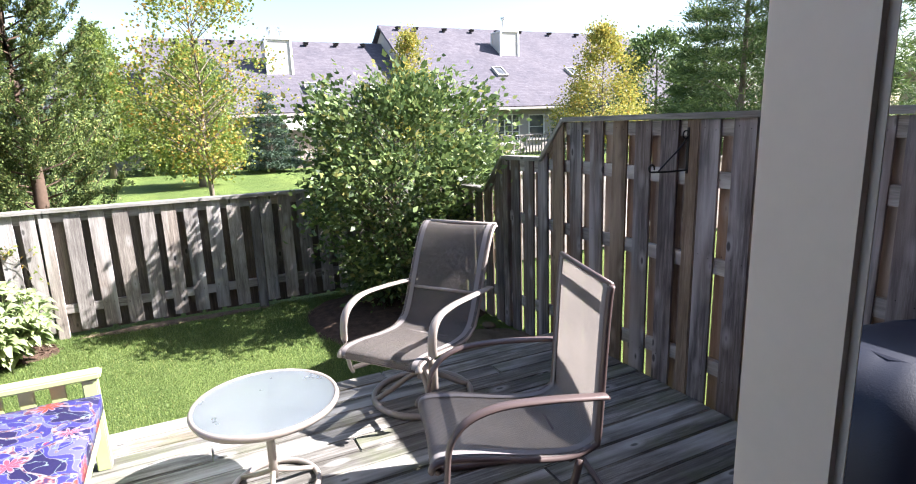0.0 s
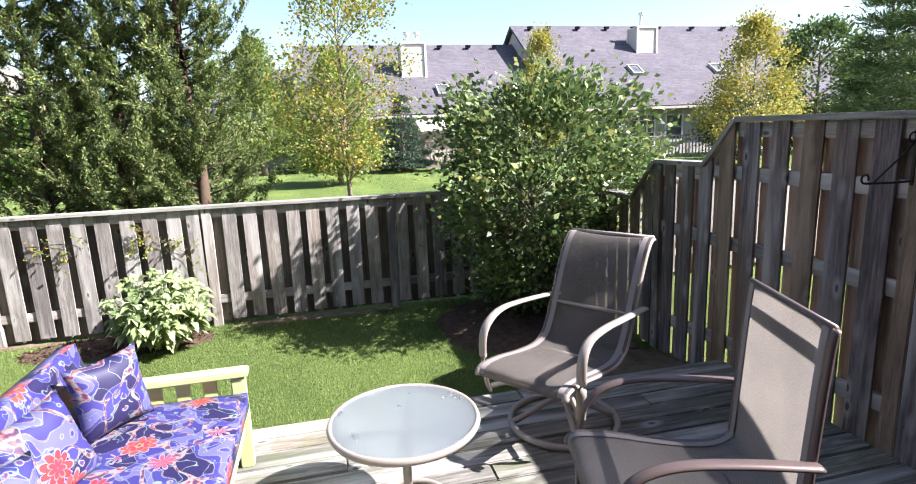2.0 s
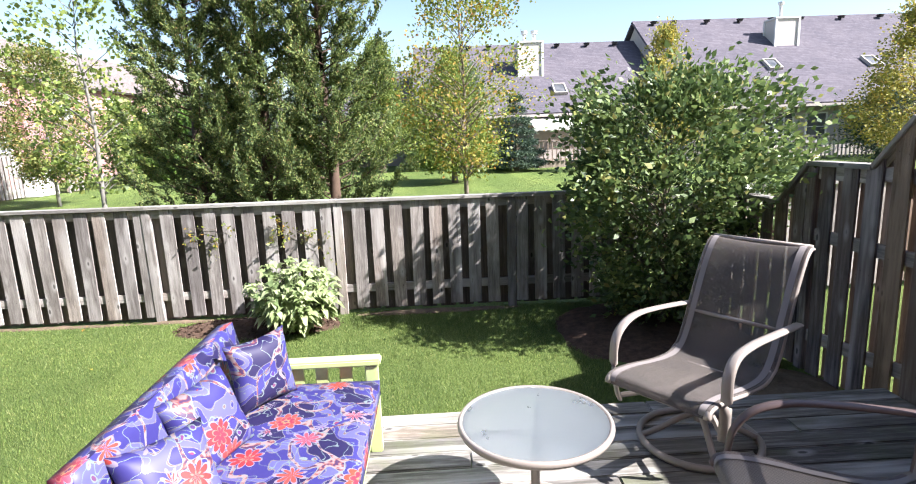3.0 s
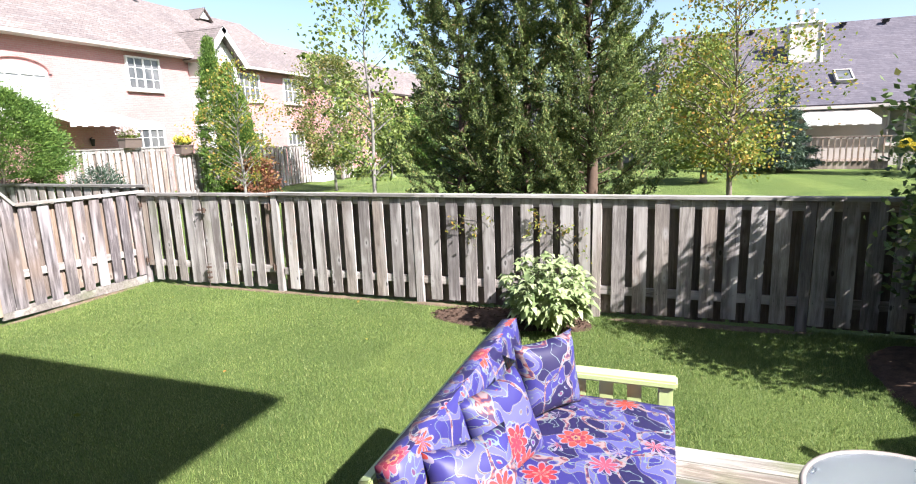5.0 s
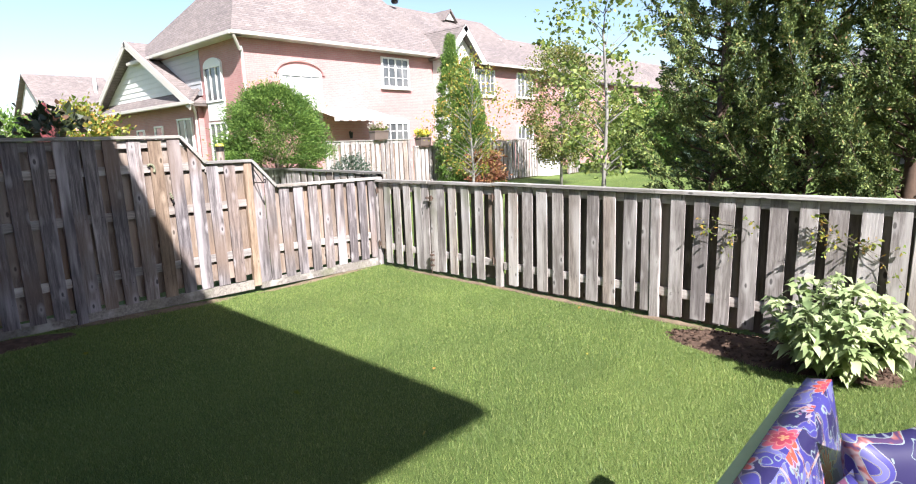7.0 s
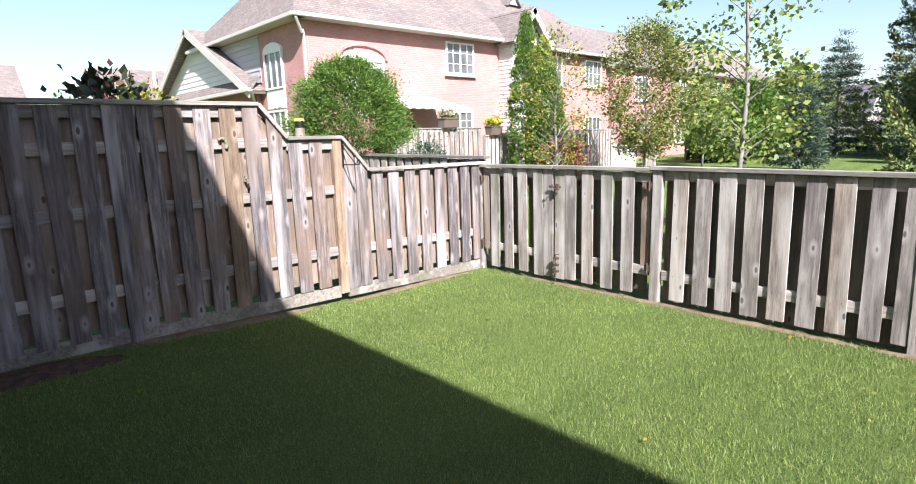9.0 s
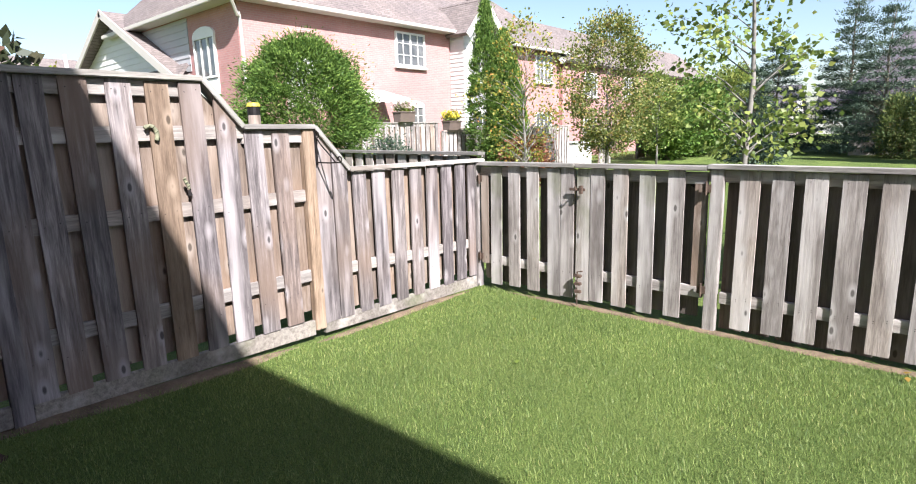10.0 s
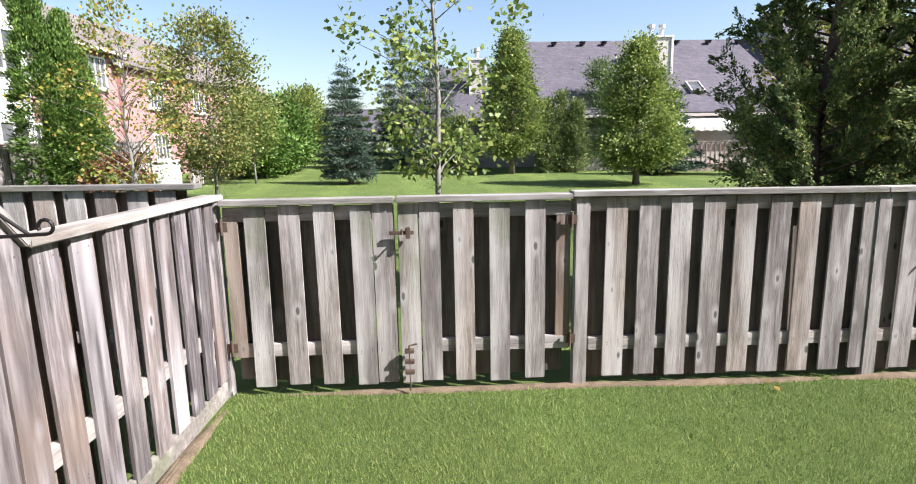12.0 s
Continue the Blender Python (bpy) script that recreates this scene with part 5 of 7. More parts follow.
# lime loveseat with patterned cushions
def paisley():
    """Satin print: curved fields of navy, royal blue and lavender with pale outlines, lotus blooms and feathered scrolls."""
    m = Mat("paisley_cloth", 0.5, spec=0.35)
    uv = m.node("TexCoord").outputs["UV"]

    def bent(scale, amount, shift):
        n = m.node("TexNoise", Scale=scale, Detail=1.0)
        at = m.node("VectorMath")
        at.operation = "ADD"
        at.inputs[1].default_value = (shift, shift * 1.7, 0.0)
        m.link(uv, at.inputs[0])
        m.link(at.outputs[0], n.inputs["Vector"])
        k = m.node("VectorMath")
        k.operation = "SCALE"
        k.inputs["Scale"].default_value = amount
        m.link(n.outputs["Color"], k.inputs[0])
        add = m.node("VectorMath")
        add.operation = "ADD"
        m.link(at.outputs[0], add.inputs[0])
        m.link(k.outputs[0], add.inputs[1])
        return add.outputs[0]

    def near(x, level, half):
        return m.math("LESS_THAN", m.math("ABSOLUTE", m.math("SUBTRACT", x, level)), half)

    def on(fac, c, col):
        return m.mix(fac, c, col)

    # fields with drawn edges
    f1 = m.noise(bent(6.0, 0.10, 0.0), 6.5, 1.0, 0.4)
    c = m.ramp(f1, (0.0, (0.018, 0.014, 0.060)), (0.43, (0.038, 0.033, 0.165)), (0.52, (0.090, 0.088, 0.235)), (0.60, (0.034, 0.029, 0.15)))
    c.node.color_ramp.interpolation = "CONSTANT"
    for level in (0.43, 0.52, 0.60):
        c = on(near(f1, level, 0.0065), c, (0.15, 0.17, 0.21))
        c = on(near(f1, level, 0.0028), c, (0.13, 0.085, 0.085))
    # feathered scrolls: bands with bars across them
    v2 = bent(5.0, 0.12, 3.1)
    f2, bars = m.noise(v2, 5.0, 1.0, 0.4), m.noise(v2, 46.0, 1.0, 0.4)
    scroll = near(f2, 0.50, 0.017)
    c = on(near(f2, 0.50, 0.022), c, (0.17, 0.20, 0.21))
    c = on(scroll, c, m.ramp(bars, (0.40, (0.06, 0.03, 0.08)), (0.47, (0.21, 0.065, 0.06)), (0.56, (0.24, 0.18, 0.19))))
    # thin looping tendrils
    f3 = m.noise(bent(8.0, 0.10, 5.7), 11.0, 1.0, 0.4)
    for level, col in ((0.47, (0.14, 0.18, 0.19)),):
        c = on(near(f3, level, 0.0075), c, col)
    # sprays of small pale leaves
    lf = m.node("TexVoronoi", Scale=26.0)
    m.link(bent(14.0, 0.05, 1.3), lf.inputs["Vector"])
    ls = m.node("SeparateColor")
    m.link(lf.outputs["Color"], ls.inputs[0])
    some = m.math("MULTIPLY", m.math("GREATER_THAN", ls.outputs[0], 0.66), m.math("GREATER_THAN", f2, 0.56))
    c = on(m.math("MULTIPLY", m.math("LESS_THAN", lf.outputs["Distance"], 0.42), some), c, (0.16, 0.20, 0.21))
    c = on(m.math("MULTIPLY", m.math("LESS_THAN", lf.outputs["Distance"], 0.30), some), c, m.ramp(ls.outputs[1], (0.0, (0.21, 0.03, 0.07)), (0.5, (0.035, 0.03, 0.18)), (1.0, (0.24, 0.07, 0.05))))
    # lotus blooms, ring within ring of pointed petals
    vb = bent(9.0, 0.035, 0.4)
    bl = m.node("TexVoronoi", Scale=5.0)
    bl.inputs["Randomness"].default_value = 0.75
    m.link(vb, bl.inputs["Vector"])
    d = m.node("VectorMath")
    d.operation = "SUBTRACT"
    m.link(vb, d.inputs[0])
    m.link(bl.outputs["Position"], d.inputs[1])
    xyz = m.node("SeparateXYZ")
    m.link(d.outputs[0], xyz.inputs[0])
    ang = m.math("ARCTAN2", xyz.outputs[1], xyz.outputs[0])
    bs = m.node("SeparateColor")
    m.link(bl.outputs["Color"], bs.inputs[0])
    here = m.math("GREATER_THAN", bs.outputs[0], 0.26)
    size = m.math("ADD", m.math("MULTIPLY", bs.outputs[2], 0.14), 0.34)
    dist = m.math("DIVIDE", bl.outputs["Distance"], size)
    red = m.ramp(bs.outputs[1], (0.0, (0.27, 0.022, 0.040)), (0.5, (0.32, 0.052, 0.032)), (1.0, (0.28, 0.055, 0.10)))
    for k, lim, grow, col in ((4.5, 0.72, 0.36, (0.20, 0.17, 0.24)), (4.5, 0.64, 0.34, red), (3.5, 0.44, 0.24, (0.33, 0.13, 0.11)), (3.5, 0.39, 0.22, (0.22, 0.028, 0.05)), (2.5, 0.20, 0.14, (0.32, 0.16, 0.09)), (2.5, 0.11, 0.08, (0.09, 0.02, 0.08))):
        petal = m.math("POWER", m.math("ABSOLUTE", m.math("SINE", m.math("MULTIPLY", ang, k))), 0.8)
        edge = m.math("ADD", m.math("MULTIPLY", petal, grow), lim)
        c = on(m.math("MULTIPLY", m.math("LESS_THAN", dist, edge), here), c, col)
    m.colour(c)
    weave = m.noise(m.coords((1, 1, 1), shift=False), 400.0, 2)
    m.bump(weave, 0.05, 0.001)
    return m.m


CLOTH = paisley()
BUTTON = plain("dark_red_button", (0.22, 0.012, 0.02), 0.35, vary=0.1)


def cushion(bm, w, d, t, n=14, puff=0.018, seed=0):
    """A flat cushion from (0, 0, 0) to (w, d, t), with soft edges and slightly uneven faces; UVs in metres."""
    uv = bm.loops.layers.uv.verify()
    rng = random.Random(seed)
    m = max(3, round(n * d / w))
    def ease(f):
        return 1 - abs(2 * f - 1) ** 8
    grids = []
    for s in (1, -1):
        g = []
        for i in range(n + 1):
            row = []
            for j in range(m + 1):
                fx, fy = i / n, j / m
                e = min(ease(fx), ease(fy))
                z = t / 2 + s * (t / 2) * (0.72 + 0.28 * e) + s * puff * math.sin(math.pi * fx) * math.sin(math.pi * fy)
                z += 0.004 * noise.noise(Vector((fx * 5 + seed, fy * 5, s)))
                row.append(bm.verts.new((fx * w, fy * d, z)))
            g.append(row)
        grids.append(g)
    def quad(vs, us):
        fc = bm.faces.new(vs)
        for lp, u in zip(fc.loops, us):
            lp[uv].uv = u
    for g, fl in zip(grids, (1, -1)):
        for i in range(n):
            for j in range(m):
                quad([g[i][j], g[i + 1][j], g[i + 1][j + 1], g[i][j + 1]][::fl], [(i / n * w + seed, j / m * d), ((i + 1) / n * w + seed, j / m * d), ((i + 1) / n * w + seed, (j + 1) / m * d), (i / n * w + seed, (j + 1) / m * d)][::fl])
    a, b = grids
    rim = [(i, 0) for i in range(n)] + [(n, j) for j in range(m)] + [(i, m) for i in range(n, 0, -1)] + [(0, j) for j in range(m, 0, -1)]
    run_len = 0.0
    for (i, j), (k, l) in zip(rim, rim[1:] + rim[:1]):
        step = w / n if i != k else d / m
        quad([b[i][j], b[k][l], a[k][l], a[i][j]], [(run_len, 0), (run_len + step, 0), (run_len + step, t), (run_len, t)])
        run_len += step
    bmesh.ops.recalc_face_normals(bm, faces=bm.faces[:])
    return bm


def pillow(bm, w, t, seed):
    """A plump square pillow with drawn-out corners, upright in x and z, centred."""
    uv = bm.loops.layers.uv.verify()
    n = 16
    grids = []
    for s in (1, -1):
        g = []
        for i in range(n + 1):
            row = []
            for j in range(n + 1):
                u, v = 2 * i / n - 1, 2 * j / n - 1
                x = u * w / 2 * (1 - 0.11 * (1 - v * v))
                z = v * w / 2 * (1 - 0.11 * (1 - u * u))
                y = s * t / 2 * ((1 - u ** 4) * (1 - v ** 4)) ** 0.6
                y += 0.008 * noise.noise(Vector((u * 2 + seed, v * 2, s))) * (1 - u * u) * (1 - v * v)
                row.append(bm.verts.new((x, y, z)))
            g.append(row)
        grids.append(g)
    for g, fl in zip(grids, (1, -1)):
        for i in range(n):
            for j in range(n):
                fc = bm.faces.new([g[i][j], g[i + 1][j], g[i + 1][j + 1], g[i][j + 1]][::fl])
                for lp, (p, q) in zip(fc.loops, [(i, j), (i + 1, j), (i + 1, j + 1), (i, j + 1)][::fl]):
                    lp[uv].uv = (p / n * w + seed, q / n * w + seed * 0.7)
    bmesh.ops.remove_doubles(bm, verts=bm.verts[:], dist=0.0005)
    bmesh.ops.recalc_face_normals(bm, faces=bm.faces[:])
    return bm


SY = 0.665                                  # half the loveseat's length
sofa = thing("loveseat", (-0.92, 2.49, DECK_TOP), "lime green painted wooden loveseat with slatted sides", "sofa")
for s in (-1, 1):
    y = s * (SY - 0.02)
    for x, nm in ((0.385, "leg"), (-0.375, "leg")):
        part(nm, boxed((x - 0.032, y - 0.032, 0), (x + 0.032, y + 0.032, 0.495), 0.005), LIME, sofa)
    part("arm_top", boxed((-0.42, y - 0.045, 0.495), (0.435, y + 0.045, 0.53), 0.008), LIME, sofa)
    part("arm_rail", boxed((-0.345, y - 0.018, 0.17), (0.353, y + 0.018, 0.25), 0.004), LIME, sofa)
    for i in range(5):
        x = -0.25 + i * 0.125
        part("slat", boxed((x - 0.032, y - 0.010, 0.25), (x + 0.032, y + 0.010, 0.497), 0.003), LIME, sofa)
part("front_rail", boxed((0.36, -SY + 0.05, 0.19), (0.395, SY - 0.05, 0.305), 0.005), LIME, sofa)
part("back_rail", boxed((-0.395, -SY + 0.05, 0.19), (-0.36, SY - 0.05, 0.30), 0.005), LIME, sofa)
for i in range(6):
    x = -0.30 + i * 0.125
    part("seat_slat", boxed((x - 0.045, -SY + 0.03, 0.30), (x + 0.045, SY - 0.03, 0.32), 0.003), LIME, sofa)
BACKREST = Matrix.Translation((-0.335, 0, 0.30)) @ Matrix.Rotation(radians(-11), 4, "Y")
for i in range(9):
    yy = -SY + 0.09 + i * (2 * SY - 0.18) / 8
    part("back_slat", boxed((-0.010, yy - 0.035, -0.05), (0.010, yy + 0.035, 0.34), 0.003, BACKREST), LIME, sofa)
part("top_rail", boxed((-0.02, -SY + 0.0, 0.33), (0.02, SY - 0.0, 0.40), 0.005, BACKREST), LIME, sofa)
seat_c = tagged(link_mesh("seat_cushion", cushion(bmesh.new(), 0.70, 2 * SY - 0.10, 0.11, 16, 0.012, 1), CLOTH, smooth=True), "blue paisley-print seat cushion on the loveseat", "cushion", "loveseat cushions")
seat_c.matrix_basis = pose(-0.92 - 0.275, 2.49 - SY + 0.05, DECK_TOP + 0.318)
back_c = tagged(link_mesh("back_cushion", cushion(bmesh.new(), 0.46, 2 * SY - 0.02, 0.10, 12, 0.012, 3), CLOTH, smooth=True), "blue paisley-print back cushion leaning on the loveseat", "cushion", "loveseat cushions")
back_c.matrix_basis = Matrix.Translation((-0.92, 2.49 - SY + 0.01, DECK_TOP)) @ Matrix.Translation((-0.205, 0, 0.425 - 0.12)) @ Matrix.Rotation(radians(-11), 4, "Y") @ Matrix.Rotation(radians(-90), 4, "Y")
PILLOWS = [((-1.02, 2.89, 0.842), (-11, 0, 54), 0.34, 5.3, "square paisley pillow propped against the arm"), ((-1.095, 2.43, 0.825), (-20, -4, 70), 0.36, 7.7, "square paisley pillow with red buttons"), ((-1.07, 2.06, 0.805), (-26, 5, 60), 0.35, 9.1, "square paisley pillow slumped on the seat")]
for at, (rx, ry, rz), w, sd, lab in PILLOWS:
    p = tagged(link_mesh("pillow", pillow(bmesh.new(), w, 0.13, sd), CLOTH, smooth=True), lab, "pillow", "loveseat pillows")
    p.matrix_basis = pose(*at, rx, ry, rz)
    if "buttons" in lab:
        for k in (-1, 0, 1):
            b = bmesh.new()
            bmesh.ops.create_uvsphere(b, u_segments=10, v_segments=6, radius=0.011)
            bmesh.ops.scale(b, verts=b.verts[:], vec=(1, 0.5, 1))
            part("button", b, BUTTON, p, "dark red button", smooth=True).matrix_basis = pose(k * 0.075, -0.030, w / 2 - 0.045)


# grill under its cover
def grill():
    g = thing("covered_grill", (2.0, 0.86, DECK_TOP), "barbecue grill under a dark navy fabric cover", "grill")
    bm = bmesh.new()
    rng = random.Random(3)
    rows = [(0.0, 0.50, 0.31), (0.22, 0.485, 0.30), (0.48, 0.47, 0.29), (0.70, 0.45, 0.28), (0.83, 0.40, 0.26), (0.91, 0.33, 0.22), (0.95, 0.22, 0.14)]
    seg = 36
    rr = []
    for z, a, b in rows:
        ring = []
        for k in range(seg):
            an = 2 * math.pi * k / seg
            c, s = math.cos(an), math.sin(an)
            f = (abs(c) ** 4 + abs(s) ** 4) ** -0.25
            fold = 1 + 0.02 * math.sin(k * 2.7 + z * 2) * (1.2 - z)
            ring.append(bm.verts.new((a * c * f * fold, b * s * f * fold, z + 0.01 * noise.noise(Vector((c * 3, s * 3, z))))))
        rr.append(ring)
    for p, q in zip(rr, rr[1:]):
        for k in range(seg):
            bm.faces.new((p[k], p[(k + 1) % seg], q[(k + 1) % seg], q[k]))
    bm.faces.new(rr[-1])
    part("cover", bm, NAVY, g, smooth=True)
    part("strap", tube(bmesh.new(), [(-0.478, -0.1, 0.5), (-0.487, 0.0, 0.5), (-0.478, 0.1, 0.5)], 0.012, 6), NAVY, g)


grill()


def hanging_bracket(m, label):
    """A wrought-iron bracket for a hanging basket: it stands out along +x from a plane x = 0."""
    b = new("hanging_bracket")
    b.matrix_basis = m
    tagged(b, label, "bracket", "iron brackets")
    part("back_bar", boxed((0, -0.009, -0.02), (0.006, 0.009, 0.24), 0.002), IRON, b)
    part("arm", tube(bmesh.new(), [(0.0, 0, 0.0), (0.15, 0, 0.0), (0.27, 0, 0.005)], 0.0055, 8), IRON, b)
    curl = [(0.27 + 0.02 * math.sin(a), 0, 0.025 - 0.02 * math.cos(a)) for a in np.linspace(0, 5.2, 14)]
    part("hook", tube(bmesh.new(), curl, 0.005, 8, up=(0, 1, 0)), IRON, b)
    part("strut", tube(bmesh.new(), smooth_path([(0.004, 0, 0.19), (0.06, 0, 0.13), (0.14, 0, 0.07), (0.22, 0, 0.006)], 4), 0.005, 8), IRON, b)
    ringp = [(0.022 + 0.022 * math.cos(a), 0, 0.20 + 0.022 * math.sin(a)) for a in np.linspace(0, 6.28, 16)]
    part("scroll", tube(bmesh.new(), ringp, 0.004, 6, up=(0, 1, 0)), IRON, b)


hanging_bracket(pose(RIGHT - 0.042, 2.33, 1.60, 0, 0, 180), "black wrought-iron basket bracket screwed to the fence")
hanging_bracket(pose(LEFT + 0.046, 4.43, 1.36, 0, 0, 0), "black wrought-iron basket bracket on the fence post")


def fence_ornament(at, path, r, label, tail=None):
    """A small cast figure hung flat on the fence, along a curled line of points (y, z)."""
    ob = thing("fence_ornament", at, label, "ornament", "fence ornaments")
    body = part("body", tube(bmesh.new(), smooth_path([(0.012, y, z) for y, z in path], 4), r, 10, up=(1, 0, 0)), ORNAMENT, ob, smooth=True)
    for k in (0.25, 0.5, 0.75):                     # ridges round the body
        y, z = path[int(k * (len(path) - 1))]
        part("ridge", tube(bmesh.new(), [(0.022, y - 0.008, z - 0.006), (0.027, y, z), (0.022, y + 0.008, z + 0.006)], 0.003, 6), ORNAMENT, body)
    if tail:
        (y0, z0), (y1, z1) = tail
        part("tail", tube(bmesh.new(), [(0.012, y0, z0), (0.014, y1, z1)], [0.009, 0.014], 8), IRON, ob, "dark tail")


fence_ornament((LEFT + 0.035, 3.311, 1.586), [(-0.035, 0.035), (-0.015, 0.045), (0.010, 0.042), (0.027, 0.016), (0.030, -0.010), (0.024, -0.036)], 0.0125, "small curled grey-green cast figure on the fence rail")
fence_ornament((LEFT + 0.035, 3.477, 1.277), [(-0.012, 0.045), (-0.004, 0.02), (0.006, 0.0), (0.012, -0.022)], 0.010, "small grey-green cast bird shape on the fence board", ((0.010, -0.03), (0.012, -0.065)))

# ---- beds, lawn blades, shrubs and trees ----
def bed(name, cx, cy, rx, ry, mat, label, seed, h=0.05, turn=0.0):
    """A low uneven mound of soil with an irregular edge."""
    bm = bmesh.new()
    n, k = 40, 7
    rings = []
    ct, st = math.cos(turn), math.sin(turn)
    for j in range(k + 1):
        f = j / k
        ring = []
        for i in range(n):
            a = 2 * math.pi * i / n
            w = 1 + 0.16 * noise.noise(Vector((math.cos(a) * 1.7 + seed, math.sin(a) * 1.7, 0))) + 0.06 * noise.noise(Vector((math.cos(a) * 6, math.sin(a) * 6, seed)))
            lx, ly = rx * f * w * math.cos(a), ry * f * w * math.sin(a)
            x, y = cx + lx * ct - ly * st, cy + lx * st + ly * ct
            z = ground_z(x, y) + h * (1 - f ** 3) - 0.012 * f ** 6 + 0.014 * noise.noise(Vector((x * 9, y * 9, seed))) * (1 - f ** 6)
            ring.append(bm.verts.new((x, y, z)))
        rings.append(ring)
    for p, q in zip(rings, rings[1:]):
        for i in range(n):
            bm.faces.new((p[i], q[i], q[(i + 1) % n], p[(i + 1) % n]))
    bmesh.ops.remove_doubles(bm, verts=bm.verts[:], dist=0.0005)
    bmesh.ops.recalc_face_normals(bm, faces=bm.faces[:])
    return structure(link_mesh(name, bm, mat, smooth=True), label, "soil")


bed("garden_bed", -2.05, 5.98, 0.92, 0.36, SOIL, "bed of dark brown mulch at the fence", 1.0)
bed("garden_bed", 1.85, 5.35, 0.95, 1.0, SOIL, "shaded bed of dark soil under the lilac", 4.0)
bed("garden_bed", -7.12, 1.7, 0.22, 0.8, SOIL, "bare dark soil by the side fence", 7.0, 0.02)
bed("garden_bed", 2.25, 3.95, 0.4, 0.5, DIRT, "patch of dry stony soil by the deck", 9.0, 0.05)
for i, (x, y, rx, ry) in enumerate(((-4.2, 6.27, 0.8, 0.05), (-0.2, 6.24, 1.0, 0.09), (-7.32, 3.2, 0.10, 1.1), (-7.32, 5.2, 0.06, 1.05), (-3.0, 6.27, 0.5, 0.05), (-5.6, 6.28, 1.5, 0.045))):
    bed("soil_edge", x, y, rx, ry, DIRT, "strip of bare soil along the fence's foot", 11.0 + i, 0.02)


def in_beds(x, y):
    m = ((x + 2.05) / 0.86) ** 2 + ((y - 5.98) / 0.32) ** 2 < 1
    m |= ((x - 1.85) / 0.9) ** 2 + ((y - 5.35) / 0.95) ** 2 < 1
    m |= (x > DECK_LEFT - 0.01) & (y < DECK_EDGE + 0.01)
    m |= ((x + 7.12) / 0.2) ** 2 + ((y - 1.7) / 0.72) ** 2 < 1
    return m


def blades(name, x0, x1, y0, y1, count, length, seed, label):
    rng = np.random.default_rng(seed)
    x, y = rng.uniform(x0, x1, count), rng.uniform(y0, y1, count)
    keep = ~in_beds(x, y)
    x, y = x[keep], y[keep]
    n = len(x)
    z = 0.045 * np.clip(4.6 - y, 0, 2.6) - 0.002
    L = length * rng.uniform(0.5, 1.3, n)
    a = rng.uniform(0, 2 * math.pi, n)
    lean = rng.uniform(0.15, 0.75, n)
    tip = np.stack([x + np.cos(a) * L * lean, y + np.sin(a) * L * lean, z + L * np.sqrt(1 - lean ** 2 * 0.8)], 1)
    b = a + math.pi / 2 + rng.uniform(-0.6, 0.6, n)
    w = 0.0016 * rng.uniform(0.8, 1.5, n)
    p0 = np.stack([x + np.cos(b) * w, y + np.sin(b) * w, z], 1)
    p1 = np.stack([x - np.cos(b) * w, y - np.sin(b) * w, z], 1)
    co = np.stack([p0, p1, tip], 1).reshape(-1, 3)
    ob = np_mesh(name, co, np.arange(3 * n).reshape(-1, 3), GRASS)
    return tagged(ob, label, "grass", kind="stuff")


blades("grass", LEFT + 0.05, RIGHT - 0.05, 0.3, BACK - 0.02, 560000, 0.027, 21, "short mown green grass blades of the yard")


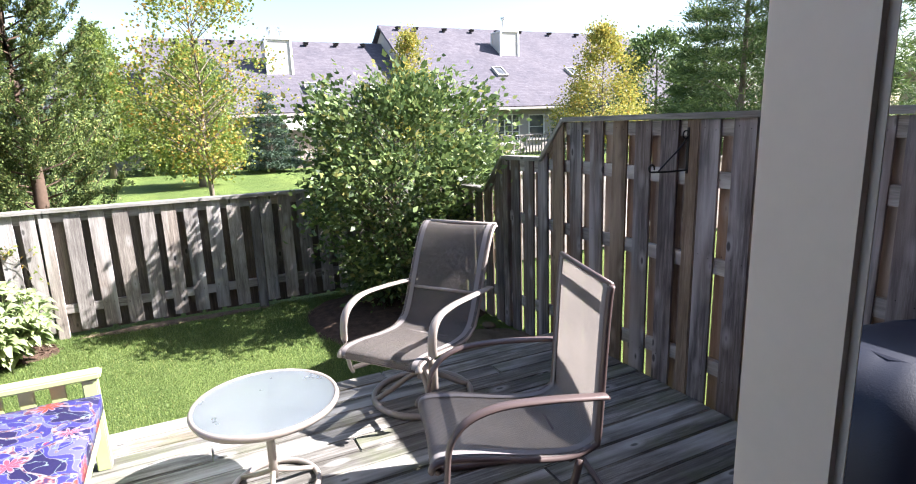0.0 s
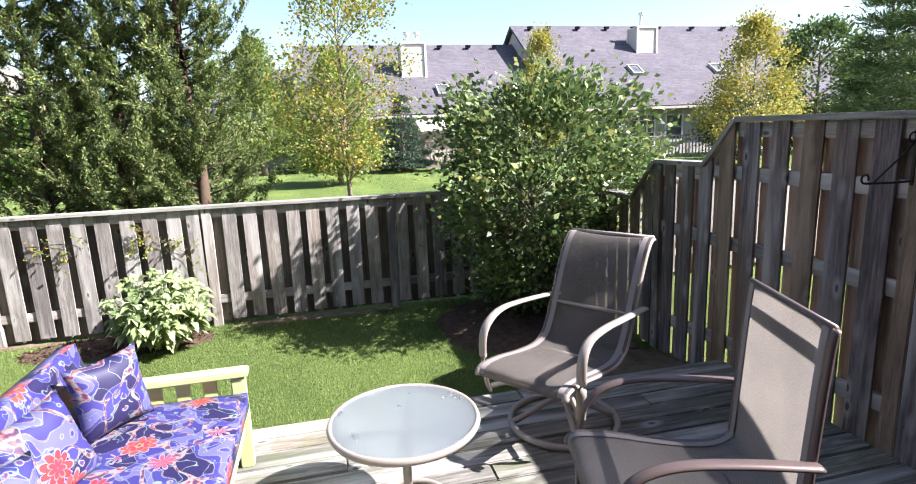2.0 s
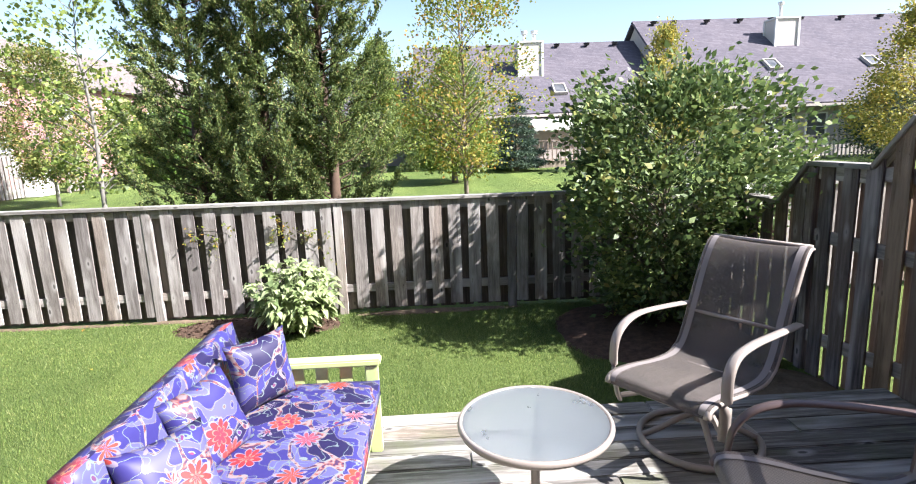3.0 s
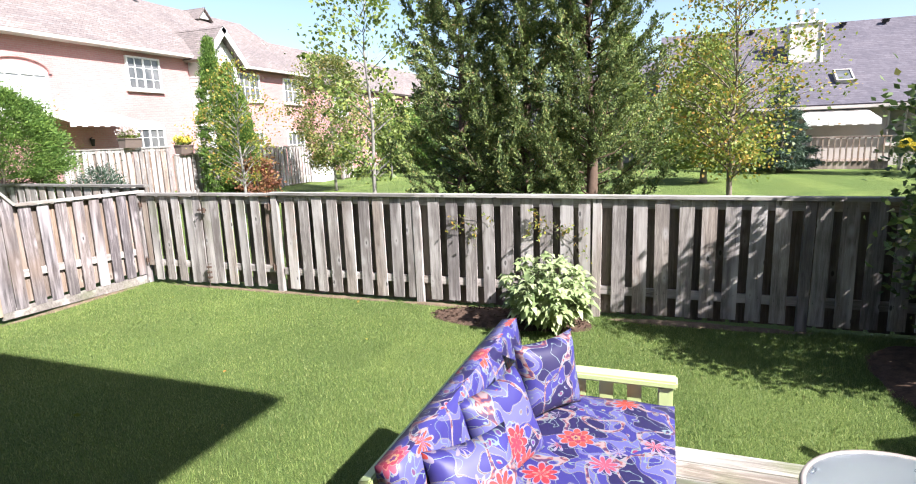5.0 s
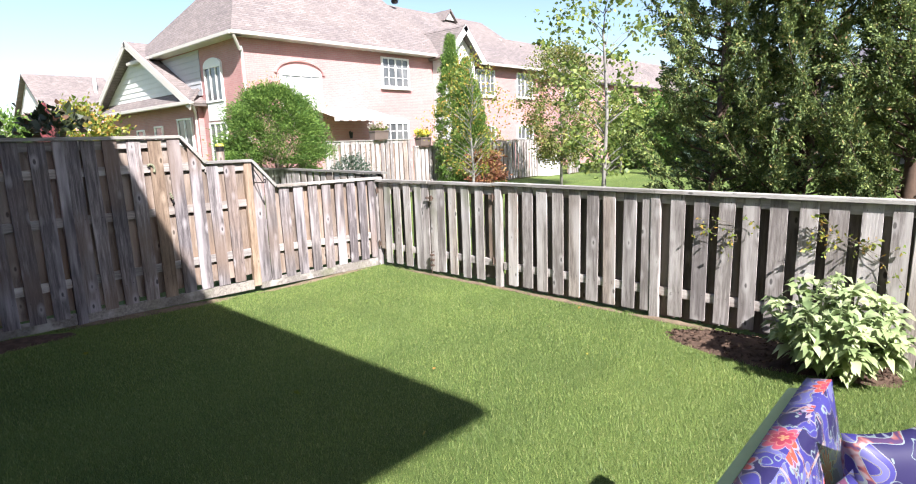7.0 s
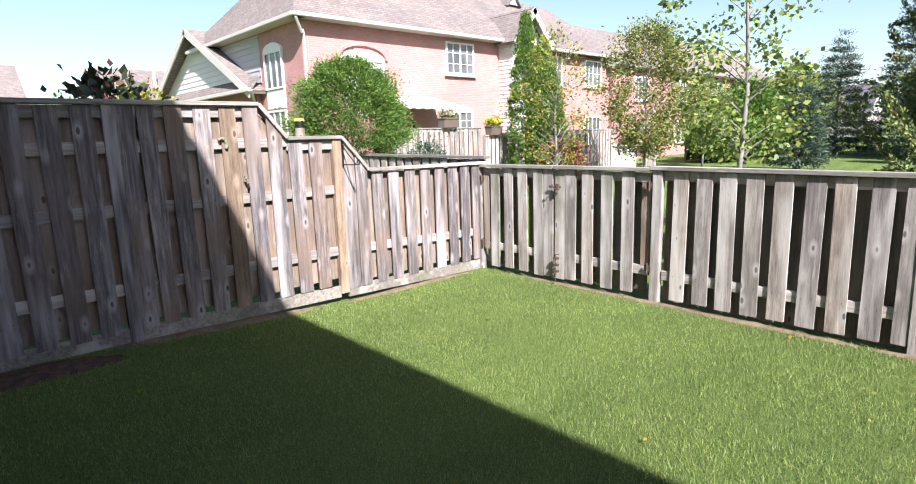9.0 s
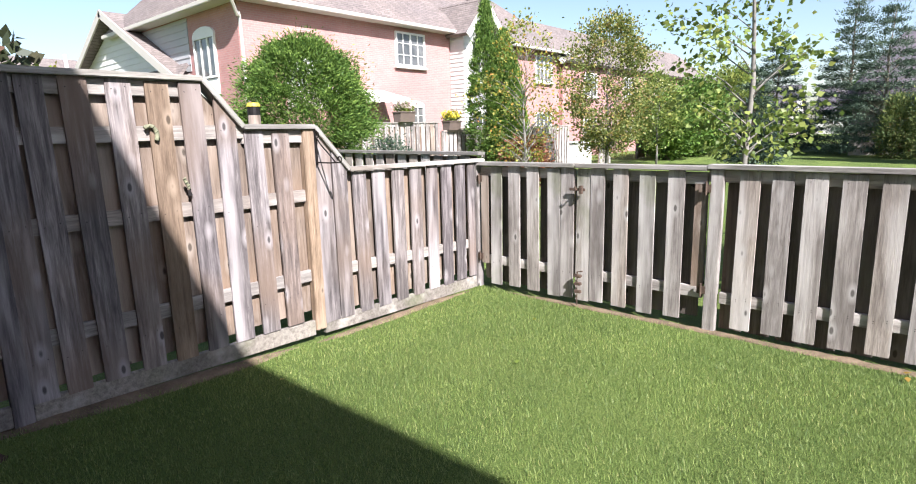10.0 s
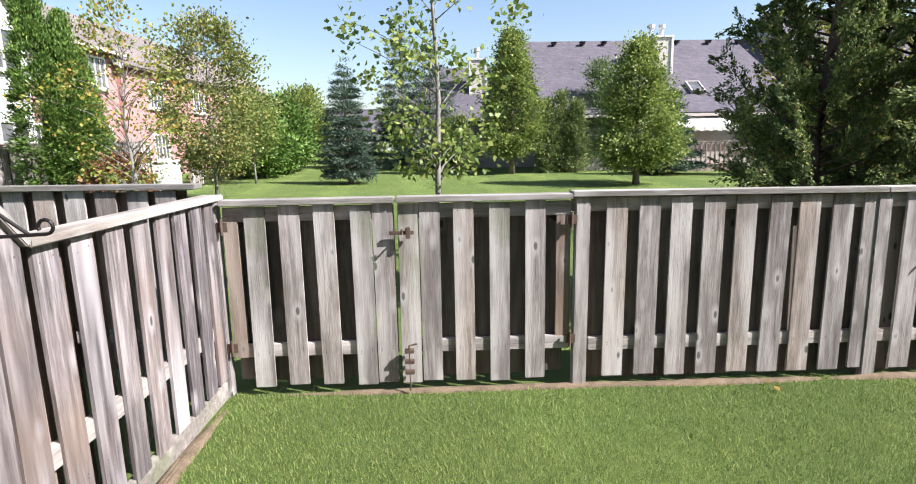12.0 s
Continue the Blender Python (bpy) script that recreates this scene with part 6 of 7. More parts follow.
def crown_points(rng, n_clumps, per, radius, clump_r, height, base, shape, hollow=0.35):
    """Clumps of points in a crown of some shape, from z = base to height; gives points and the ways out."""
    f = rng.uniform(0, 1, n_clumps)
    a = rng.uniform(0, 2 * math.pi, n_clumps)
    if shape == "cone":
        tiers = max(6, int((height - base) / 0.42))
        f = 1 - np.sqrt(rng.uniform(0, 1, n_clumps))
        f = np.clip((np.floor(f * tiers) + 0.5 + rng.normal(size=n_clumps) * 0.12) / tiers, 0, 0.99)
        rr = radius * (1 - f) ** 0.95 + 0.03 * radius
    elif shape == "column":
        rr = radius * np.minimum(1, (1 - f) * 1.9) ** 0.8 * (0.82 + 0.18 * np.minimum(1, f * 4))
    elif shape == "pyramid":
        f = f ** 1.25
        rr = radius * (1 - f) ** 0.62 * np.minimum(1, 0.55 + 3.5 * f)
    elif shape == "vase":
        rr = radius * np.minimum(1.0, 0.42 + 1.0 * f) * np.sqrt(np.maximum(0.04, 1 - (np.maximum(0, f - 0.62) / 0.41) ** 2))
    elif shape == "oval":
        rr = radius * np.sin(np.pi * np.clip(f * 0.93 + 0.05, 0, 1)) ** 0.65
    else:
        rr = radius * np.sqrt(np.maximum(0.02, 1 - (2 * f - 1) ** 2))
    if shape in ("oval", "pyramid", "vase"):            # bulges and hollows in the outline
        p1, p2 = rng.uniform(0, 6.28, 2)
        rr = rr * (1 + 0.16 * np.sin(3 * a + 5 * f + p1) + 0.13 * np.sin(2 * a - 9 * f + p2))
    q = rr * np.sqrt(rng.uniform(hollow, 1, n_clumps)) * rng.uniform(0.82, 1.12, n_clumps)
    z = base + (height - base) * f
    c = np.stack([q * np.cos(a), q * np.sin(a), z], 1)
    mid = np.array([0, 0, (base + height) / 2])
    pts = np.repeat(c, per, 0) + rng.normal(size=(n_clumps * per, 3)) * (clump_r * rng.uniform(0.6, 1.3, n_clumps).repeat(per))[:, None] * np.array([1, 1, 0.45 if shape == "cone" else 0.8])
    out = pts - np.array([0, 0, 1]) * (pts[:, 2:3] * 0.75 + 0.25 * mid[2]) * np.array([0, 0, 1])
    return pts, out, c


def limbs(bm, rng, tips, trunk_r, height, base, n, bend=0.0):
    """A tapered trunk with limbs that reach towards some of the clumps."""
    wob = [(0.05 * math.sin(i * 1.7 + bend) * i / 6, 0.05 * math.cos(i * 1.3 + bend) * i / 6) for i in range(8)]
    pts = [(wob[i][0], wob[i][1], height * 0.93 * i / 7 - 0.05 * (i == 0)) for i in range(8)]
    tube(bm, pts, [trunk_r * (1 - 0.88 * i / 7) + (0.35 * trunk_r if i == 0 else 0) for i in range(8)], 9)
    for k in rng.permutation(len(tips))[:n]:
        t = Vector(tips[k])
        h = max(base * 0.75, t.z - 0.55 * math.hypot(t.x, t.y) - 0.1)
        i = min(6, int(h / (height * 0.93) * 7))
        s = Vector((wob[i][0], wob[i][1], h))
        m = s.lerp(t, 0.5) + Vector((0, 0, 0.07 * (t - s).length)) + Vector(rng.normal(size=3)) * 0.03 * (t - s).length
        r = trunk_r * (1 - 0.85 * h / height) * 0.26 + 0.003
        tube(bm, smooth_path([s, m, t], 3), [r * (1 - 0.8 * j / 6) for j in range(7)], 5)


def tree(at, height, radius, base, clumps, per, clump_r, leaf, mat, bark, trunk_r, shape, label, seed, name="tree", category="tree", group="", n_limbs=40, wide=0.6, hollow=0.35, up=0.25, droop=0.25, stretch=(1, 1), sink=0.0, jit=0.6, clear=None):
    rng = np.random.default_rng(seed)
    ob = thing(name, (at[0], at[1], (at[2] if len(at) > 2 else 0.0)), label, category, group)
    pts, out, c = crown_points(rng, clumps, per, radius, clump_r, height, base, shape, hollow)
    sc = np.array([stretch[0], stretch[1], 1.0])
    pts, c = pts * sc, c * sc
    pts[:, 2] = np.maximum(pts[:, 2], sink)
    if clear:                                   # no foliage pushes through the fence's boards
        ok = ~((pts[:, 1] + at[1] < clear[0]) & (pts[:, 2] < clear[1]))
        pts, out = pts[ok], out[ok]
        c = c[c[:, 1] + at[1] > clear[0]]
    way = unit(out) + rng.normal(size=pts.shape) * jit + np.array([0, 0, up])
    bm = bmesh.new()
    limbs(bm, rng, c, trunk_r, height, base, n_limbs, seed)
    part("trunk", bm, bark, ob, smooth=True)
    leaf_mesh("crown", pts, way, leaf, mat, ob, rng, wide=wide, droop=droop)
    return ob


# the lilac in the corner of the yard
tree((1.97, 5.48), 2.26, 0.97, 0.2, 190, 125, 0.125, 0.064, LILAC, BARK, 0.035, "vase", "large green lilac bush with glossy leaves in the yard's corner", 31, "lilac_bush", "bush", n_limbs=70, wide=0.62, hollow=0.3)


def broad_leaves(name, at, way, size, mat, parent, rng, wide=0.4, droop=0.5):
    """Long leaves with a keel, bent down towards their tips: at their stems, each along its way."""
    n = len(at)
    way = unit(way)
    side = unit(np.cross(way, np.array([0, 0, 1.0]) + rng.normal(size=(n, 3)) * 0.25))
    up = np.cross(side, way)
    s = (size * rng.uniform(0.6, 1.2, n))[:, None]
    rows = [at]
    for f, w, d in ((0.3, 0.8, 0.05), (0.62, 1.0, 0.25), (1.0, 0.0, 1.0)):
        mid = at + way * s * f - np.array([0, 0, 1.0]) * s * droop * d * f
        if w:
            rows += [mid - side * s * wide * w / 2 + up * s * 0.05, mid, mid + side * s * wide * w / 2 + up * s * 0.05]
        else:
            rows.append(mid)
    co = np.stack(rows, 1).reshape(-1, 3)
    b = np.arange(n)[:, None] * 8
    tri = np.concatenate([b + np.array([q]) for q in ((0, 2, 1), (0, 3, 2), (4, 5, 7), (5, 6, 7), (1, 2, 5), (1, 5, 4), (2, 3, 6), (2, 6, 5))])
    return np_mesh(name, co, tri, mat, parent, smooth=True)


def garden_plant(at, height, radius, stems, label, seed):
    """Upright stems from one root, each with whorls of long leaves."""
    rng = np.random.default_rng(seed)
    ob = thing("garden_plant", (*at, 0.03), label, "plant")
    bm = bmesh.new()
    pts, ways = [], []
    for k in range(stems):
        a, r = rng.uniform(0, 2 * math.pi), radius * math.sqrt(rng.uniform(0.0, 1))
        h = height * (1 - 0.45 * (r / radius) ** 2) * rng.uniform(0.8, 1.05)
        tip = Vector((r * math.cos(a), r * math.sin(a), h))
        root = Vector((0.25 * tip.x, 0.25 * tip.y, 0))
        mid = root.lerp(tip, 0.5) + Vector((0.12 * tip.x, 0.12 * tip.y, 0))
        path = smooth_path([root, mid, tip], 4)
        tube(bm, path, 0.004, 5)
        for f in (0.35, 0.5, 0.66, 0.82, 1.0):
            c = path[min(len(path) - 1, int(f * (len(path) - 1)))]
            for q in range(4 if f < 1 else 6):
                b = rng.uniform(0, 2 * math.pi)
                pts.append(tuple(c))
                ways.append((math.cos(b) + tip.x, math.sin(b) + tip.y, (0.35 if f < 1 else 0.7) + rng.normal() * 0.25))
    part("stem", bm, SAGE, ob)
    broad_leaves("leaves", np.array(pts), np.array(ways), 0.135, SAGE, ob, rng)


garden_plant((-1.62, 5.80), 0.66, 0.46, 72, "leafy garden plant with broad pale green leaves in the mulch", 32)


# tall junipers behind the fence
def juniper(at, height, radius, base, label, seed, boughs=116, per=17, sprays=92):
    """Boughs that sweep up and out from the trunk, with feathery sprays and gaps between them."""
    rng = np.random.default_rng(seed)
    ob = thing("juniper", (*at, 0.0), label, "conifer", "junipers")
    bm = bmesh.new()
    part("trunk", tube(bmesh.new(), [(0.04 * math.sin(i * 1.4 + seed), 0.04 * math.cos(i * 1.9 + seed), height * 0.95 * i / 8 - 0.05) for i in range(9)], [0.085 * (1 - 0.9 * i / 8) for i in range(9)], 9), BARK_RED, ob, smooth=True)
    pts, ways = [], []
    for k in range(boughs):
        u = (k + rng.uniform(0, 0.8)) / boughs
        az = k * 2.4 + rng.normal() * 0.35
        n = radius * ((1 - u) ** 0.6 * 0.95 + 0.12) * rng.uniform(0.6, 1.2)
        z0 = base + (height - base) * 0.93 * u
        d = np.array([math.cos(az), math.sin(az), 0.0])
        bough = lambda q: d * n * q * (1 - 0.12 * q) + np.array([0, 0, z0 + n * (0.15 * q + 0.55 * q * q)])
        tube(bm, [Vector(bough(q)) for q in (0.0, 0.35, 0.7, 1.0)], [0.012 * (1 - u) + 0.004, 0.008, 0.005, 0.002], 5)
        for q in rng.uniform(0.28, 1.05, per):
            c = bough(q)
            t = unit((d * 0.7 + np.array([0, 0, 0.5 + 0.4 * q]) + rng.normal(size=3) * 0.55)[None])[0]
            m = rng.uniform(0.10, 0.25) * (1.15 - 0.35 * u)
            f = rng.uniform(0.0, 1.0, sprays)
            pts.append(c + t * m * f[:, None] + rng.normal(size=(sprays, 3)) * (0.025 * (1.15 - f))[:, None])
            ways.append(np.repeat(t[None], sprays, 0) + rng.normal(size=(sprays, 3)) * 0.40)
    tagged(part("branchwork", bm, BARK_RED, ob, smooth=True), kind="stuff")
    pts, ways = np.concatenate(pts), np.concatenate(ways)
    y, z = pts[:, 1] + at[1], pts[:, 2]
    keep = ~((y > 6.2) & (y < 6.46) & (z < 1.30)) & ~((y <= 6.2) & (z < 1.12))     # clear of the fence's boards
    leaf_mesh("crown", pts[keep], ways[keep], 0.031, CEDAR, ob, rng, wide=0.46, droop=0.05)


for i, (x, y, h, r) in enumerate(((-2.95, 7.28, 5.6, 0.84), (-2.2, 7.40, 6.4, 0.95), (-1.40, 7.28, 5.3, 0.90))):
    juniper((x, y), h, r, 0.75, "tall dark green juniper behind the wooden fence", 40 + i)
# trees on the common lawn
tree((0.45, 11.3), 4.75, 1.25, 1.2, 170, 60, 0.16, 0.058, MAPLE_YELLOW, BARK, 0.055, "oval", "young maple with sparse yellow-green leaves", 51, "maple_tree", n_limbs=120, wide=0.85, hollow=0.05)
tree((0.6, 21.5), 4.5, 1.6, 0.75, 260, 130, 0.2, 0.085, MAPLE_GREEN, BARK, 0.10, "pyramid", "round bright green young tree on the lawn", 52, n_limbs=60, wide=0.8)
tree((-5.98, 10.5), 5.3, 1.2, 1.2, 95, 34, 0.14, 0.085, MAPLE_GREEN, BARK_PALE, 0.05, "oval", "slender young tree with sparse green leaves", 53, n_limbs=45, wide=0.85, hollow=0.05)
tree((-12.15, 18.8), 4.8, 1.4, 0.9, 190, 85, 0.2, 0.08, MAPLE_DULL, BARK_PALE, 0.05, "oval", "young tree with thinning yellow-green leaves", 54, n_limbs=80, wide=0.8)
tree((-11.3, 12.95), 3.9, 0.95, 0.9, 80, 34, 0.15, 0.065, MAPLE_YELLOW, BARK_PALE, 0.045, "oval", "young tree with sparse yellowing leaves", 55, n_limbs=70, wide=0.8)
tree((-13.2, 25.5), 3.6, 1.0, 0.9, 90, 60, 0.2, 0.10, MAPLE_GREEN, BARK_PALE, 0.04, "oval", "small young tree with green leaves", 56, wide=0.8)
tree((-2.65, 28.4), 6.1, 1.3, 1.0, 240, 130, 0.22, 0.1, MAPLE_GREEN, BARK, 0.12, "pyramid", "slim full green tree before the bungalow", 57, wide=0.8)
tree((1.75, 30.0), 5.5, 1.1, 0.6, 200, 70, 0.28, 0.2, PINE, BARK, 0.12, "cone", "soft grey-green pine by the bungalow", 58, "pine_tree", "conifer", wide=0.2, up=0.4)
tree((9.4, 23.7), 5.5, 1.35, 1.2, 150, 70, 0.22, 0.1, GOLD, BARK, 0.09, "pyramid", "tree with golden yellow leaves", 59, wide=0.8)
tree((16.45, 19.5), 5.4, 2.0, 1.0, 190, 80, 0.24, 0.1, GOLD, BARK, 0.08, "pyramid", "tree with golden yellow leaves beyond the fence", 60, wide=0.8)
tree((18.2, 22.5), 2.6, 1.4, 0.3, 140, 55, 0.28, 0.18, SPRUCE, BARK, 0.07, "round", "grey-green shrub by the bungalow's porch", 61, "shrub", "bush", wide=0.3)
SPR = "blue-green spruce on the common lawn"
for i, (x, y, h, r) in enumerate(((-9.3, 24.4, 3.5, 0.95), (-8.0, 36.5, 8.2, 2.1), (-6.3, 33.5, 6.8, 2.1), (3.6, 26.0, 3.4, 1.2), (-11.5, 38.0, 6.5, 2.0))):
    tree((x, y), h, r, 0.15, 420 if h > 5 else 240, 60, 0.17 if h > 5 else 0.12, 0.17, SPRUCE, BARK, 0.10, "cone", SPR, 70 + i, "spruce_tree", "conifer", "spruces", n_limbs=80, wide=0.2, hollow=0.2, up=0.1, droop=0.1)
for i, (x, y, h, r) in enumerate(((-1.0, 28.7, 3.2, 0.42), (-0.35, 28.85, 3.45, 0.45), (0.3, 28.7, 3.1, 0.42), (-4.8, 31.4, 2.6, 0.5), (-5.7, 31.6, 2.4, 0.5))):
    tree((x, y), h, r, 0.1, 120, 60, 0.14, 0.14, CEDAR, BARK, 0.05, "column", "slim dark cedar in front of the bungalow", 80 + i, "cedar", "conifer", "slim cedars", n_limbs=20, wide=0.3, up=0.6)
# columns by the pink house, and its round yew
for i, (x, y, h, r) in enumerate(((-14.4, 15.5, 5.15, 0.52), (-13.95, 15.75, 4.35, 0.46), (-13.8, 15.95, 3.6, 0.40))):
    tree((x, y), h, r, 0.1, 620, 66, 0.065, 0.075, YEW, BARK, 0.07, "column", "tall column of bright green arborvitae", 90 + i, "arborvitae", "conifer", "arborvitae", n_limbs=20, wide=0.36, hollow=0.55, up=0.7, jit=0.3)
tree((-10.95, 6.80), 2.84, 0.94, 0.6, 480, 215, 0.09, 0.048, YEW, BARK, 0.05, "round", "dense rounded green yew over the neighbour's fence", 95, "yew_bush", "bush", n_limbs=40, wide=0.34, hollow=0.45, up=0.3, jit=0.45, clear=(6.86, 1.45))
tree((-12.0, 9.4), 1.42, 0.5, 0.3, 90, 50, 0.1, 0.06, SPRUCE, BARK, 0.03, "round", "small grey-green shrub by the yew", 96, "shrub", "bush", wide=0.4)
tree((-12.75, 15.2), 1.3, 0.6, 0.1, 90, 30, 0.12, 0.10, RUSSET, BARK, 0.03, "round", "low shrub with russet leaves", 97, "shrub", "bush", wide=0.7)
tree((-9.0, 2.85), 2.2, 0.5, 1.2, 56, 14, 0.10, 0.11, DARKLEAF, BARK, 0.03, "round", "dark-leaved shrub behind the tall fence", 98, "shrub", "bush", wide=0.8)
tree((-20.5, 6.1), 3.0, 0.95, 0.6, 120, 40, 0.2, 0.13, MAPLE_YELLOW, BARK, 0.05, "round", "yellow-green shrub in a yard beyond", 99, "shrub", "bush", wide=0.7)
tree((-28, 5.5), 3.0, 1.5, 0.6, 120, 40, 0.25, 0.16, YEW, BARK, 0.05, "round", "bright green shrub by a far house", 100, "shrub", "bush", wide=0.5)
tree((-45, 9.5), 3.3, 2.2, 0.4, 120, 40, 0.3, 0.22, MAPLE_GREEN, BARK, 0.05, "round", "green shrub by a far house", 101, "shrub", "bush", wide=0.7)
# pines beyond the side fence
for i, (x, y, h, r, m) in enumerate(((11.6, 9.0, 7.2, 1.5, PINE), (12.2, 10.6, 5.4, 1.0, PINE), (13.0, 7.4, 8.0, 1.9, PINE))):
    tree((x, y), h, r, 0.8, 300, 70, 0.17, 0.17, m, BARK, 0.10, "cone", "tall soft-needled pine beyond the side fence", 110 + i, "pine_tree", "conifer", "pines", n_limbs=45, wide=0.14, hollow=0.05, up=0.3, droop=0.05)
# trees and hedges far off
for i, (x, y, h, r, m, lab) in enumerate(((-15.4, 43.5, 5.2, 1.9, MAPLE_GREEN, "dense round green tree at the lawn's far end"), (-13.8, 31.5, 3.4, 1.3, YEW, "green shrub by the far fence"), 
                                          (-20, 62, 6, 3, MAPLE_GREEN, "green tree standing far off"), (-9, 66, 6, 3.2, YEW, "green tree standing far off"), (-14.0, 28.8, 2.6, 1.1, YEW, "green shrub by the row's fence"),
                                          (-14.2, 33.8, 2.8, 1.3, CEDAR_BRIGHT, "dark green shrub by the row's fence"), (24, 24, 6.0, 2.4, PINE, "green tree by the bungalow"), (30, 22, 6.5, 2.6, PINE, "green tree by the bungalow's end"))):
    tree((x, y), h, r, 0.5, 200, 64, 0.3, 0.18, m, BARK, 0.12, "oval", lab, 120 + i, n_limbs=40, wide=0.7, group="far trees")
# hedge under the bungalow's windows
for i, x in enumerate((3.0, 4.2, 8.4, 9.6, 11.0, 13.4, 14.4)):
    tree((x, 27.4), 0.95 + 0.15 * (i % 3), 0.6, 0.05, 50, 40, 0.12, 0.10, (CEDAR_BRIGHT, SPRUCE, LILAC)[i % 3], BARK, 0.02, "round", "low green shrub before the bungalow", 140 + i, "shrub", "bush", "bungalow shrubs", n_limbs=10, wide=0.5)

# ---- small things ----
def flower_box(at, turn, label, petals, seed, w=0.7):
    b = thing("flower_box", at, label, "planter", "fence flower boxes", turn=turn)
    bm = bmesh.new()
    prism(bm, [(-0.12, 0), (0.12, 0), (0.16, 0.24), (-0.16, 0.24)], -w / 2, w / 2, axes=(0, 2), along=1)
    part("box", bm, TERRACOTTA, b)
    part("rim", boxed((-0.18, -w / 2 - 0.02, 0.24), (0.18, w / 2 + 0.02, 0.28), 0.01), TERRACOTTA, b)
    rng = np.random.default_rng(seed)
    n = 420
    p = np.stack([rng.normal(0, 0.09, n), rng.uniform(-w / 2, w / 2, n), 0.28 + np.abs(rng.normal(0, 0.10, n))], 1)
    leaf_mesh("leaves", p, rng.normal(size=(n, 3)) + np.array([0, 0, 0.8]), 0.08, MAPLE_GREEN, b, rng)
    p = np.stack([rng.normal(0, 0.10, n), rng.uniform(-w / 2, w / 2, n), 0.36 + np.abs(rng.normal(0, 0.08, n))], 1)
    leaf_mesh("blossoms", p, rng.normal(size=(n, 3)) + np.array([0, 0, 0.6]), 0.07, petals, b, rng, wide=0.9)


flower_box((-15.26, 12.95, 1.85), 0, "brown flower box with pale blossoms on a fence", FLOWER_PALE, 201, 0.55)
flower_box((-15.26, 14.9, 1.60), 0, "brown flower box with yellow blossoms on a fence", FLOWER_YELLOW, 202, 0.5)

# made-up flower stand in place of an unidentified yellow shape before the bungalow
stand = thing("yellow_stand_in", (7.95, 26.6, 0.0), "made-up wooden stand with yellow flowers in place of an unidentified shape by the bungalow", "planter")
for dx in (-0.22, 0.22):
    for dy in (-0.12, 0.12):
        part("leg", boxed((dx - 0.03, dy - 0.03, 0), (dx + 0.03, dy + 0.03, 0.7)), FENCE_RAIL, stand)
part("shelf", boxed((-0.27, -0.17, 0.7), (0.27, 0.17, 0.74), 0.005), FENCE_RAIL, stand)
rng = np.random.default_rng(203)
p = rng.normal(size=(500, 3))
p = unit(p) * np.array([0.33, 0.28, 0.24]) * rng.uniform(0.6, 1, (500, 1)) + np.array([0, 0, 0.93])
leaf_mesh("blossoms", p, p - np.array([0, 0, 0.7]), 0.08, FLOWER_YELLOW, stand, rng, wide=0.9)

# post with a solar cap behind the side fence
lamp = thing("post_lamp", (-8.2, 4.46, 0.0), "brown wooden post with a yellow solar lamp cap", "lamp")
part("post", tube(bmesh.new(), [(0, 0, -0.1), (0, 0, 1.73)], 0.05, 14), FENCE_BACK, lamp)
bm = tube(bmesh.new(), [(0, 0, 1.73), (0, 0, 1.80)], 0.05, 14)
part("collar", bm, IRON, lamp)
part("cap", tube(bmesh.new(), [(0, 0, 1.80), (0, 0, 1.83)], [0.056, 0.045], 14), FLOWER_YELLOW, lamp, "translucent yellow cap")

# closed red parasol in the next yard
par = thing("parasol", (-18.2, 4.75, 0.0), "closed dark red parasol in the next yard", "parasol")
part("pole", tube(bmesh.new(), [(0, 0, 0), (0, 0, 3.05)], 0.025, 8), IRON, par)
bm = bmesh.new()
for k in range(8):
    a = 2 * math.pi * k / 8
    tube(bm, [(0.16 * math.cos(a), 0.16 * math.sin(a), 1.7), (0.11 * math.cos(a), 0.11 * math.sin(a), 2.3), (0.015 * math.cos(a), 0.015 * math.sin(a), 3.0)], [0.11, 0.085, 0.03], 6)
part("canopy", bm, RED_CLOTH, par, "folded red canopy")

# white storage box and chairs' clutter by the far patio
bin_box = thing("storage_box", (-15.7, 23.2, 0.0), "white storage box on a patio", "box")
part("body", boxed((-0.4, -0.6, 0), (0.4, 0.6, 0.95), 0.02), WHITE, bin_box)
part("lid", boxed((-0.43, -0.63, 0.95), (0.43, 0.63, 1.02), 0.02), WHITE, bin_box)

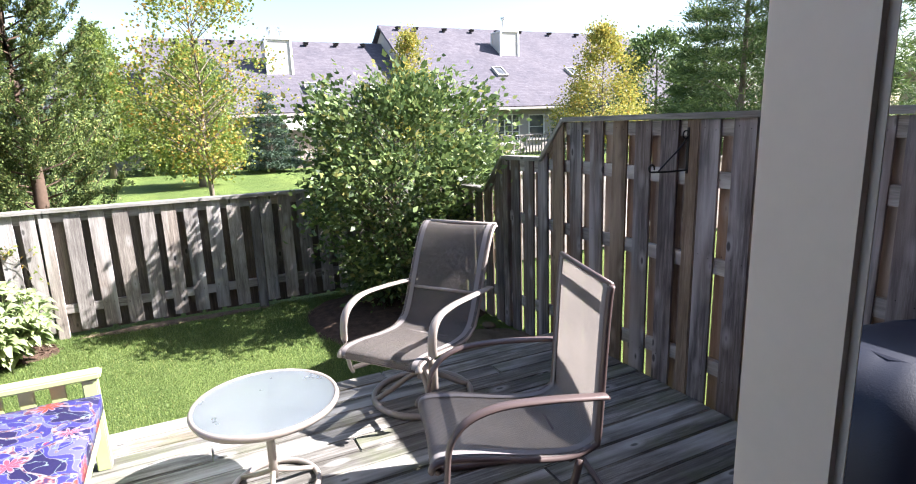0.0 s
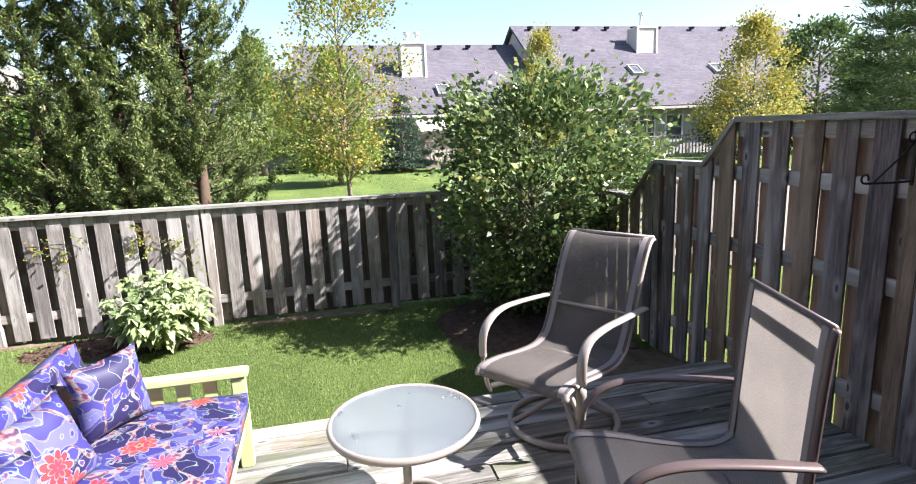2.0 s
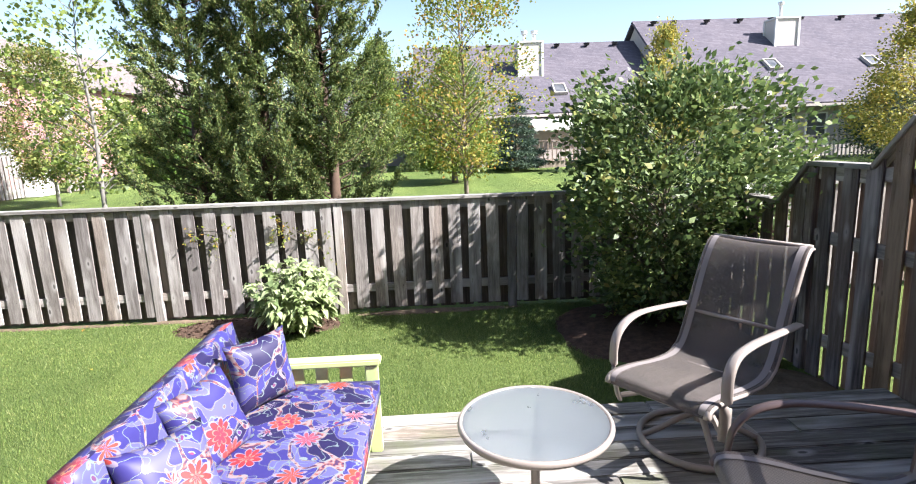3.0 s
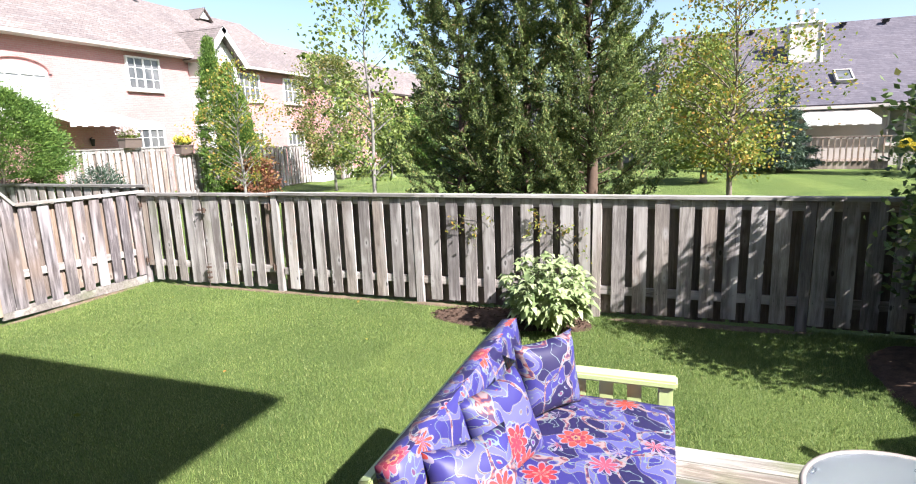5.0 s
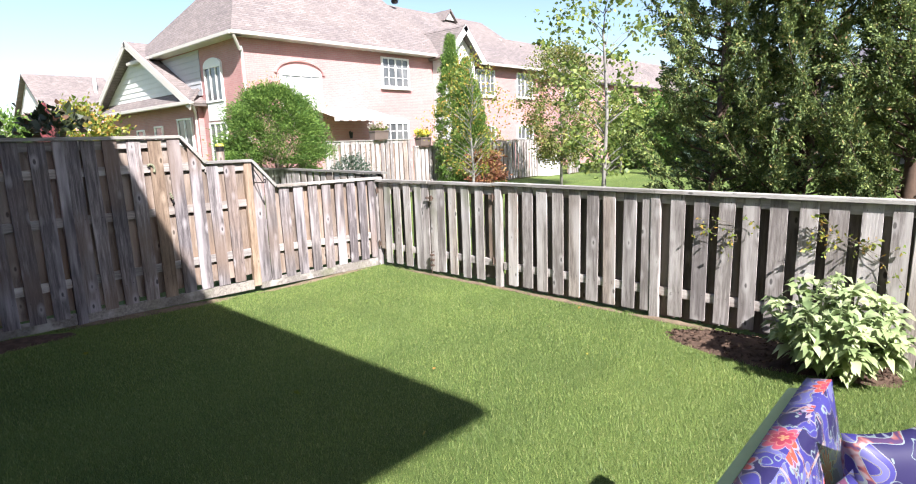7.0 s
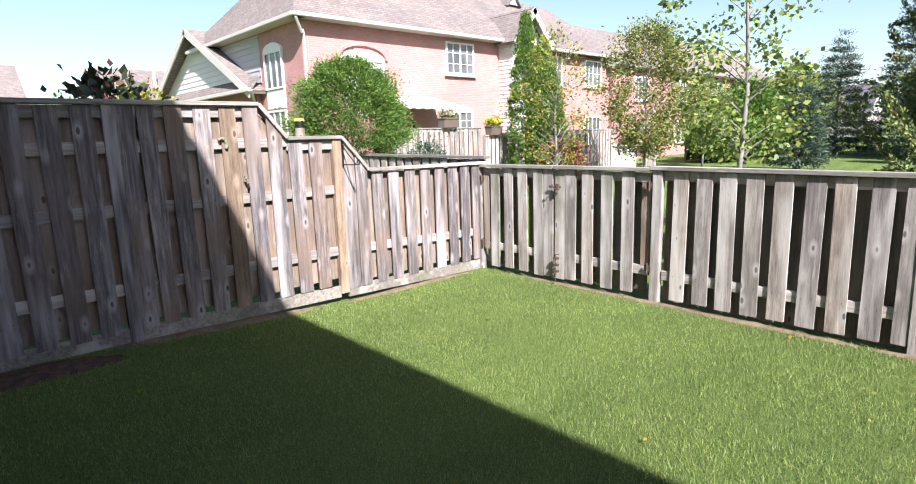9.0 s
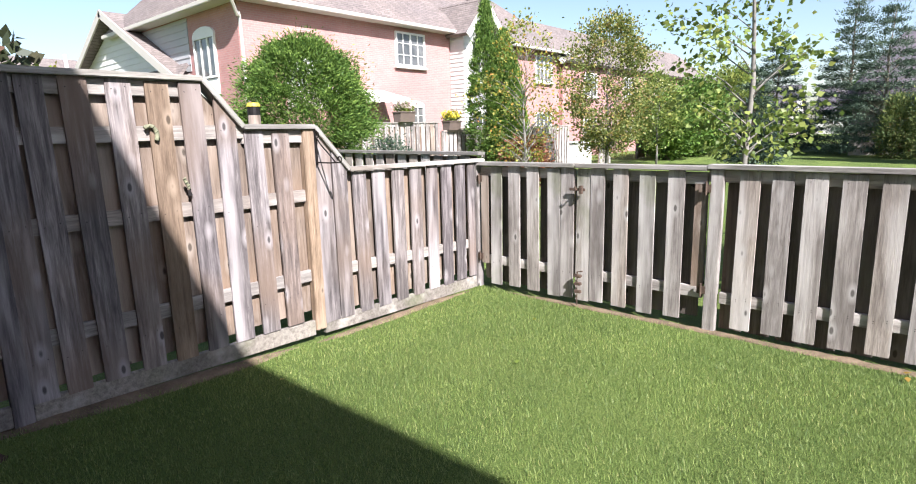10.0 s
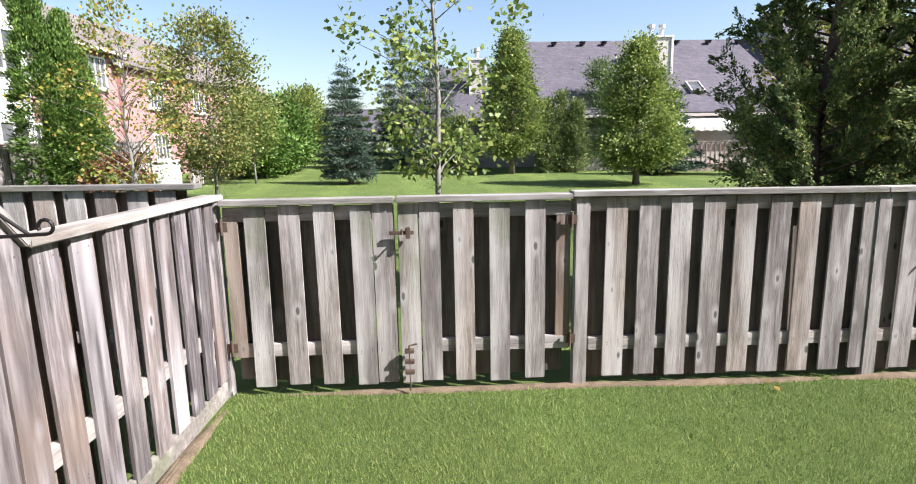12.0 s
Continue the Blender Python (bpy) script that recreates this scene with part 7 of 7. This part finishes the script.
# dry vines on the back fence
def vine(x, z, seed):
    v = thing("vine", (x, BACK - 0.045, z), "dry yellowing vine clinging to the fence boards", "vine", "fence vines")
    rng = np.random.default_rng(seed)
    bm = bmesh.new()
    ends = []
    for k in range(6):
        a = Vector((rng.normal() * 0.04, 0, rng.normal() * 0.04))
        pts = [a]
        for s in range(5):
            a = a + Vector((rng.normal() * 0.05, -abs(rng.normal()) * 0.008, rng.normal() * 0.05 - 0.01))
            pts.append(a)
        ends += pts[2:]
        tube(bm, pts, 0.002, 4)
    part("stem", bm, BARK, v)
    p = np.repeat(np.array([tuple(e) for e in ends]), 3, 0) + rng.normal(size=(len(ends) * 3, 3)) * 0.015
    p[:, 1] = -np.abs(p[:, 1]) - 0.01
    leaf_mesh("leaves", p, rng.normal(size=p.shape) + np.array([0, -0.4, -0.3]), 0.04, MAPLE_YELLOW, v, rng)


vine(-2.44, 0.95, 211)
vine(-1.84, 0.97, 212)
vine(-1.62, 0.92, 213)

# broad weeds and fallen leaves on the grass
rng = np.random.default_rng(230)
n = 30
p = np.stack([rng.uniform(-7.0, 2.4, n), rng.uniform(2.2, 6.2, n), np.zeros(n)], 1)
p = p[~in_beds(p[:, 0], p[:, 1])]
p[:, 2] = 0.045 * np.clip(4.6 - p[:, 1], 0, 2.6) + 0.03
tagged(leaf_mesh("fallen_leaves", p, rng.normal(size=p.shape) * np.array([1, 1, 0.15]), 0.045, MAPLE_YELLOW, None, rng, wide=0.6), "pale fallen leaves scattered on the lawn", "leaves", kind="stuff")
# mulch chips in the bed
n = 900
a, r = rng.uniform(0, 2 * math.pi, n), np.sqrt(rng.uniform(0, 1, n))
p = np.stack([-2.05 + 0.86 * r * np.cos(a), 5.98 + 0.32 * r * np.sin(a), 0.05 - 0.035 * r ** 3], 1)
tagged(leaf_mesh("mulch_chips", p, rng.normal(size=p.shape) * np.array([1, 1, 0.35]), 0.045, SOIL, None, rng, wide=0.35), "dark bark mulch chips in the bed", "mulch", kind="stuff")
# stones where the deck meets the fence
rngs = random.Random(8)
for i in range(14):
    bm = bmesh.new()
    bmesh.ops.create_icosphere(bm, subdivisions=2, radius=1.0)
    for v in bm.verts:
        v.co *= 1 + 0.25 * noise.noise(v.co * 1.3 + Vector((i, 0, 0)))
    s = rngs.uniform(0.03, 0.07)
    ob = tagged(link_mesh("stone", bm, DIRT, smooth=True), "rough tan stone on the dry soil", "stone", "stones by the deck")
    ob.matrix_basis = pose(rngs.uniform(2.1, 2.52), rngs.uniform(3.6, 4.5), 0.04, 0, 0, rngs.uniform(0, 360)) @ Matrix.Diagonal((s * 1.3, s, s * 0.6, 1))
